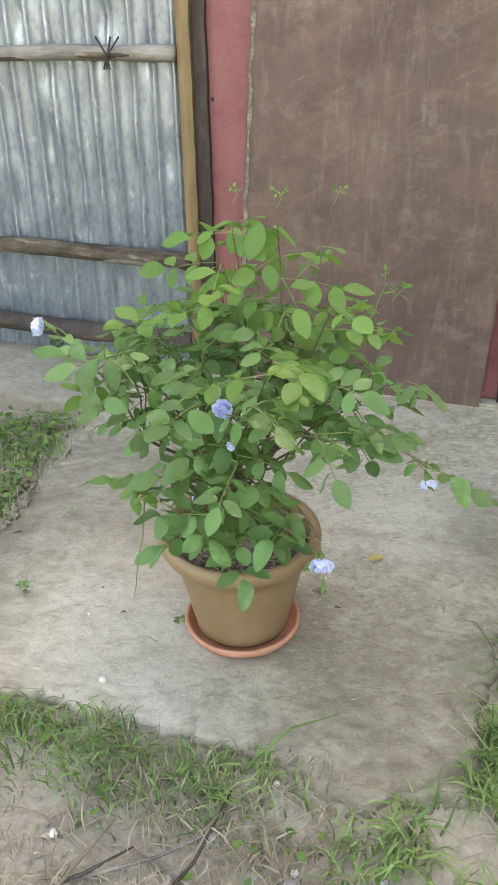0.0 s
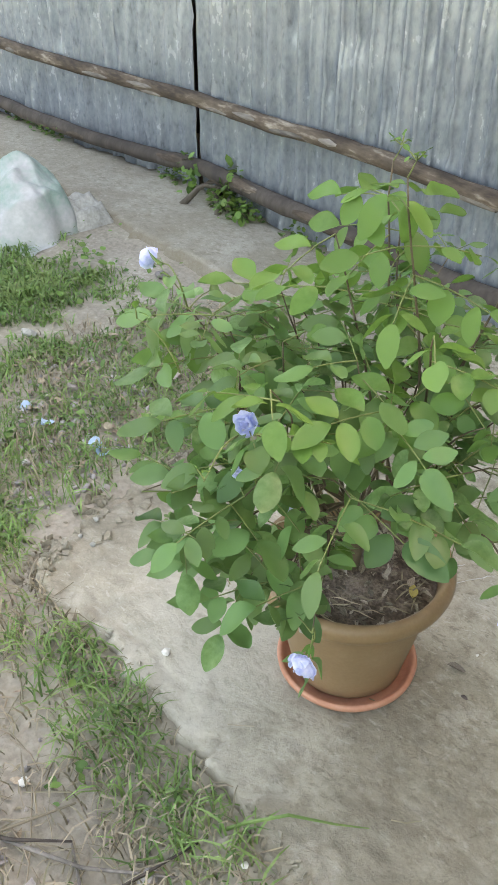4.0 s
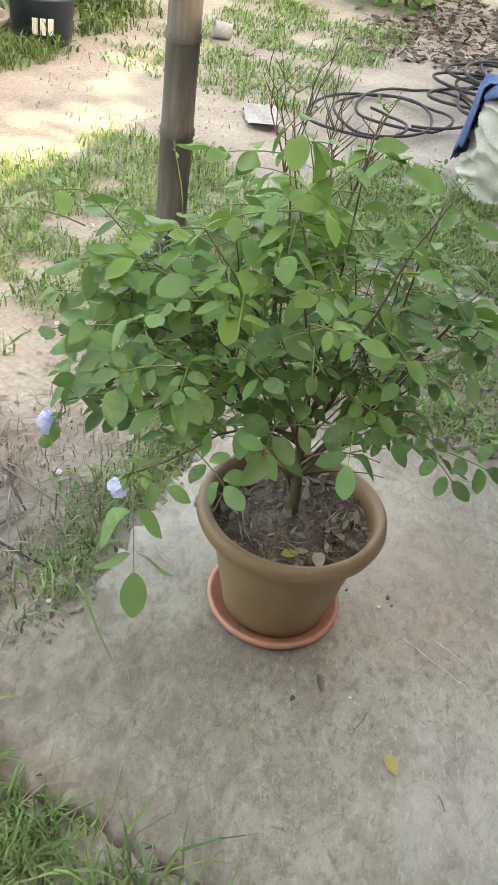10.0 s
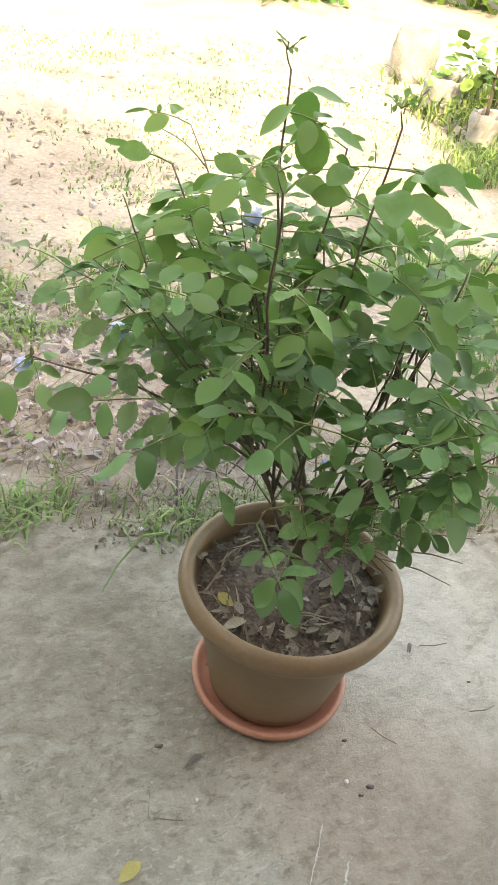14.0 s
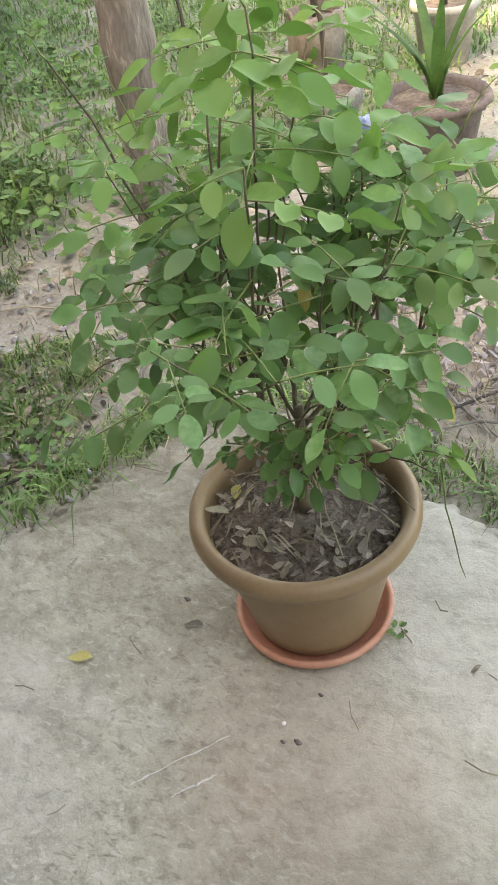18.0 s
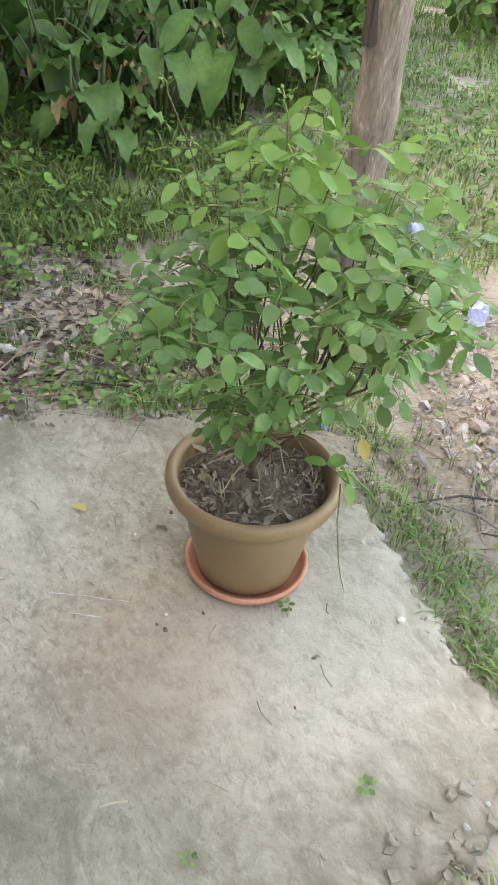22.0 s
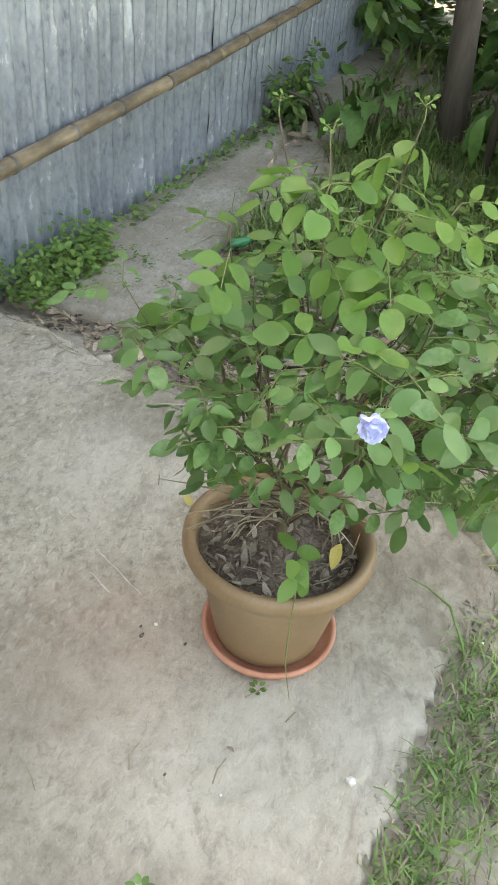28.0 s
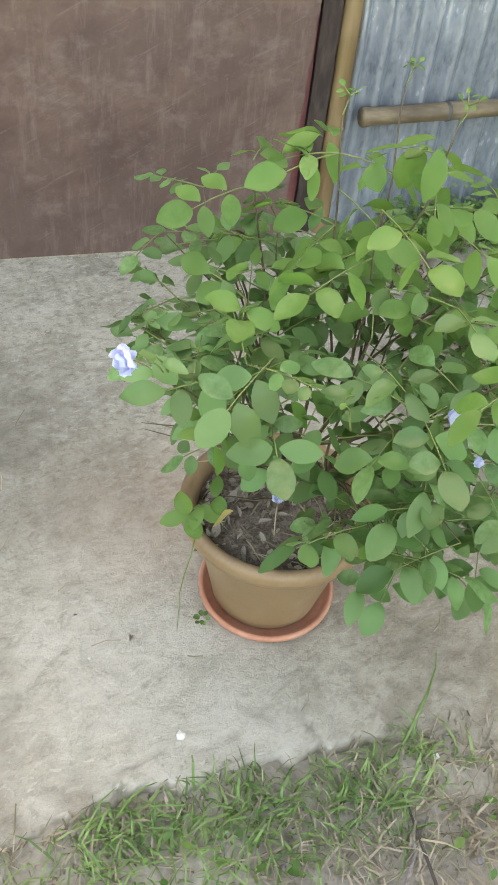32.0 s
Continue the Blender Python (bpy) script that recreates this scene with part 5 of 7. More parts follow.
sprig_weed((-0.140, -0.035, 0.0), 9, 0.013, "small yellow-green weed beside the saucer")
sprig_weed((-0.576, -0.039, 0.0), 7, 0.017, "small yellow-green weed growing from the slab")
sprig_weed((-0.62, 0.30, 0.0), 6, 0.014, "small yellow-green weed growing from the slab")
sprig_weed((-0.80, 0.02, -0.01), 6, 0.015, "small yellow-green weed growing from the slab")
for x, y, s in ((-0.232, -0.267, 0.022), (-0.615, -0.231, 0.017), (0.152, 0.237, 0.008), (0.216, -0.398, 0.016), (0.591, -0.182, 0.02), (-0.66, -0.24, 0.014), (-0.69, -0.18, 0.018), (-0.37, -0.075, 0.007), (-0.10, 0.22, 0.010), (-0.16, -0.62, 0.026), (-0.08, -0.72, 0.02), (0.30, -0.55, 0.02)):
    v, f = ROCKS[int(x * 100) % 4]
    h = Heap()
    h.add(v, f, Matrix.Translation((x, y, (0.0 if inside((x, y), SLAB) > 0.01 else ground_z(x, y)) + s * 0.18)) @ Euler((0, 0, x * 9)).to_matrix().to_4x4() @ Matrix.Scale(s, 4))
    tagged(h.ob("white_stone", WHITE if x > -0.6 else PALEPOT, smooth=False), "small white chip of stone", "stone", "white stone chips")
for x, y, s in ((-0.139, 0.231, 0.014), (-0.114, 0.143, 0.009), (0.207, 0.138, 0.014), (-0.384, 0.03, 0.007), (-0.12, 0.245, 0.009)):
    v, f = ROCKS[1]
    h = Heap()
    h.add(v, f, Matrix.Translation((x, y, 0.001)) @ Matrix.Diagonal((s * 1.3, s * 0.8, s * 0.25, 1)))
    tagged(h.ob("dirt_crumb", CLAY), "dark crumb of dirt on the slab", "dirt", "crumbs on the slab")
for a, b in (((0.02, 0.45), (-0.045, 0.29)), ((-0.045, 0.42), (-0.075, 0.35))):
    bm = bmesh.new()
    d = Vector((b[0] - a[0], b[1] - a[1], 0))
    s = Vector((-d.y, d.x, 0)).normalized()
    pts = [Vector((*a, 0)) + d * (i / 24) + s * 0.003 * noise.noise(Vector((i * 0.5, a[0] * 40, 0))) for i in range(25)]
    for p in pts:
        p.z = slab_z(p.x, p.y) + 0.0022
    w = [0.0004 + 0.0036 * abs(noise.noise(Vector((i * 0.9, 3, a[1] * 20)))) for i in range(25)]
    L = [bm.verts.new(p + s * k) for p, k in zip(pts, w)]
    R = [bm.verts.new(p - s * k) for p, k in zip(pts, w)]
    for i in range(24):
        bm.faces.new((L[i], L[i + 1], R[i + 1], R[i]))
    part("scratch", bm, SCRATCH, slab, "pale scratch in the concrete")


# ---- grass, straw, gravel and weeds ----
def blocked(x, y, pad=-0.01):
    return inside((x, y), SLAB) > pad + 0.02 or inside((x, y), PAVE_W) > 0.02 or inside((x, y), PAVE_E) > 0.02 or y > 1.36


def frayed(x, y, area, q):
    """Thins a stretch out towards its borders, unevenly."""
    x0, x1, y0, y1 = area
    m = min(0.22, 0.25 * min(x1 - x0, y1 - y0))
    if m < 0.08:
        return True
    return min(x - x0, x1 - x, y - y0, y1 - y) / m + 0.9 * noise.noise(Vector((x * 1.7, y * 1.7, x1))) > 0.25 + 0.75 * q.random()


def blades(h, x0, x1, y0, y1, n, lo, hi, seed, clump=0.15, wide=0.0035):
    """Grass blades, bent and clumped, over a stretch of ground."""
    q = random.Random(seed)
    done = tries = 0
    while done < n and tries < n * 6:
        tries += 1
        x, y = q.uniform(x0, x1), q.uniform(y0, y1)
        k = noise.noise(Vector((x * 2.6, y * 2.6, seed))) + 0.6 * noise.noise(Vector((x * 9, y * 9, seed)))
        if k < clump - 0.25 + 0.3 * q.random() or blocked(x, y) or not frayed(x, y, (x0, x1, y0, y1), q):
            continue
        done += 1
        L, a = q.uniform(lo, hi) * (0.7 + 0.6 * max(0, k)), q.uniform(0, 6.28)
        e = q.uniform(0.25, 1.25)
        L *= 1.3
        u, s = Vector((math.cos(a), math.sin(a), 0)), Vector((-math.sin(a), math.cos(a), 0))
        b = Vector((x, y, ground_z(x, y) - 0.004))
        w = wide * q.uniform(0.5, 1.1)
        u2 = u + s * q.uniform(-0.5, 0.5)
        p1 = b + u * (L * 0.16 * e) + Vector((0, 0, L * 0.36 * (1 - 0.15 * e)))
        p2 = b + u2 * (L * 0.45 * e) + Vector((0, 0, L * 0.66 * (1 - 0.38 * e)))
        p3 = b + u2 * (L * 0.85 * e) + Vector((0, 0, L * 0.86 * (1 - 0.72 * e)))
        h.add([b - s * w * 0.8, b + s * w * 0.8, p1 - s * w, p1 + s * w, p2 - s * w * 0.75, p2 + s * w * 0.75, p3], [(0, 1, 3, 2), (2, 3, 5, 4), (4, 5, 6)])


def straws(h, n, area, lo, hi, seed):
    """Thin dry stalks lying flat in every direction."""
    q = random.Random(seed)
    for _ in range(n):
        x, y, a, L = q.uniform(area[0], area[1]), q.uniform(area[2], area[3]), q.uniform(0, 3.14), q.uniform(lo, hi)
        bend, w = q.uniform(-0.6, 0.6), q.uniform(0.0008, 0.002)
        pts = []
        for t in (0.0, 0.5, 1.0):
            px, py = x + math.cos(a + bend * t) * L * t, y + math.sin(a + bend * t) * L * t
            pts.append(Vector((px, py, (0.004 if inside((px, py), SLAB) > 0.01 else ground_z(px, py) + 0.006) + 0.012 * q.random())))
        s = Vector((-math.sin(a), math.cos(a), 0)) * w
        up = Vector((0, 0, w))
        v = [c for p in pts for c in (p - s, p + up, p + s)]
        h.add(v, [(0, 1, 4, 3), (1, 2, 5, 4), (3, 4, 7, 6), (4, 5, 8, 7)])


g = Heap()
blades(g, -0.85, 0.30, -0.56, -0.38, 200, 0.04, 0.11, 1, 0.15, 0.0026)
blades(g, -0.45, 0.22, -0.46, -0.345, 430, 0.03, 0.085, 19, 0.0, 0.0025)
blades(g, -0.50, 0.15, -0.53, -0.40, 260, 0.04, 0.11, 44, 0.1, 0.0026)
blades(g, 0.595, 0.72, -0.34, 0.24, 210, 0.06, 0.13, 24, -0.7, 0.0028)
blades(g, -6.2, -3.3, -2.7, -1.0, 6000, 0.03, 0.09, 27, -0.1, 0.005)
blades(g, 0.45, 0.82, -0.42, 0.25, 420, 0.05, 0.12, 20, -0.05, 0.0026)
blades(g, 0.25, 0.95, -0.75, -0.10, 500, 0.04, 0.12, 2, 0.2)
blades(g, -1.20, -0.45, -0.80, -0.30, 1300, 0.03, 0.09, 48, -0.2, 0.0026)
blades(g, -1.00, -0.66, -0.50, -0.16, 420, 0.03, 0.09, 46, -0.2, 0.0026)
blades(g, -1.02, -0.80, -0.42, 0.45, 420, 0.04, 0.11, 23, 0.0, 0.0028)
blades(g, -1.5, -0.84, -0.6, 0.92, 3600, 0.03, 0.085, 3, -0.15, 0.0026)
blades(g, -3.2, -1.4, -0.9, 0.80, 12000, 0.03, 0.09, 4, -0.12, 0.0035)
blades(g, -2.6, -0.6, -2.0, -0.65, 7000, 0.04, 0.12, 5, -0.15, 0.0035)
blades(g, -1.9, -0.75, -0.95, -0.35, 2200, 0.03, 0.09, 47, -0.05, 0.003)
blades(g, -0.7, 1.2, -2.0, -0.8, 1500, 0.04, 0.10, 6, 0.3, 0.004)
blades(g, 1.15, 6.0, -4.8, -0.9, 25000, 0.05, 0.13, 9, -0.35, 0.0045)
blades(g, -1.4, 1.5, -4.8, -1.5, 5200, 0.015, 0.035, 18, 0.02, 0.004)
blades(g, -3.4, -1.2, -3.3, -2.5, 3600, 0.05, 0.17, 28, -0.2, 0.004)
tagged(g.ob("yard_grass", GRASS, smooth=False), "short patchy green grass", "grass", kind="stuff")
g = Heap()
blades(g, 0.70, 1.7, -0.6, 0.86, 1800, 0.03, 0.09, 7, 0.18, 0.003)
blades(g, 1.5, 3.6, -1.0, 1.1, 11000, 0.08, 0.24, 8, -0.2, 0.0042)
blades(g, 3.5, 6.5, -1.5, 1.6, 2500, 0.08, 0.3, 10, -0.1, 0.009)
blades(g, -5.0, -1.2, -4.6, -2.6, 3500, 0.06, 0.20, 12, 0.1, 0.008)
blades(g, -5.5, -3.0, -0.2, 0.9, 2500, 0.04, 0.12, 13, 0.1, 0.007)
tagged(g.ob("tall_grass", SHADEGRASS, smooth=False), "rank green grass under the trees", "grass", kind="stuff")
g = Heap()
blades(g, -0.9, 1.1, -0.95, -0.33, 700, 0.04, 0.12, 14, 0.1, 0.002)
blades(g, -0.60, 0.35, -0.58, -0.35, 480, 0.03, 0.09, 33, -0.3, 0.0022)
blades(g, -1.8, -0.82, -0.6, 0.94, 2200, 0.03, 0.09, 15, -0.1, 0.0022)
blades(g, -5, 3, -3.6, -1.2, 2500, 0.02, 0.05, 16, 0.05, 0.004)
blades(g, 0.65, 2.2, -0.9, 0.9, 900, 0.04, 0.12, 17, 0.0, 0.002)
straws(g, 520, (-0.9, 1.0, -0.95, -0.40), 0.03, 0.10, 61)
straws(g, 300, (0.62, 1.0, -0.6, 1.3), 0.04, 0.16, 62)
straws(g, 200, (-1.5, -0.86, -0.8, 0.9), 0.05, 0.2, 63)
straws(g, 300, (-0.4, 1.2, -1.7, -0.6), 0.06, 0.25, 64)
straws(g, 16, (-0.6, 0.5, -0.3, 0.6), 0.02, 0.06, 65)
tagged(g.ob("dead_grass", STRAW, smooth=False), "dead straw-coloured grass", "grass", kind="stuff")


def scatter(h, kinds, n, area, size, seed, lift=0.0, clump=-9.0, flat=False, mask=None):
    q = random.Random(seed)
    for _ in range(n):
        x, y = q.uniform(area[0], area[1]), q.uniform(area[2], area[3])
        if blocked(x, y) or noise.noise(Vector((x * 2.2, y * 2.2, seed))) < clump or (mask and not mask(x, y)) or (not mask and not frayed(x, y, area, q)):
            continue
        s = q.uniform(*size)
        v, f = q.choice(kinds)
        if flat:
            m = frame_m((x, y, ground_z(x, y) + 0.004 + lift * q.random()), (q.uniform(-1, 1), q.uniform(-1, 1), q.uniform(-0.2, 0.3)), (q.uniform(-0.4, 0.4), q.uniform(-0.4, 0.4), 1), s)
        else:
            m = Matrix.Translation((x, y, ground_z(x, y) + s * 0.15)) @ Euler((q.uniform(0, 6), q.uniform(0, 6), q.uniform(0, 6))).to_matrix().to_4x4() @ Matrix.Scale(s, 4)
        h.add(v, f, m)


h = Heap()
q = random.Random(91)
for k in range(9000):
    x, y = (q.uniform(-1.0, 0.75), q.uniform(-0.45, 1.0)) if k < 5200 else (q.uniform(-0.92, -0.50), q.uniform(-0.45, 0.5))
    d = inside((x, y), SLAB)
    if abs(d + 0.005) > 0.045 or y > 0.75 or noise.noise(Vector((x * 5, y * 5, 4))) < 0.25 * q.random() - 0.1:
        continue
    s = q.uniform(0.006, 0.02) * (1.7 if x < -0.6 and q.random() < 0.3 else 1)
    v, f = q.choice(ROCKS + SHARDS)
    h.add(v, f, Matrix.Translation((x, y, max(slab_z(x, y), ground_z(x, y)) + s * 0.12)) @ Euler((q.uniform(0, 6), q.uniform(0, 6), q.uniform(0, 6))).to_matrix().to_4x4() @ Matrix.Diagonal((s * 1.3, s, s * 0.7, 1)))
tagged(h.ob("concrete_crumbs", CONCRETE, smooth=False), "crumbs broken off the edge of the concrete slab", "rubble", kind="stuff")
near_pile = lambda x, y: ((x - 0.35) / 0.75) ** 2 + ((y + 1.05) / 0.38) ** 2 < 1 + 0.6 * noise.noise(Vector((x * 4, y * 4, 0)))
q = random.Random(92)
for k in range(20):
    x, y = q.gauss(-0.70, 0.05), q.gauss(-0.17, 0.10)
    s = q.uniform(0.012, 0.034)
    hh = Heap()
    v, f = SHARDS[k % 6]
    hh.add(v, f, Matrix.Translation((x, y, max(slab_z(x, y), ground_z(x, y)) + s * 0.12)) @ Euler((q.uniform(-0.3, 0.3), q.uniform(-0.3, 0.3), q.uniform(0, 6))).to_matrix().to_4x4() @ Matrix.Diagonal((s * 1.3, s, s * 0.6, 1)))
    tagged(hh.ob("concrete_chip", CONCRETE, smooth=False), "loose chip of grey concrete at the slab corner", "stone", "loose chips at the slab corner")
near_pile_w = lambda x, y: ((x + 1.25) / 0.45) ** 2 + ((y + 0.25) / 0.55) ** 2 < 1 + 0.6 * noise.noise(Vector((x * 4, y * 4, 0)))
h = Heap()
scatter(h, ROCKS + SHARDS, 4600, (-0.6, 1.3, -1.6, -0.5), (0.007, 0.028), 21, mask=near_pile)
scatter(h, SHARDS, 650, (-0.5, 1.3, -1.6, -0.5), (0.018, 0.055), 26, mask=near_pile)
scatter(h, ROCKS, 800, (-1.8, -0.8, -0.9, 0.4), (0.010, 0.035), 22, mask=near_pile_w)
scatter(h, ROCKS, 900, (-2.0, 1.6, -2.2, -0.4), (0.006, 0.02), 23)
scatter(h, ROCKS + SHARDS, 900, (-2.0, 1.6, -4.6, -1.4), (0.010, 0.04), 27, 0.0, -0.1)
scatter(h, ROCKS, 500, (0.6, 1.8, -0.6, 0.9), (0.008, 0.03), 24)
tagged(h.ob("gravel", STONE, smooth=False), "loose grey and pinkish broken brick gravel", "gravel", kind="stuff")
h = Heap()
scatter(h, ROCKS + SHARDS, 450, (-0.6, 1.3, -1.6, -0.5), (0.012, 0.045), 25, mask=near_pile)
tagged(h.ob("brick_chips", BRICKBIT, smooth=False), "pinkish chips of broken brick", "gravel", kind="stuff")
q = random.Random(8)
for k in range(26):
    x, y = ((q.uniform(-0.1, 0.9), q.uniform(-1.4, -0.5)) if k < 14 else (q.uniform(0.72, 1.4), q.uniform(-0.4, 0.8)) if k < 20 else (q.uniform(-2.0, -0.95), q.uniform(-0.6, 0.8)))
    s = q.uniform(0.045, 0.085)
    v, f = ROCKS[k % 4]
    hh = Heap()
    hh.add(v, f, Matrix.Translation((x, y, ground_z(x, y) + s * 0.2)) @ Euler((q.uniform(0, 6), q.uniform(0, 0.5), q.uniform(0, 6))).to_matrix().to_4x4() @ Matrix.Diagonal((s, s * 0.8, s * 0.8, 1)))
    tagged(hh.ob("stone", (STONE, PALEPOT, BRICKBIT)[k % 3], smooth=False), "rough broken lump of brick or stone on the ground", "stone", "lumps of broken brick")
h = Heap()
scatter(h, NARROW + LEAVES[:1], 900, (0.62, 2.4, -1.0, 0.95), (0.02, 0.055), 31, 0.01, flat=True)
scatter(h, NARROW + LEAVES[:1], 700, (2.2, 5.0, 0.4, 1.5), (0.05, 0.11), 32, 0.01, flat=True)
scatter(h, NARROW, 500, (-2.0, 1.0, -1.8, -0.4), (0.02, 0.05), 33, 0.005, flat=True)
scatter(h, NARROW + LEAVES[:1], 900, (-1.7, -0.84, -0.2, 0.95), (0.012, 0.04), 39, 0.02, -0.3, True)
scatter(h, NARROW, 500, (0.66, 1.0, 0.2, 1.36), (0.02, 0.05), 34, 0.02, flat=True)
scatter(h, NARROW + LEAVES[:1], 700, (-2.0, 1.6, -4.6, -1.4), (0.02, 0.06), 38, 0.01, -0.05, True)
scatter(h, NARROW + LEAVES[:2], 1400, (0.64, 1.7, -0.5, 1.3), (0.02, 0.06), 36, 0.02, -0.25, True)
tagged(h.ob("leaf_litter", DRY), "brown dead leaves strewn on the ground", "leaf litter", kind="stuff")
h = Heap()
scatter(h, NARROW + LEAVES[:2], 3200, (-8.0, -4.9, -1.6, 1.3), (0.04, 0.10), 35, 0.03, flat=True)
scatter(h, NARROW + LEAVES[:2], 2600, (0.66, 1.9, -0.35, 1.3), (0.02, 0.05), 37, 0.012, -0.2, True)
tagged(h.ob("leaf_litter", DARKLITTER), "dark rotting leaves strewn on the ground", "leaf litter", kind="stuff")
h = Heap()
scatter(h, LEAVES, 520, (0.62, 1.05, -0.1, 0.75), (0.015, 0.035), 41, 0.05, 0.0, True)
scatter(h, LEAVES, 1100, (-2.6, -0.86, -0.6, 0.93), (0.012, 0.032), 42, 0.05, 0.0, True)
scatter(h, LEAVES, 500, (-1.25, -0.86, 0.1, 0.94), (0.015, 0.034), 49, 0.06, -0.2, True)
scatter(h, LEAVES, 300, (-0.8, 0.8, -0.8, -0.36), (0.012, 0.028), 43, 0.05, 0.1, True)
scatter(h, LEAVES, 900, (1.4, 4.0, -2.6, 0.9), (0.03, 0.07), 44, 0.12, 0.0, True)
scatter(h, LEAVES, 3200, (1.3, 4.6, -3.6, -0.7), (0.02, 0.055), 45, 0.10, -0.1, True)
scatter(h, LEAVES, 1100, (0.95, 2.1, 0.25, 0.95), (0.018, 0.045), 46, 0.10, -0.05, True)
scatter(h, LEAVES, 2600, (1.25, 3.4, -2.4, 0.6), (0.025, 0.06), 47, 0.14, -0.1, True)
scatter(h, LEAVES, 900, (-3.4, -1.6, -0.6, 0.9), (0.015, 0.04), 48, 0.06, -0.05, True)
tagged(h.ob("creeping_weed", WEED), "low creeping broad-leaved weeds", "weeds", kind="stuff")
h = Heap()
q = random.Random(9)
for k in range(2400):
    if k < 1500:
        x = q.uniform(0.80, 1.36) if k < 1200 else q.uniform(1.5, 3.2)
        p = (x, 1.31 + 0.055 * x + q.uniform(-0.13, 0.03) * (0.6 if x > 1.3 else 1.2), -0.01 + abs(q.gauss(0, 0.06 if x < 1.35 else 0.025)))
    else:
        x = q.uniform(-4.6, -0.95)
        p = (x, 1.33 - 0.14 * max(0.0, min(1.0, (-2.6 - x) / 1.2)) + q.gauss(0, 0.02), -0.01 + abs(q.gauss(0, 0.03)))
        if noise.noise(Vector((x * 2.5, 0, 3))) < 0.02:
            continue
    v, f = q.choice(LEAVES)
    h.add(v, f, frame_m(p, (q.uniform(-1, 1), q.uniform(-1, 0.3), q.uniform(-0.2, 0.6)), (0, -0.4, 1), q.uniform(0.014, 0.032)))
for k in range(420):
    x, y = q.gauss(1.25, 0.16), q.gauss(1.14, 0.10)
    if inside((x, y), PAVE_E) < 0.02 or noise.noise(Vector((x * 11, y * 11, 5))) < 0.08:
        continue
    v, f = q.choice(LEAVES)
    h.add(v, f, frame_m((x, y, 0.002 + 0.01 * q.random()), (q.uniform(-1, 1), q.uniform(-1, 1), 0.2), (0, 0, 1), q.uniform(0.008, 0.02)))
tagged(h.ob("wall_weed", WEED), "small weeds along the foot of the tin wall", "weeds", kind="stuff")
# one bent blade that leans over the slab edge
bm = bmesh.new()
tube(bm, [(0.12, -0.40, -0.05), (0.17, -0.36, 0.01), (0.22, -0.31, 0.05), (0.27, -0.25, 0.03), (0.30, -0.20, 0.008)], [0.004, 0.0035, 0.003, 0.002, 0.001], 5)
tagged(part("grass_stalk", bm, GRASS), "long grass stalk bent over the slab edge", "grass")
q = random.Random(12)
for k in range(26):
    x, y = ((q.uniform(0.65, 1.5), q.uniform(-0.5, 0.8)) if k < 12 else (q.uniform(-0.2, 1.0), q.uniform(-1.0, -0.45)) if k < 20 else (q.uniform(-1.8, -0.8), q.uniform(-0.9, 0.5)))
    a, L = q.uniform(0, 3.14), q.uniform(0.12, 0.4)
    z = ground_z(x, y) + 0.012
    bm = bmesh.new()
    tube(bm, [(x, y, z), (x + math.cos(a) * L / 2, y + math.sin(a) * L / 2, z + 0.012), (x + math.cos(a + 0.15) * L, y + math.sin(a + 0.15) * L, z + 0.003)], [0.004, 0.0035, 0.002], 6)
    if inside((x + math.cos(a + 0.15) * L, y + math.sin(a + 0.15) * L), SLAB) > 0:
        bm.free()
        continue
    tagged(part("stick", bm, (STRAW, DARKWOOD, GREYRAIL)[k % 3]), "thin dry stick on the ground", "stick", "dry sticks on the ground")
q = random.Random(13)
for k in range(10):
    x, y = (q.uniform(-1.5, -0.95), q.uniform(-0.5, 0.1)) if k < 8 else (q.uniform(-0.9, -0.6), -0.42)
    h = Heap()
    v, f = oval(0.3, 0.5, 0.9)
    h.add([(a, b, c + 0.15 * math.sin(8 * a + 9 * b)) for a, b, c in v], f, frame_m((x, y, ground_z(x, y) + 0.012), (q.uniform(-1, 1), q.uniform(-1, 1), 0.1), (0.2, 0.1, 1), 0.045))
    tagged(h.ob("plastic_scrap", BLUESCRAP), "torn scrap of pale blue plastic on the ground", "litter", "plastic scraps")

# ---- posts ----
bm = bmesh.new()
bamboo(bm, (-1.235, -0.88, -0.1), (-1.16, -0.86, 2.4), 0.052, 0.30, 18, 0.96)
tagged(part("yard_post", bm, OLDBAMBOO, smooth=True), "grey weathered bamboo post in the yard", "post", "posts of the yard")
bm = bmesh.new()
P, R = [], []
for k in range(40):
    t = k / 39
    z = -0.12 + 2.5 * t
    P.append(Vector((1.131 - 0.088 * z, -0.688 + 0.042 * z, z)))
    R.append(0.060 * (1 + 0.05 * noise.noise(Vector((0, 0, k * 0.4))) + (0.13 if k == 12 else 0.05 if k in (11, 13) else 0)))
tube(bm, P, R, 20)
for v in bm.verts:
    a = math.atan2(v.co.y + 0.688 - 0.042 * v.co.z, v.co.x - 1.131 + 0.088 * v.co.z)
    v.co += Vector((math.cos(a), math.sin(a), 0)) * 0.004 * noise.noise(Vector((a * 4, v.co.z * 1.2, 0)))
post2 = tagged(part("yard_post", bm, OLDWOOD, smooth=True), "bleached cracked wooden post in the yard", "post", "posts of the yard")
bm = bmesh.new()
box(bm, (1.02, -0.612, 0.84), (1.065, -0.578, 2.3), 0.006)
part("batten", bm, DARKWOOD, post2, "dark batten nailed to the post")

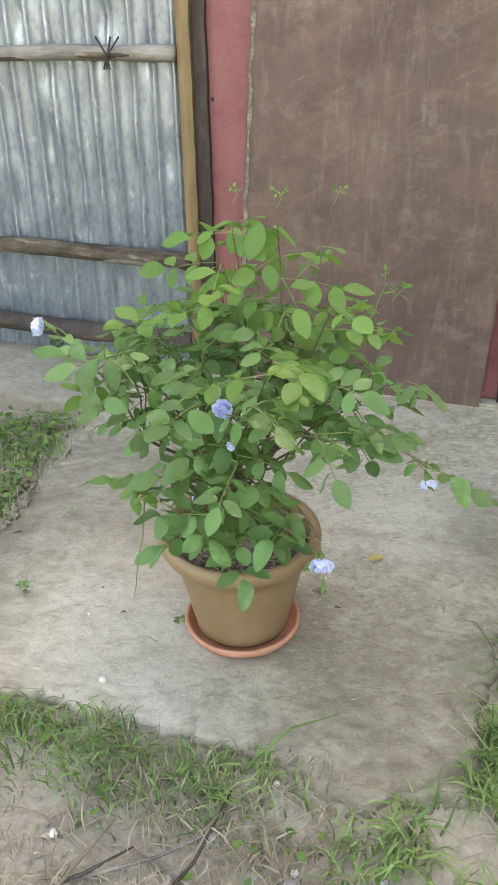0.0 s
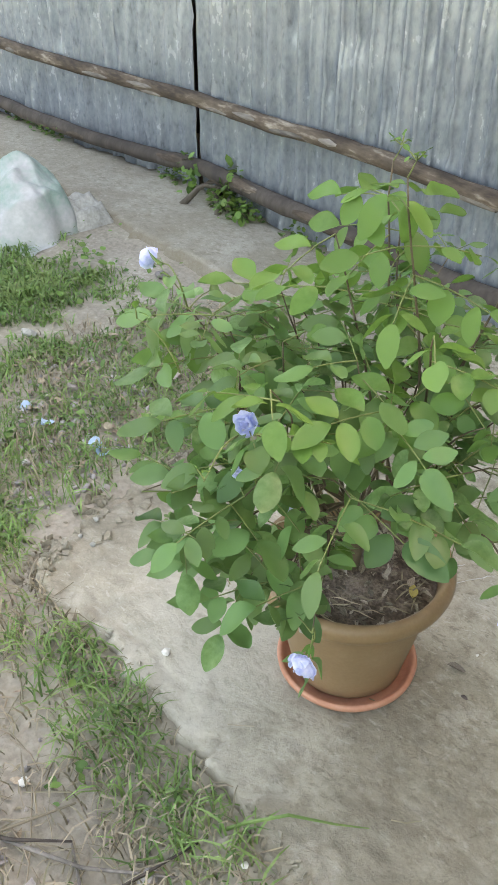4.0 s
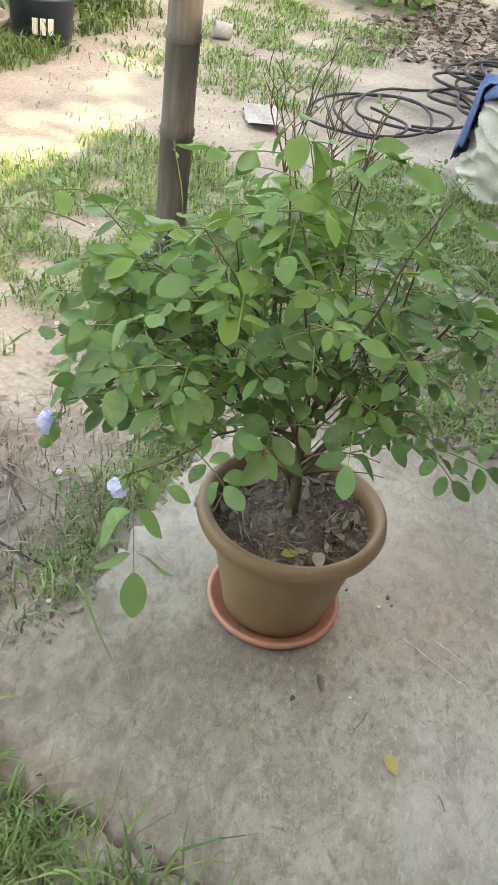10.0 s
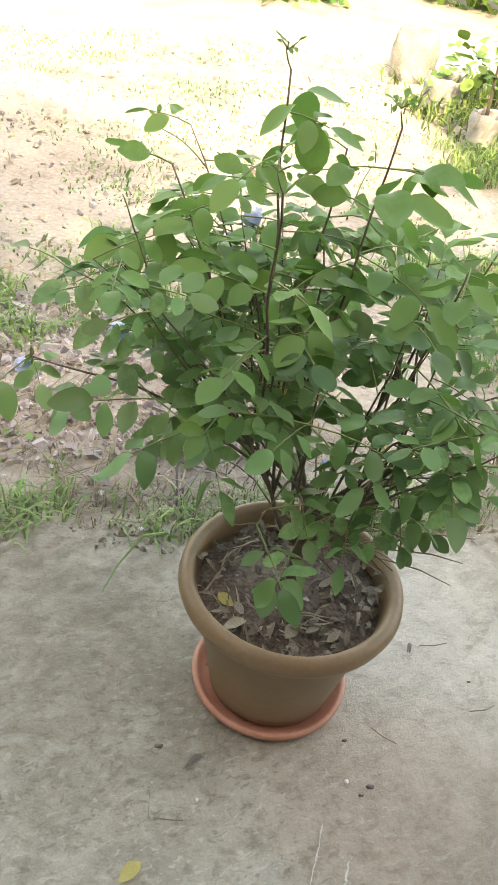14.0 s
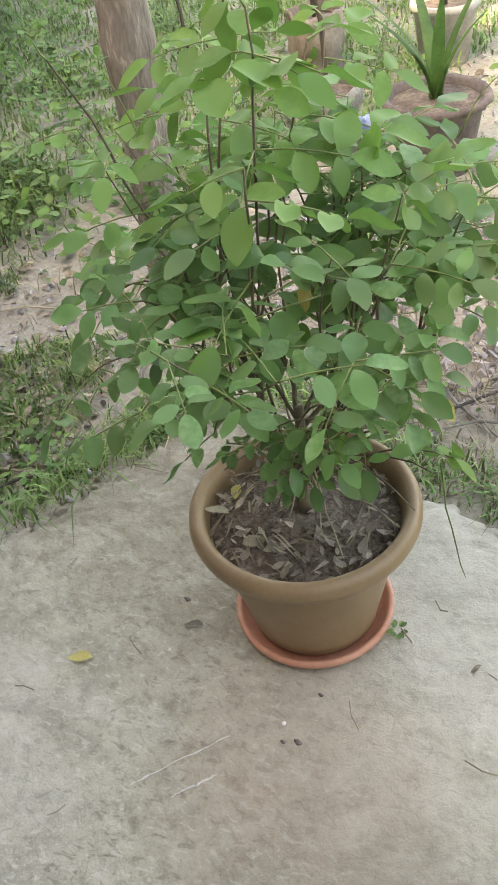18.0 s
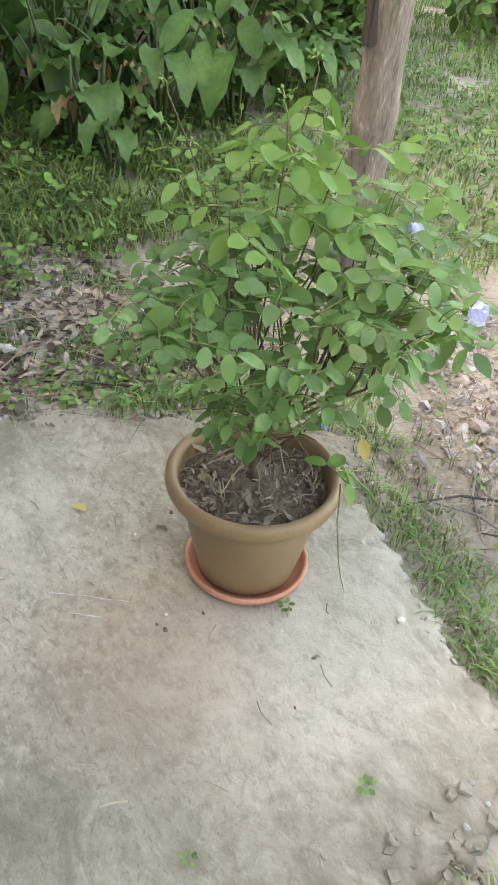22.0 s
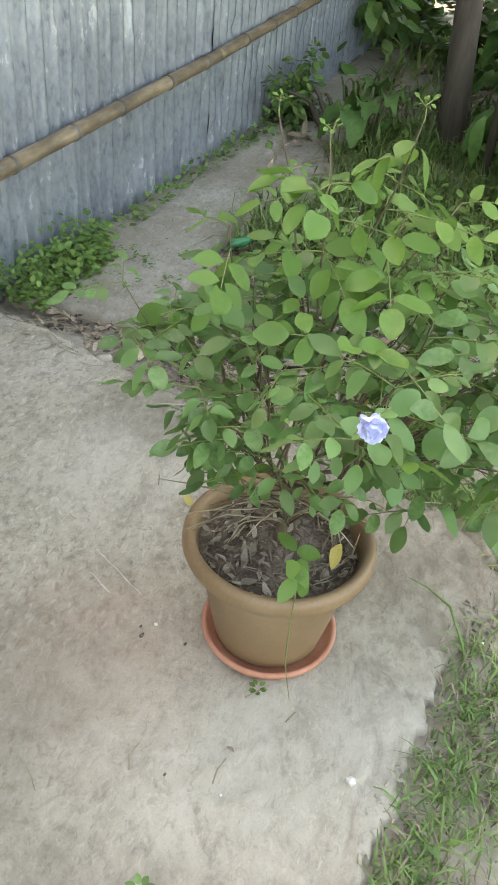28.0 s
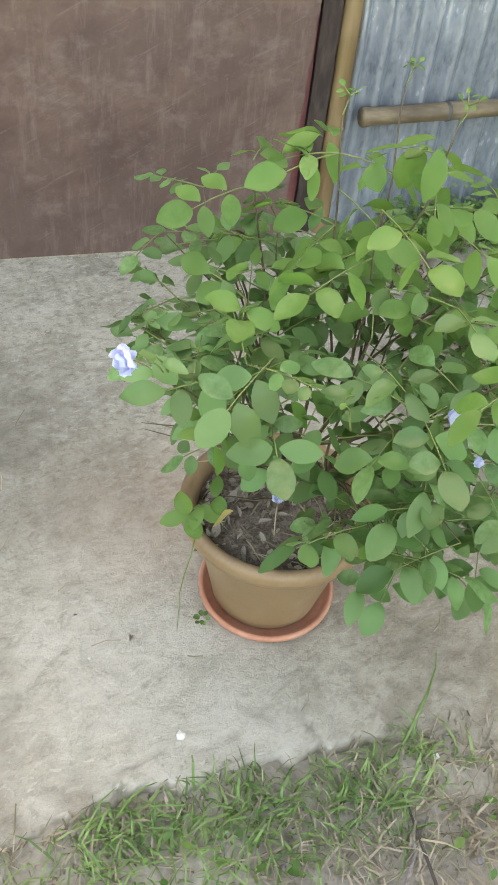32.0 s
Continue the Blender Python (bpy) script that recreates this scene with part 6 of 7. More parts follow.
# ---- sacks by the west yard ----
def crumple(bm, amp, scale):
    for v in bm.verts:
        p = v.co
        v.co += Vector((noise.noise(p * scale), noise.noise(p * scale + Vector((7, 0, 0))), noise.noise(p * scale + Vector((0, 7, 0))))) * amp


SX, SY = -2.98, -0.01
zs = ground_z(SX, SY)
prof = [(0.0, -0.01), (0.20, -0.01), (0.245, 0.04), (0.265, 0.12), (0.262, 0.22), (0.268, 0.32), (0.255, 0.42), (0.235, 0.50), (0.19, 0.555), (0.10, 0.585), (0.0, 0.59)]
dense = []
for (r0, z0), (r1, z1) in zip(prof, prof[1:]):
    dense += [(r0 + (r1 - r0) * i / 8, z0 + (z1 - z0) * i / 8) for i in range(8)]
dense.append(prof[-1])
bm = lathe([(r * 0.80, z * 0.83) for r, z in dense], 96)
for v in bm.verts:
    a = math.atan2(v.co.y, v.co.x)
    w = (0.034 * (max(0, 1 - 2.6 * abs(noise.noise(Vector((math.cos(a) * 1.5, math.sin(a) * 1.5, v.co.z * 13 + 0.5 * math.sin(2 * a)))))) ** 1.5 - 0.4) + 0.014 * noise.noise(Vector((math.cos(a) * 3, math.sin(a) * 3, v.co.z * 9)))) * (1 if v.co.z > 0.03 else 0)
    v.co += Vector((math.cos(a), math.sin(a), 0)) * w
crumple(bm, 0.02, 6)
sack = part("full_sack", bm, SACK, smooth=True)
sack.location = (SX, SY, zs)
tagged(sack, "full pale woven sack standing on the ground", "sack")
v, f = [], []
NA, NR = 96, 26
for i in range(NA + 1):
    a = math.radians(42) + math.radians(276) * i / NA - math.radians(16)
    hang = 0.42 + 0.16 * noise.noise(Vector((a * 1.7, 2, 0))) + 0.05 * noise.noise(Vector((a * 6, 5, 0))) - 0.14 * max(0, math.sin(a - 0.3))
    edge = min(1, min(i, NA - i) / 14)
    hang *= 0.75 + 0.25 * edge
    for j in range(NR + 1):
        s = (0.27 + hang) * j / NR
        fold = (0.030 * noise.noise(Vector((a * 5 + s, s * 1.5, 3))) + 0.016 * noise.noise(Vector((a * 13 + s * 2, s * 2, 7)))) * max(0, min(1, (s - 0.15) / 0.2))
        if s < 0.25:
            r, z = s, 0.612 - 0.35 * s * s
        else:
            r, z = 0.27 + 0.05 * (s - 0.25) / 0.45, 0.59 - (s - 0.25)
        v.append((math.cos(a) * (r + fold), math.sin(a) * (r + fold), z + 0.03 * noise.noise(Vector((math.cos(a) * r * 7, math.sin(a) * r * 7, 0)))))
for i in range(NA):
    for j in range(NR):
        k = i * (NR + 1) + j
        f.append((k, k + NR + 1, k + NR + 2, k + 1))
# a flap over the top at the open side
base = len(v)
for i in range(17):
    a = math.radians(-58) + math.radians(84) * i / 16
    for j in range(8):
        s = (0.25 + 0.05 * noise.noise(Vector((i * 0.35, 1, 0)))) * j / 7
        v.append((math.cos(a) * s, math.sin(a) * s, 0.618 - 0.4 * s * s - 0.9 * max(0, s - 0.2) + 0.03 * noise.noise(Vector((math.cos(a) * s * 7, math.sin(a) * s * 7, 0)))))
for i in range(16):
    for j in range(7):
        k = base + i * 8 + j
        f.append((k, k + 8, k + 9, k + 1))
h = Heap()
h.add(v, f, Matrix.Translation((SX, SY, zs)) @ Matrix.Diagonal((0.82, 0.82, 0.83, 1)))
cl = h.ob("blue_cloth", BLUECLOTH)
tagged(cl, "blue cloth draped over the full sack", "cloth")
md = cl.modifiers.new("thick", "SOLIDIFY")
md.thickness = 0.006

bm = bmesh.new()
bmesh.ops.create_grid(bm, x_segments=110, y_segments=96, size=1)
for vv in bm.verts:
    x, y = vv.co.x, vv.co.y
    d = max(0, 1 - (abs(x) ** 2.4 + abs(y) ** 2.4))
    crease = 0.0
    for ax, ay, ph, am in ((2.3, 0.9, 0.3, 0.030), (-1.2, 2.2, 1.7, 0.028), (3.4, -2.5, 0.9, 0.018), (5.5, 3.1, 0.4, 0.014), (-4.6, 6.0, 1.1, 0.010)):
        crease += am * math.sin(ax * x + ay * y + ph + 2.2 * noise.noise(Vector((x * 1.2, y * 1.2, ph))))
    sharp = 0.0
    for ax, ay, ph, am in ((2.6, 1.5, 0.8, 0.050), (-2.0, 3.4, 0.2, 0.036), (5.2, -2.8, 1.9, 0.022), (4.0, 6.5, 0.6, 0.014)):
        sharp += am * (1 - abs(math.sin(ax * x + ay * y + ph + 1.6 * noise.noise(Vector((x * 1.3, y * 1.3, 9 + ph)))))) ** 1.5
    lump = 0.175 + 0.05 * noise.noise(Vector((x * 1.1 + 3, y * 1.1, 5)))
    side = min(1.0, 2.4 * d) ** 0.5
    vv.co = Vector((x * 0.30 * (1 + 0.16 * noise.noise(Vector((y * 2, 1, 0)))), y * 0.245 * (1 + 0.16 * noise.noise(Vector((x * 2, 4, 0)))), side * (0.62 + 0.5 * d) * (lump + crease + 0.6 * sharp) + 0.010 * side * noise.noise(Vector((x * 7, y * 7, 1))) + 0.004))
heap = part("plastic_sheet", bm, PLASTIC, smooth=True)
heap.location, heap.rotation_euler = (-2.74, 0.49, ground_z(-2.74, 0.49) - 0.005), (0, 0, 0.5)
tagged(heap, "crumpled white and green plastic sheet lying in a heap", "plastic sheet")
bm = bmesh.new()
bmesh.ops.create_grid(bm, x_segments=14, y_segments=14, size=1)
for vv in bm.verts:
    x, y = vv.co.x, vv.co.y
    vv.co = Vector((x * 0.12, y * 0.11, 0.13 * max(0, 1 - x ** 4) * max(0, 1 - y ** 4) * (0.8 + 0.4 * noise.noise(Vector((x * 3, y * 3, 0))))))
tagged(part("white_bag", bm, PALEPOT, smooth=True), "small crumpled white bag beside the plastic sheet", "bag").location = (-2.60, 0.77, ground_z(-2.60, 0.77) - 0.003)

bag = empty("paper_sack", (-3.26, 0.42, ground_z(-3.26, 0.42)))
tagged(bag, "brown paper sack with dark print leaning on the ground", "sack")
bm = bmesh.new()
box(bm, (-0.08, -0.27, 0.0), (0.08, 0.27, 0.40), 0.06)
bmesh.ops.subdivide_edges(bm, edges=bm.edges[:], cuts=3, use_grid_fill=True)
crumple(bm, 0.05, 4)
part("body", bm, PAPERBAG, bag, smooth=True)
for z, y0, y1, bar in ((0.29, -0.04, 0.13, 0.035), (0.225, 0.02, 0.13, 0.022)):
    bm = bmesh.new()
    box(bm, (0.098, y0, z + bar), (0.104, y1, z + bar + 0.012), 0.002)
    part("print_bar", bm, INK, bag, "dark printed bar")
    for k in range(4):
        bm = bmesh.new()
        y = y0 + (y1 - y0) * (k + 0.3) / 4
        box(bm, (0.098, y, z), (0.104, y + 0.016, z + bar + 0.002), 0.002)
        part("print_bar", bm, INK, bag, "dark printed bar")
bag.rotation_euler = (0, -0.5, -0.25)

# hose coils
P = []
for k in range(105):
    a = k * 0.21
    P.append(Vector((-4.0 + 0.0055 * k + 0.38 * math.cos(a) * (1 + 0.25 * math.sin(k * 0.11)), -0.62 - 0.003 * k + 0.30 * math.sin(a), ground_z(-4, -0.6) + 0.02 + 0.02 * abs(math.sin(k * 0.37)))))
bm = bmesh.new()
tube(bm, P, 0.0085, 7)
tagged(part("hose", bm, RUBBER, smooth=True), "loosely coiled black rubber hose on the ground", "hose")
P = [Vector((-4.55 - (0.30 + 0.14 * math.sin(k * 0.043)) * math.cos(k * 0.23) + 0.2 * math.sin(k * 0.031), -0.30 + (0.32 + 0.12 * math.cos(k * 0.057)) * math.sin(k * 0.23 + 0.5 * math.sin(k * 0.07)), -0.03 + 0.03 * abs(math.sin(k * 0.13)) + 0.0006 * k)) for k in range(190)]
bm = bmesh.new()
tube(bm, P, 0.010, 6)
tagged(part("hose", bm, RUBBER, smooth=True), "heap of coiled black rubber hose", "hose")
bm = bmesh.new()
bmesh.ops.create_grid(bm, x_segments=10, y_segments=6, size=1)
for vv in bm.verts:
    vv.co = Vector((vv.co.x * 0.16, vv.co.y * 0.09, 0.012 + 0.035 * abs(vv.co.x) + 0.012 * noise.noise(vv.co * 3)))
o = part("paper", bm, PALEPOT, smooth=True)
o.location, o.rotation_euler = (-3.12, -1.30, ground_z(-3.12, -1.3)), (0, 0, 0.5)
tagged(o, "bent white sheet of card on the ground", "paper")
bm = lathe([(0.0, 0.0), (0.05, 0.0), (0.055, 0.12), (0.05, 0.12), (0.045, 0.01)], 24)
o = part("tin_can", bm, PALEPOT, smooth=True)
o.location, o.rotation_euler = (-4.6, -2.15, ground_z(-4.6, -2.15) + 0.05), (1.45, 0, 0.6)
tagged(o, "pale tin can lying on its side", "can")


def bare_shrub(at, hgt, n, seed, label, spreadf=0.35):
    t = empty("bare_shrub", (at[0], at[1], ground_z(*at)))
    tagged(t, label, "shrub")
    q = random.Random(seed)
    for k in range(n):
        a, e = q.uniform(0, 6.28), q.uniform(0.3, 1.0)
        tip = Vector((math.cos(a) * spreadf * hgt * e, math.sin(a) * spreadf * hgt * e, hgt * q.uniform(0.6, 1.0)))
        c = limb((0, 0, 0.0), tip, 0.0, 8, 0.03)
        bm = bmesh.new()
        tube(bm, c, [0.0042 - 0.0004 * i for i in range(8)], 6)
        for i in range(3, 7):
            tube(bm, limb(c[i], c[i] + Vector((q.uniform(-0.1, 0.1), q.uniform(-0.1, 0.1), q.uniform(0.06, 0.16))), 0, 4, 0.01), [0.003, 0.0025, 0.002, 0.001], 4)
        part("twig", bm, STEM, t, smooth=True)
    return t


bare_shrub((-1.70, -0.46), 0.62, 6, 1, "leafless thin shrub in a broken clay ring").location.z = 0.02
bare_shrub((-2.5, -0.93), 0.70, 5, 2, "leafless thin shrub in the yard")
bare_shrub((-2.2, -0.72), 0.55, 4, 3, "leafless thin shrub in the yard")
for k in range(6):
    bm = bmesh.new()
    y = 0.92 + 0.09 * (k % 3)
    rr = 0.05 - 0.004 * k
    tube(bm, [(-7.3, y + 0.55, 0.0 + 0.09 * (k // 3)), (-6.3, y + 0.22, 0.01 + 0.09 * (k // 3)), (-5.4 - 0.1 * k, y, 0.0 + 0.085 * (k // 3))], [rr, rr, rr * 0.8], 10)
    tagged(part("log", bm, BARK, smooth=True), "greyed pole lying in a stack", "log", "stack of poles")
shed = empty("shed", (-7.5, 1.75, -0.06))
tagged(shed, "shed with a dark open doorway", "shed")
bm = bmesh.new()
box(bm, (-1.2, -0.9, 0), (0, -0.32, 2.4), 0.01)
box(bm, (-1.2, 0.7, 0), (0, 2.6, 2.4), 0.01)
box(bm, (-1.2, -0.32, 1.9), (0, 0.7, 2.4), 0.01)
part("wall", bm, DARKWOOD, shed)
# near-black back sheet: the dark inside the doorway is put into its colour
bm = bmesh.new()
box(bm, (-1.25, -0.9, 0.0), (-1.2, 2.6, 2.4))
part("back", bm, RUBBER, shed)


# ---- pots in the south yard ----
def planter(name, at, prof, m, label, cat, soil_r, soil_z, squash=0.0):
    t = empty(name, (at[0], at[1], ground_z(*at) - 0.006))
    tagged(t, label, cat, "planters in the yard")
    if squash:
        fine = []
        for (r0, z0), (r1, z1) in zip(prof, prof[1:]):
            fine += [(r0 + (r1 - r0) * i / 6, z0 + (z1 - z0) * i / 6) for i in range(6)]
        bm = lathe(fine + [prof[-1]], 56)
        for v in bm.verts:
            a = math.atan2(v.co.y, v.co.x)
            c = Vector((math.cos(a) * 2.2 + at[0] * 9, math.sin(a) * 2.2, v.co.z * 9))
            v.co += Vector((math.cos(a), math.sin(a), 0)) * 0.5 * squash * (max(0, 1 - 3 * abs(noise.noise(c))) ** 1.5 - 0.35) * min(1, v.co.z / 0.05)
            if v.co.z > soil_z:
                v.co.z += squash * 0.9 * noise.noise(Vector((math.cos(a) * 1.6, math.sin(a) * 1.6, at[1] * 5)))
        crumple(bm, squash * 0.7, 9)
    else:
        bm = lathe(prof, 32)
    part("body", bm, m, t, smooth=True)
    part("soil", lathe([(0.0, soil_z + 0.01), (soil_r * 0.6, soil_z + 0.006), (soil_r, soil_z)], 24), SOIL, t, smooth=True)
    return t


def sapling(at, hgt, n, seed, kinds, size, m, label):
    t = empty("sapling", at)
    tagged(t, label, "plant")
    c = limb((0, 0, 0), (0.04, 0.02, hgt), 0, 10, 0.02)
    bm = bmesh.new()
    tube(bm, c, [0.010 - 0.0007 * i for i in range(10)], 7)
    part("stem", bm, BARK, t, smooth=True)
    q = random.Random(seed)
    h = Heap()
    for k in range(n):
        i = q.randint(3, 9)
        a = q.uniform(0, 6.28)
        v, f = q.choice(kinds)
        h.add(v, f, frame_m(c[i], (math.cos(a), math.sin(a), q.uniform(-0.3, 0.6)), (0, 0, 1), size * q.uniform(0.7, 1.2)))
    h.ob("foliage", m, t)
    return t


planter("clay_ring", (-1.70, -0.46), [(0.0, 0.0), (0.070, 0.0), (0.078, 0.03), (0.076, 0.07), (0.078, 0.098), (0.068, 0.104), (0.060, 0.09), (0.058, 0.05)], CLAY, "broken clay ring pot half sunk in the grass", "pot", 0.060, 0.065, 0.03)
clay = planter("clay_pot", (0.90, -1.72), [(0.0, 0.0), (0.115, 0.0), (0.122, 0.02), (0.148, 0.20), (0.150, 0.225), (0.176, 0.235), (0.180, 0.25), (0.170, 0.262), (0.152, 0.255), (0.145, 0.23)], CLAY, "dark old clay pot with a wavy rim", "pot", 0.147, 0.235)
for v in clay.children[0].data.vertices:
    a = math.atan2(v.co.y, v.co.x)
    if math.hypot(v.co.x, v.co.y) > 0.16:
        v.co.x *= 1 + 0.03 * math.cos(a * 18)
        v.co.y *= 1 + 0.03 * math.cos(a * 18)


def strap_plant(at, n, L, seed, label):
    t = empty("strap_leaf_plant", at)
    tagged(t, label, "plant")
    q = random.Random(seed)
    for k in range(n):
        a, e = 6.28 * k / n + q.uniform(-0.4, 0.4), q.uniform(0.15, 0.5)
        u, s = Vector((math.cos(a), math.sin(a), 0)), Vector((-math.sin(a), math.cos(a), 0))
        v, f = [], []
        l = L * q.uniform(0.7, 1.1)
        for i in range(9):
            x = i / 8
            w = 0.020 * (1 - x ** 3) + 0.002
            p = u * (l * e * x * (0.4 + x)) + Vector((0, 0, l * x * (1 - 0.35 * e * x)))
            v += [p - s * w + u * 0.006, p, p + s * w + u * 0.006]
        for i in range(8):
            for j in (0, 1):
                b = i * 3 + j
                f.append((b, b + 1, b + 4, b + 3))
        h = Heap()
        h.add(v, f)
        h.ob("blade", BROAD, t)
    return t


strap_plant((0.90, -1.72, ground_z(0.9, -1.72) + 0.235), 6, 0.42, 2, "green strap-leaved lily in the clay pot")
planter("sack_planter", (1.30, -1.66), [(0.0, 0.0), (0.095, 0.0), (0.11, 0.04), (0.108, 0.12), (0.112, 0.20), (0.106, 0.225), (0.098, 0.215), (0.096, 0.18)], DIRTYSACK, "dirty white plastic sack used as a planter", "planter", 0.10, 0.195, 0.025)
sapling((1.30, -1.66, 0.14), 0.75, 14, 5, LEAVES, 0.06, WEED, "thin sapling in a white sack")
planter("bag_planter", (1.80, -2.20), [(0.0, 0.0), (0.10, 0.0), (0.112, 0.05), (0.112, 0.2), (0.118, 0.28), (0.11, 0.285), (0.102, 0.24)], BROWNBAG, "brown bag used as a planter", "planter", 0.105, 0.24, 0.025)
sapling((1.80, -2.20, 0.18), 0.9, 16, 6, LEAVES, 0.07, WEED, "thin sapling in a brown bag")
planter("grey_pot", (1.45, -2.62), [(0.0, 0.0), (0.10, 0.0), (0.13, 0.22), (0.145, 0.225), (0.145, 0.25), (0.125, 0.25), (0.12, 0.22)], PALEPOT, "round grey cement pot in the yard", "pot", 0.122, 0.22)
sapling((1.45, -2.62, 0.16), 0.6, 60, 7, LEAVES, 0.08, SHRUB, "leafy bush in a grey pot")
sapling((2.6, -2.2, ground_z(2.6, -2.2)), 0.9, 10, 8, LEAVES, 0.07, WEED, "thin sapling growing in the grass")
planter("bucket", (-1.67, -2.76), [(0.0, 0.0), (0.075, 0.0), (0.092, 0.20), (0.098, 0.205), (0.098, 0.22), (0.088, 0.22), (0.085, 0.19)], BUCKET, "dirty yellow plastic bucket used as a planter", "planter", 0.086, 0.19)
sapling((-1.67, -2.76, 0.12), 0.7, 90, 9, NARROW, 0.09, YOUNG, "yellow-green shrub in a bucket")
planter("sack_planter", (-2.02, -2.88), [(0.0, 0.0), (0.13, 0.0), (0.15, 0.06), (0.148, 0.2), (0.14, 0.28), (0.128, 0.27), (0.125, 0.24)], DIRTYSACK, "dirty white plastic sack used as a planter", "planter", 0.128, 0.245, 0.02)
sapling((-2.02, -2.88, 0.18), 0.7, 70, 10, LEAVES, 0.05, YOUNG, "shrub with fresh leaves in a white sack")
sq = empty("square_planter", (-2.36, -2.70, ground_z(-2.36, -2.7) - 0.006))
tagged(sq, "white square cement planter", "planter", "planters in the yard")
bm = bmesh.new()
bmesh.ops.create_cone(bm, cap_ends=True, segments=4, radius1=0.115, radius2=0.152, depth=0.19, matrix=Matrix.Translation((0, 0, 0.095)) @ Matrix.Rotation(0.785, 4, "Z"))
part("body", bm, PALEPOT, sq)
bm = bmesh.new()
box(bm, (-0.128, -0.128, 0.19), (0.128, 0.128, 0.222), 0.008)
part("rim", bm, PALEPOT, sq)
bm = bmesh.new()
box(bm, (-0.10, -0.10, 0.215), (0.10, 0.10, 0.226), 0.003)
part("soil", bm, SOIL, sq)
bowl = planter("clay_bowl", (-2.78, -2.86), [(0.0, 0.0), (0.10, 0.0), (0.095, 0.09), (0.088, 0.16), (0.14, 0.21), (0.19, 0.26), (0.205, 0.28), (0.195, 0.293), (0.175, 0.28), (0.158, 0.255)], REDCLAY, "wide clay bowl on a foot", "pot", 0.165, 0.262)
bare_shrub((-2.78, -2.86), 0.75, 8, 4, "bare crooked shrub in the clay bowl", 0.5).location.z = 0.20
tub = planter("tub", (-3.5, -2.9), [(0.0, 0.0), (0.17, 0.0), (0.19, 0.25), (0.205, 0.255), (0.205, 0.275), (0.185, 0.275), (0.18, 0.24)], BLUETUB, "dark blue plastic tub with pale print", "tub", 0.18, 0.24)
for k in range(3):
    bm = bmesh.new()
    a = math.radians(22 + 13 * k)
    box(bm, (-0.002, -0.016, 0.08), (0.004, 0.016, 0.17), 0.001)
    o = part("print_bar", bm, WHITE, tub, "pale printed bar")
    o.location, o.rotation_euler = (0.186 * math.cos(a), 0.186 * math.sin(a), 0), (0, 0.075, a)
sapling((-3.5, -2.9, 0.14), 0.6, 80, 11, LEAVES, 0.07, SHRUB, "leafy bush in a dark tub")
# grow bags further back
for x, y, r, hgt, m, label in ((-1.57, -3.19, 0.075, 0.18, GREYBAG, "small slumped grey grow bag in the grass"), (-1.87, -3.20, 0.10, 0.21, GREYBAG, "grey grow bag holding a strap-leaved plant"), (-2.16, -3.22, 0.10, 0.34, DIRTYSACK, "tall pale grow bag with a folded mouth"),
                              (-1.55, -3.80, 0.10, 0.18, GREYBAG, "small slumped grey grow bag in the grass"), (-1.55, -4.38, 0.13, 0.30, DIRTYSACK, "tall pale grow bag with a folded mouth"), (-2.78, -3.24, 0.13, 0.26, BROWNBAG, "brown bag used as a planter")):
    planter("grow_bag", (x, y), [(0.0, 0.0), (r * 0.88, 0.0), (r, 0.03), (r * 1.02, hgt * 0.5), (r * 0.98, hgt * 0.85), (r * 0.9, hgt), (r * 0.84, hgt * 0.97), (r * 0.82, hgt * 0.8)], m, label, "planter", r * 0.84, hgt * 0.82, 0.022)
strap_plant((-1.87, -3.20, 0.13), 18, 0.55, 5, "grassy strap-leaved plant in a grey grow bag")
sapling((-1.57, -3.19, 0.10), 0.45, 22, 15, LEAVES, 0.05, WEED, "thin sapling in a small grey bag")
sapling((-2.78, -3.24, 0.16), 0.6, 20, 16, LEAVES, 0.05, WEED, "thin sapling in a brown bag")


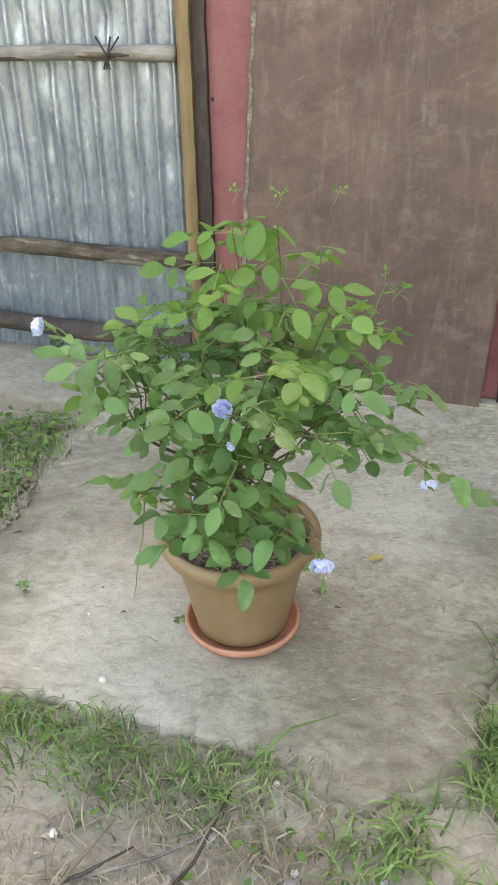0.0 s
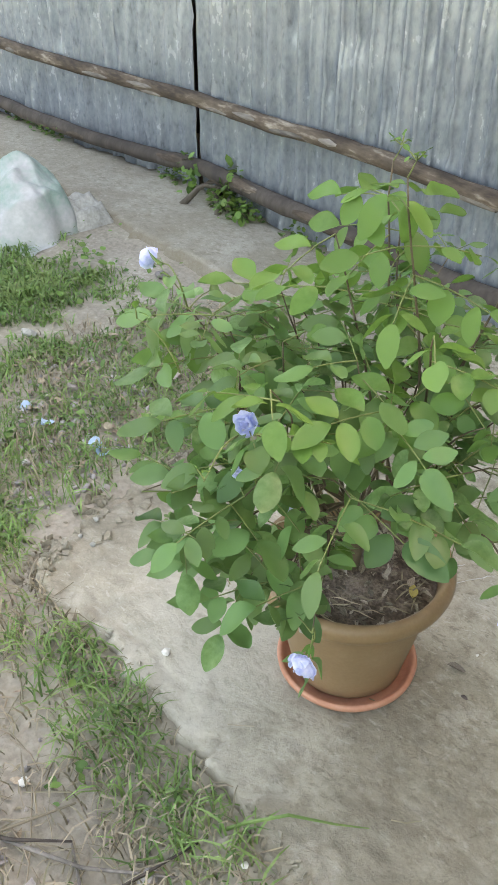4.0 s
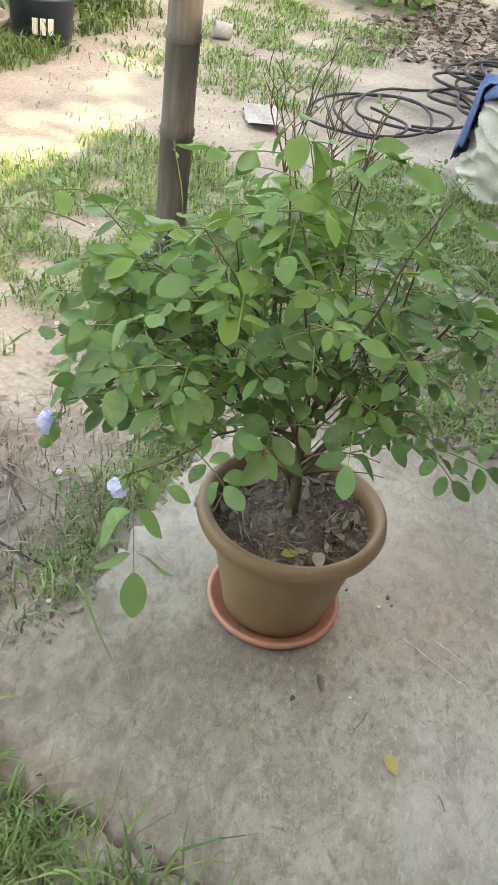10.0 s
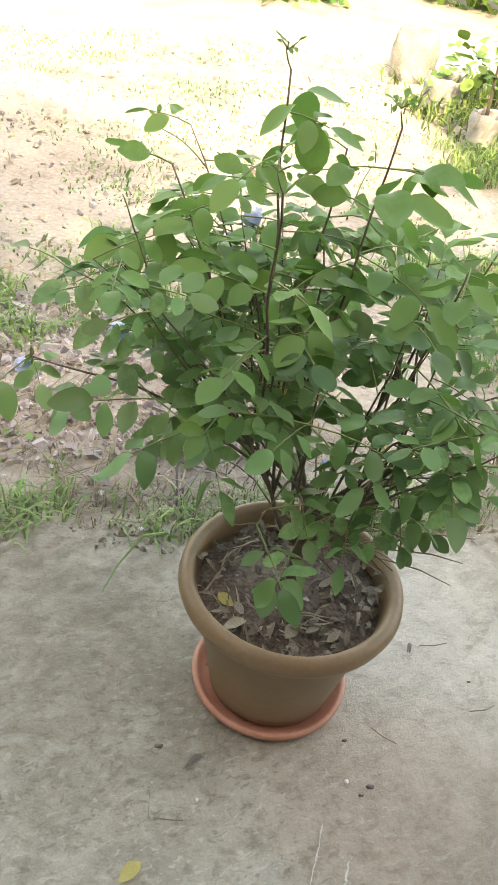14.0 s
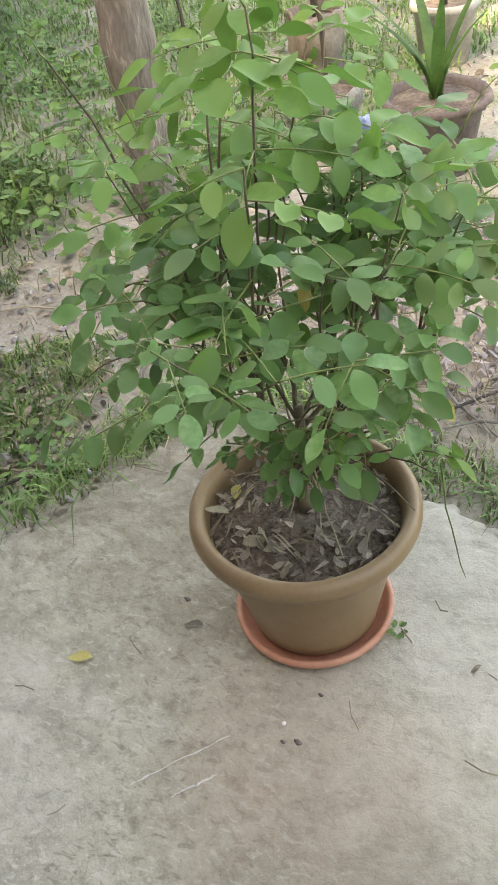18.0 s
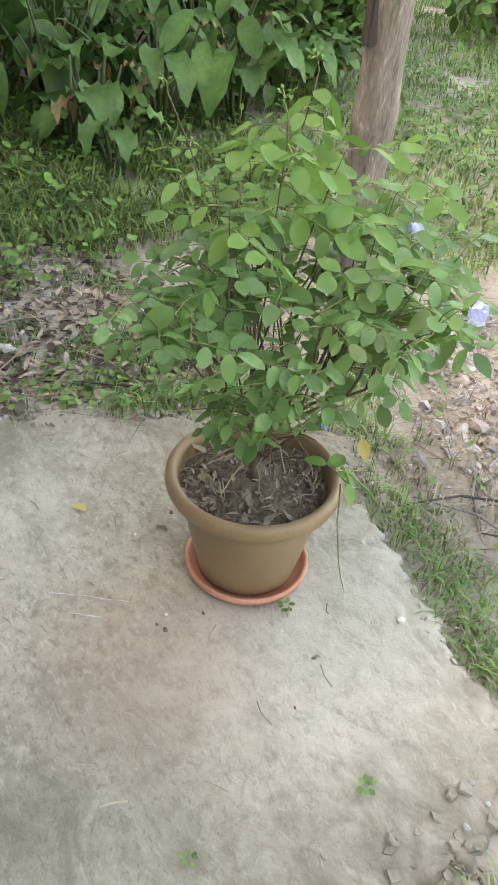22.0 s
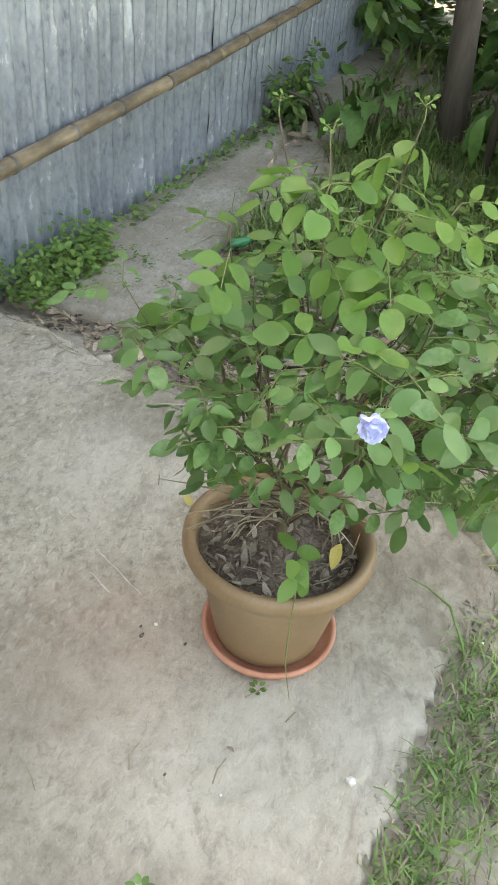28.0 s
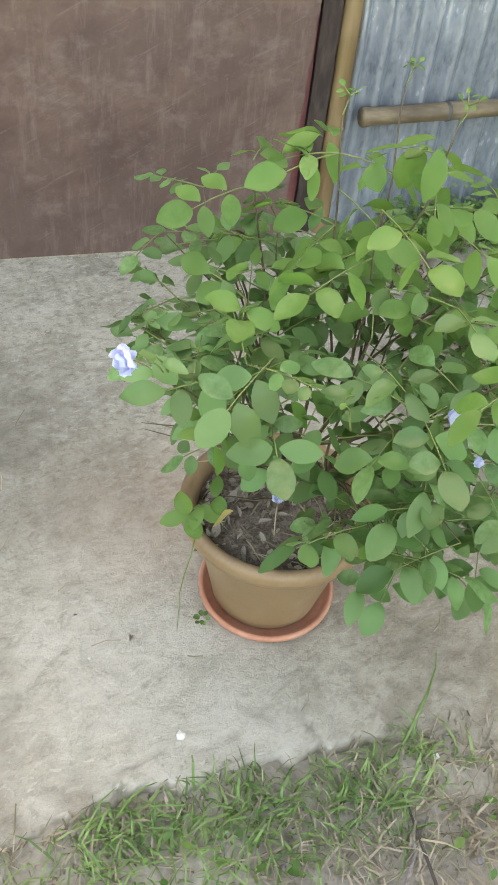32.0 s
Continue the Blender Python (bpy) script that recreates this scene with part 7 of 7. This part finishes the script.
# ---- undergrowth ----
def broadleaf(at, n, L, seed, label, dead=1):
    t = empty("broadleaf_plant", (at[0], at[1], ground_z(*at)))
    tagged(t, label, "plant", "broad-leaved undergrowth")
    q = random.Random(seed)
    for k in range(n):
        a, e = 2.4 * k + q.uniform(-0.5, 0.5), q.uniform(0.35, 1.0)
        u, s = Vector((math.cos(a), math.sin(a), 0)), Vector((-math.sin(a), math.cos(a), 0))
        l, stalk = L * q.uniform(0.7, 1.1) * (0.6 if k < dead else 1), L * q.uniform(0.5, 1.3)
        root = u * 0.03
        head = root + u * (stalk * 0.35 * e) + Vector((0, 0, stalk))
        bm = bmesh.new()
        tube(bm, [root, root.lerp(head, 0.5) + Vector((0, 0, 0.03)), head], [0.010, 0.008, 0.006], 6)
        is_dead = k < dead
        v, f = [], []
        for i in range(11):
            x = i / 10
            w = (0.07 if is_dead else (0.13, 0.16, 0.10)[seed % 3]) * l / 0.5 * (math.sin(math.pi * min(1, x * 0.93 + 0.05)) ** 0.75)
            p = head + u * (l * x * (0.95 - 0.25 * e * x)) + Vector((0, 0, l * (0.35 * x - 0.75 * (0.4 + e) * x * x))) + s * 0.02 * math.sin(x * 5 + k)
            rip = 0.018 * math.sin(x * 22 + k)
            v += [p - s * w + Vector((0, 0, 0.35 * w + rip)), p - s * w * 0.5 + Vector((0, 0, 0.13 * w)), p, p + s * w * 0.5 + Vector((0, 0, 0.13 * w)), p + s * w + Vector((0, 0, 0.35 * w - rip))]
        for i in range(10):
            for j in range(4):
                b = i * 5 + j
                f.append((b, b + 1, b + 6, b + 5))
        h = Heap()
        h.add(v, f)
        lf = h.ob("leaf", WITHERED if is_dead else BROAD, t, "withered brown leaf" if is_dead else "")
        part("leaf_stalk", bm, STALK, lf, smooth=True)
    return t


q = random.Random(77)
for k, (x, y) in enumerate(((2.75, -0.10), (2.95, -0.45), (3.2, 0.0), (3.0, -0.85), (3.5, -0.5), (3.7, -0.05), (3.35, -1.2), (4.0, -0.9), (4.1, 0.4), (3.1, 0.95), (4.4, -0.2))):
    broadleaf((x, y), 11, (0.32, 0.40, 0.36)[k % 3] if k not in (9,) else 0.22, 100 + k, "broad-leaved green plant in the shade", 3 if k in (0, 1, 2, 3) else 1)
for x, y, n, seed in ((3.1, 0.05, 40, 202), (3.2, -0.75, 45, 203), (3.5, -0.3, 80, 204)):
    h = Heap()
    bush = empty("broadleaf_plant", (x, y, ground_z(x, y)))
    tagged(bush, "low plant with large dark green leaves in the shade", "plant", "large-leaved plants in the shade")
    leaf_cloud(h, (0, 0, 0.42), (0.42, 0.42, 0.42), n, 0.21, seed, [oval(0.5, 0.35, 0.42, 0.8, True), oval(0.3, 0.25, 0.5, 0.6, True), oval(0.8, 0.3, 0.36, 0.9, True)])
    h.ob("foliage", BROAD, bush)
    bm = bmesh.new()
    q = random.Random(seed)
    for k in range(6):
        a = q.uniform(0, 6.28)
        tube(bm, limb((0, 0, 0), (0.3 * math.cos(a), 0.3 * math.sin(a), q.uniform(0.4, 0.8)), 0.03, 6), [0.010, 0.009, 0.008, 0.007, 0.005, 0.003], 6)
    part("stem", bm, STALK, bush, smooth=True)
broadleaf((2.48, -0.14), 5, 0.24, 120, "low plant with large drooping ribbed leaves", 0)
broadleaf((2.66, 0.02), 6, 0.38, 123, "broad-leaved plant with withered brown leaves", 3)
bm = bmesh.new()
tube(bm, [(3.06, 0.32, -0.1), (3.05, 0.33, 1.0), (3.10, 0.36, 2.2)], [0.022, 0.02, 0.017], 9)
tagged(part("pole", bm, BARK, smooth=True), "slim upright stem in the undergrowth", "stem")
bm = bmesh.new()
tube(bm, [(3.44, 0.30, -0.05), (3.40, 0.36, 0.3), (3.50, 0.28, 0.6), (3.43, 0.35, 0.9), (3.55, 0.27, 1.3), (3.5, 0.34, 1.8)], 0.012, 7)
tagged(part("vine", bm, BARK, smooth=True), "thin vine twisting up a tree", "vine")


def hedge(c, r, n, size, seed, label, m=SHRUB, kinds=LEAVES):
    t = empty("bush", (c[0], c[1], -0.06))
    tagged(t, label, "bush")
    h = Heap()
    leaf_cloud(h, (0, 0, r[2] * 0.55), r, n, size, seed, kinds, 0.3)
    h.ob("foliage", m, t)
    bm = bmesh.new()
    q = random.Random(seed)
    for k in range(7):
        tube(bm, limb((q.uniform(-0.2, 0.2), q.uniform(-0.2, 0.2), 0), (q.uniform(-0.8, 0.8) * r[0], q.uniform(-0.8, 0.8) * r[1], r[2] * q.uniform(0.5, 1.1)), 0.05, 7, 0.04), [0.018 - 0.002 * i for i in range(7)], 6)
    part("stem", bm, BARK, t, smooth=True)


hedge((5.2, 0.6), (0.8, 1.2, 1.1), 2200, 0.13, 51, "dense dark bush under the trees")
hedge((5.2, -1.2), (0.9, 1.0, 1.0), 2200, 0.13, 52, "dense dark bush under the trees")
hedge((6.2, -0.3), (0.9, 2.2, 1.5), 2600, 0.16, 53, "dense dark bush under the trees")
hedge((4.1, -1.75), (0.6, 0.5, 0.55), 1500, 0.08, 54, "low leafy bush at the edge of the grass")
hedge((5.4, 1.55), (1.0, 0.5, 1.0), 1200, 0.13, 55, "dense dark bush by the tin wall")
hedge((3.2, 1.35), (0.35, 0.12, 0.28), 420, 0.05, 56, "small shrub against the tin wall")
for k in range(9):
    hedge((-6.5 + 1.45 * k, -6.6 - 0.4 * (k % 2)), (0.95, 0.7, 0.95), 1100, 0.12, 60 + k, "leafy bush at the back of the yard", (SHRUB, WEED)[k % 2])
hedge((-2.9, -3.6), (0.9, 0.4, 0.6), 1200, 0.08, 71, "leafy bush behind the planters", WEED)
hedge((-4.4, -3.3), (0.8, 0.5, 0.6), 1200, 0.08, 72, "leafy bush behind the planters", SHRUB)
hedge((2.4, -4.2), (1.2, 0.6, 0.5), 1400, 0.09, 74, "leafy bush at the end of the grass", WEED)
hedge((5.0, -3.6), (1.0, 0.9, 0.7), 1600, 0.10, 75, "leafy bush at the end of the grass", SHRUB)
hedge((-5.30, 0.95), (0.30, 0.18, 0.34), 500, 0.06, 76, "shrub at the corner of the tin wall", WEED)
hedge((-2.3, 1.30), (0.22, 0.06, 0.16), 260, 0.04, 77, "small weed bush against the tin wall", WEED)
hedge((-7.0, -1.6), (1.0, 1.2, 0.9), 1500, 0.12, 78, "leafy bush at the back of the yard")
hedge((-6.8, 2.2), (0.6, 0.5, 0.6), 800, 0.09, 79, "leafy bush by the stack of poles")
hedge((-8.0, -3.6), (1.4, 1.2, 1.2), 1600, 0.14, 80, "leafy bush at the back of the yard")
# crumpled bottle on the strip
bm = lathe([(0.0, 0.0), (0.028, 0.0), (0.032, 0.03), (0.026, 0.06), (0.033, 0.10), (0.02, 0.14), (0.011, 0.155), (0.011, 0.17), (0.0, 0.17)], 18)
crumple(bm, 0.016, 30)
o = part("bottle", bm, GREENPET, smooth=True)
o.location, o.rotation_euler, o.scale = (1.60, 0.93, 0.008), (1.5, 0.2, 1.0), (0.65, 0.65, 0.65)
tagged(o, "crushed green plastic bottle on the ground", "bottle")
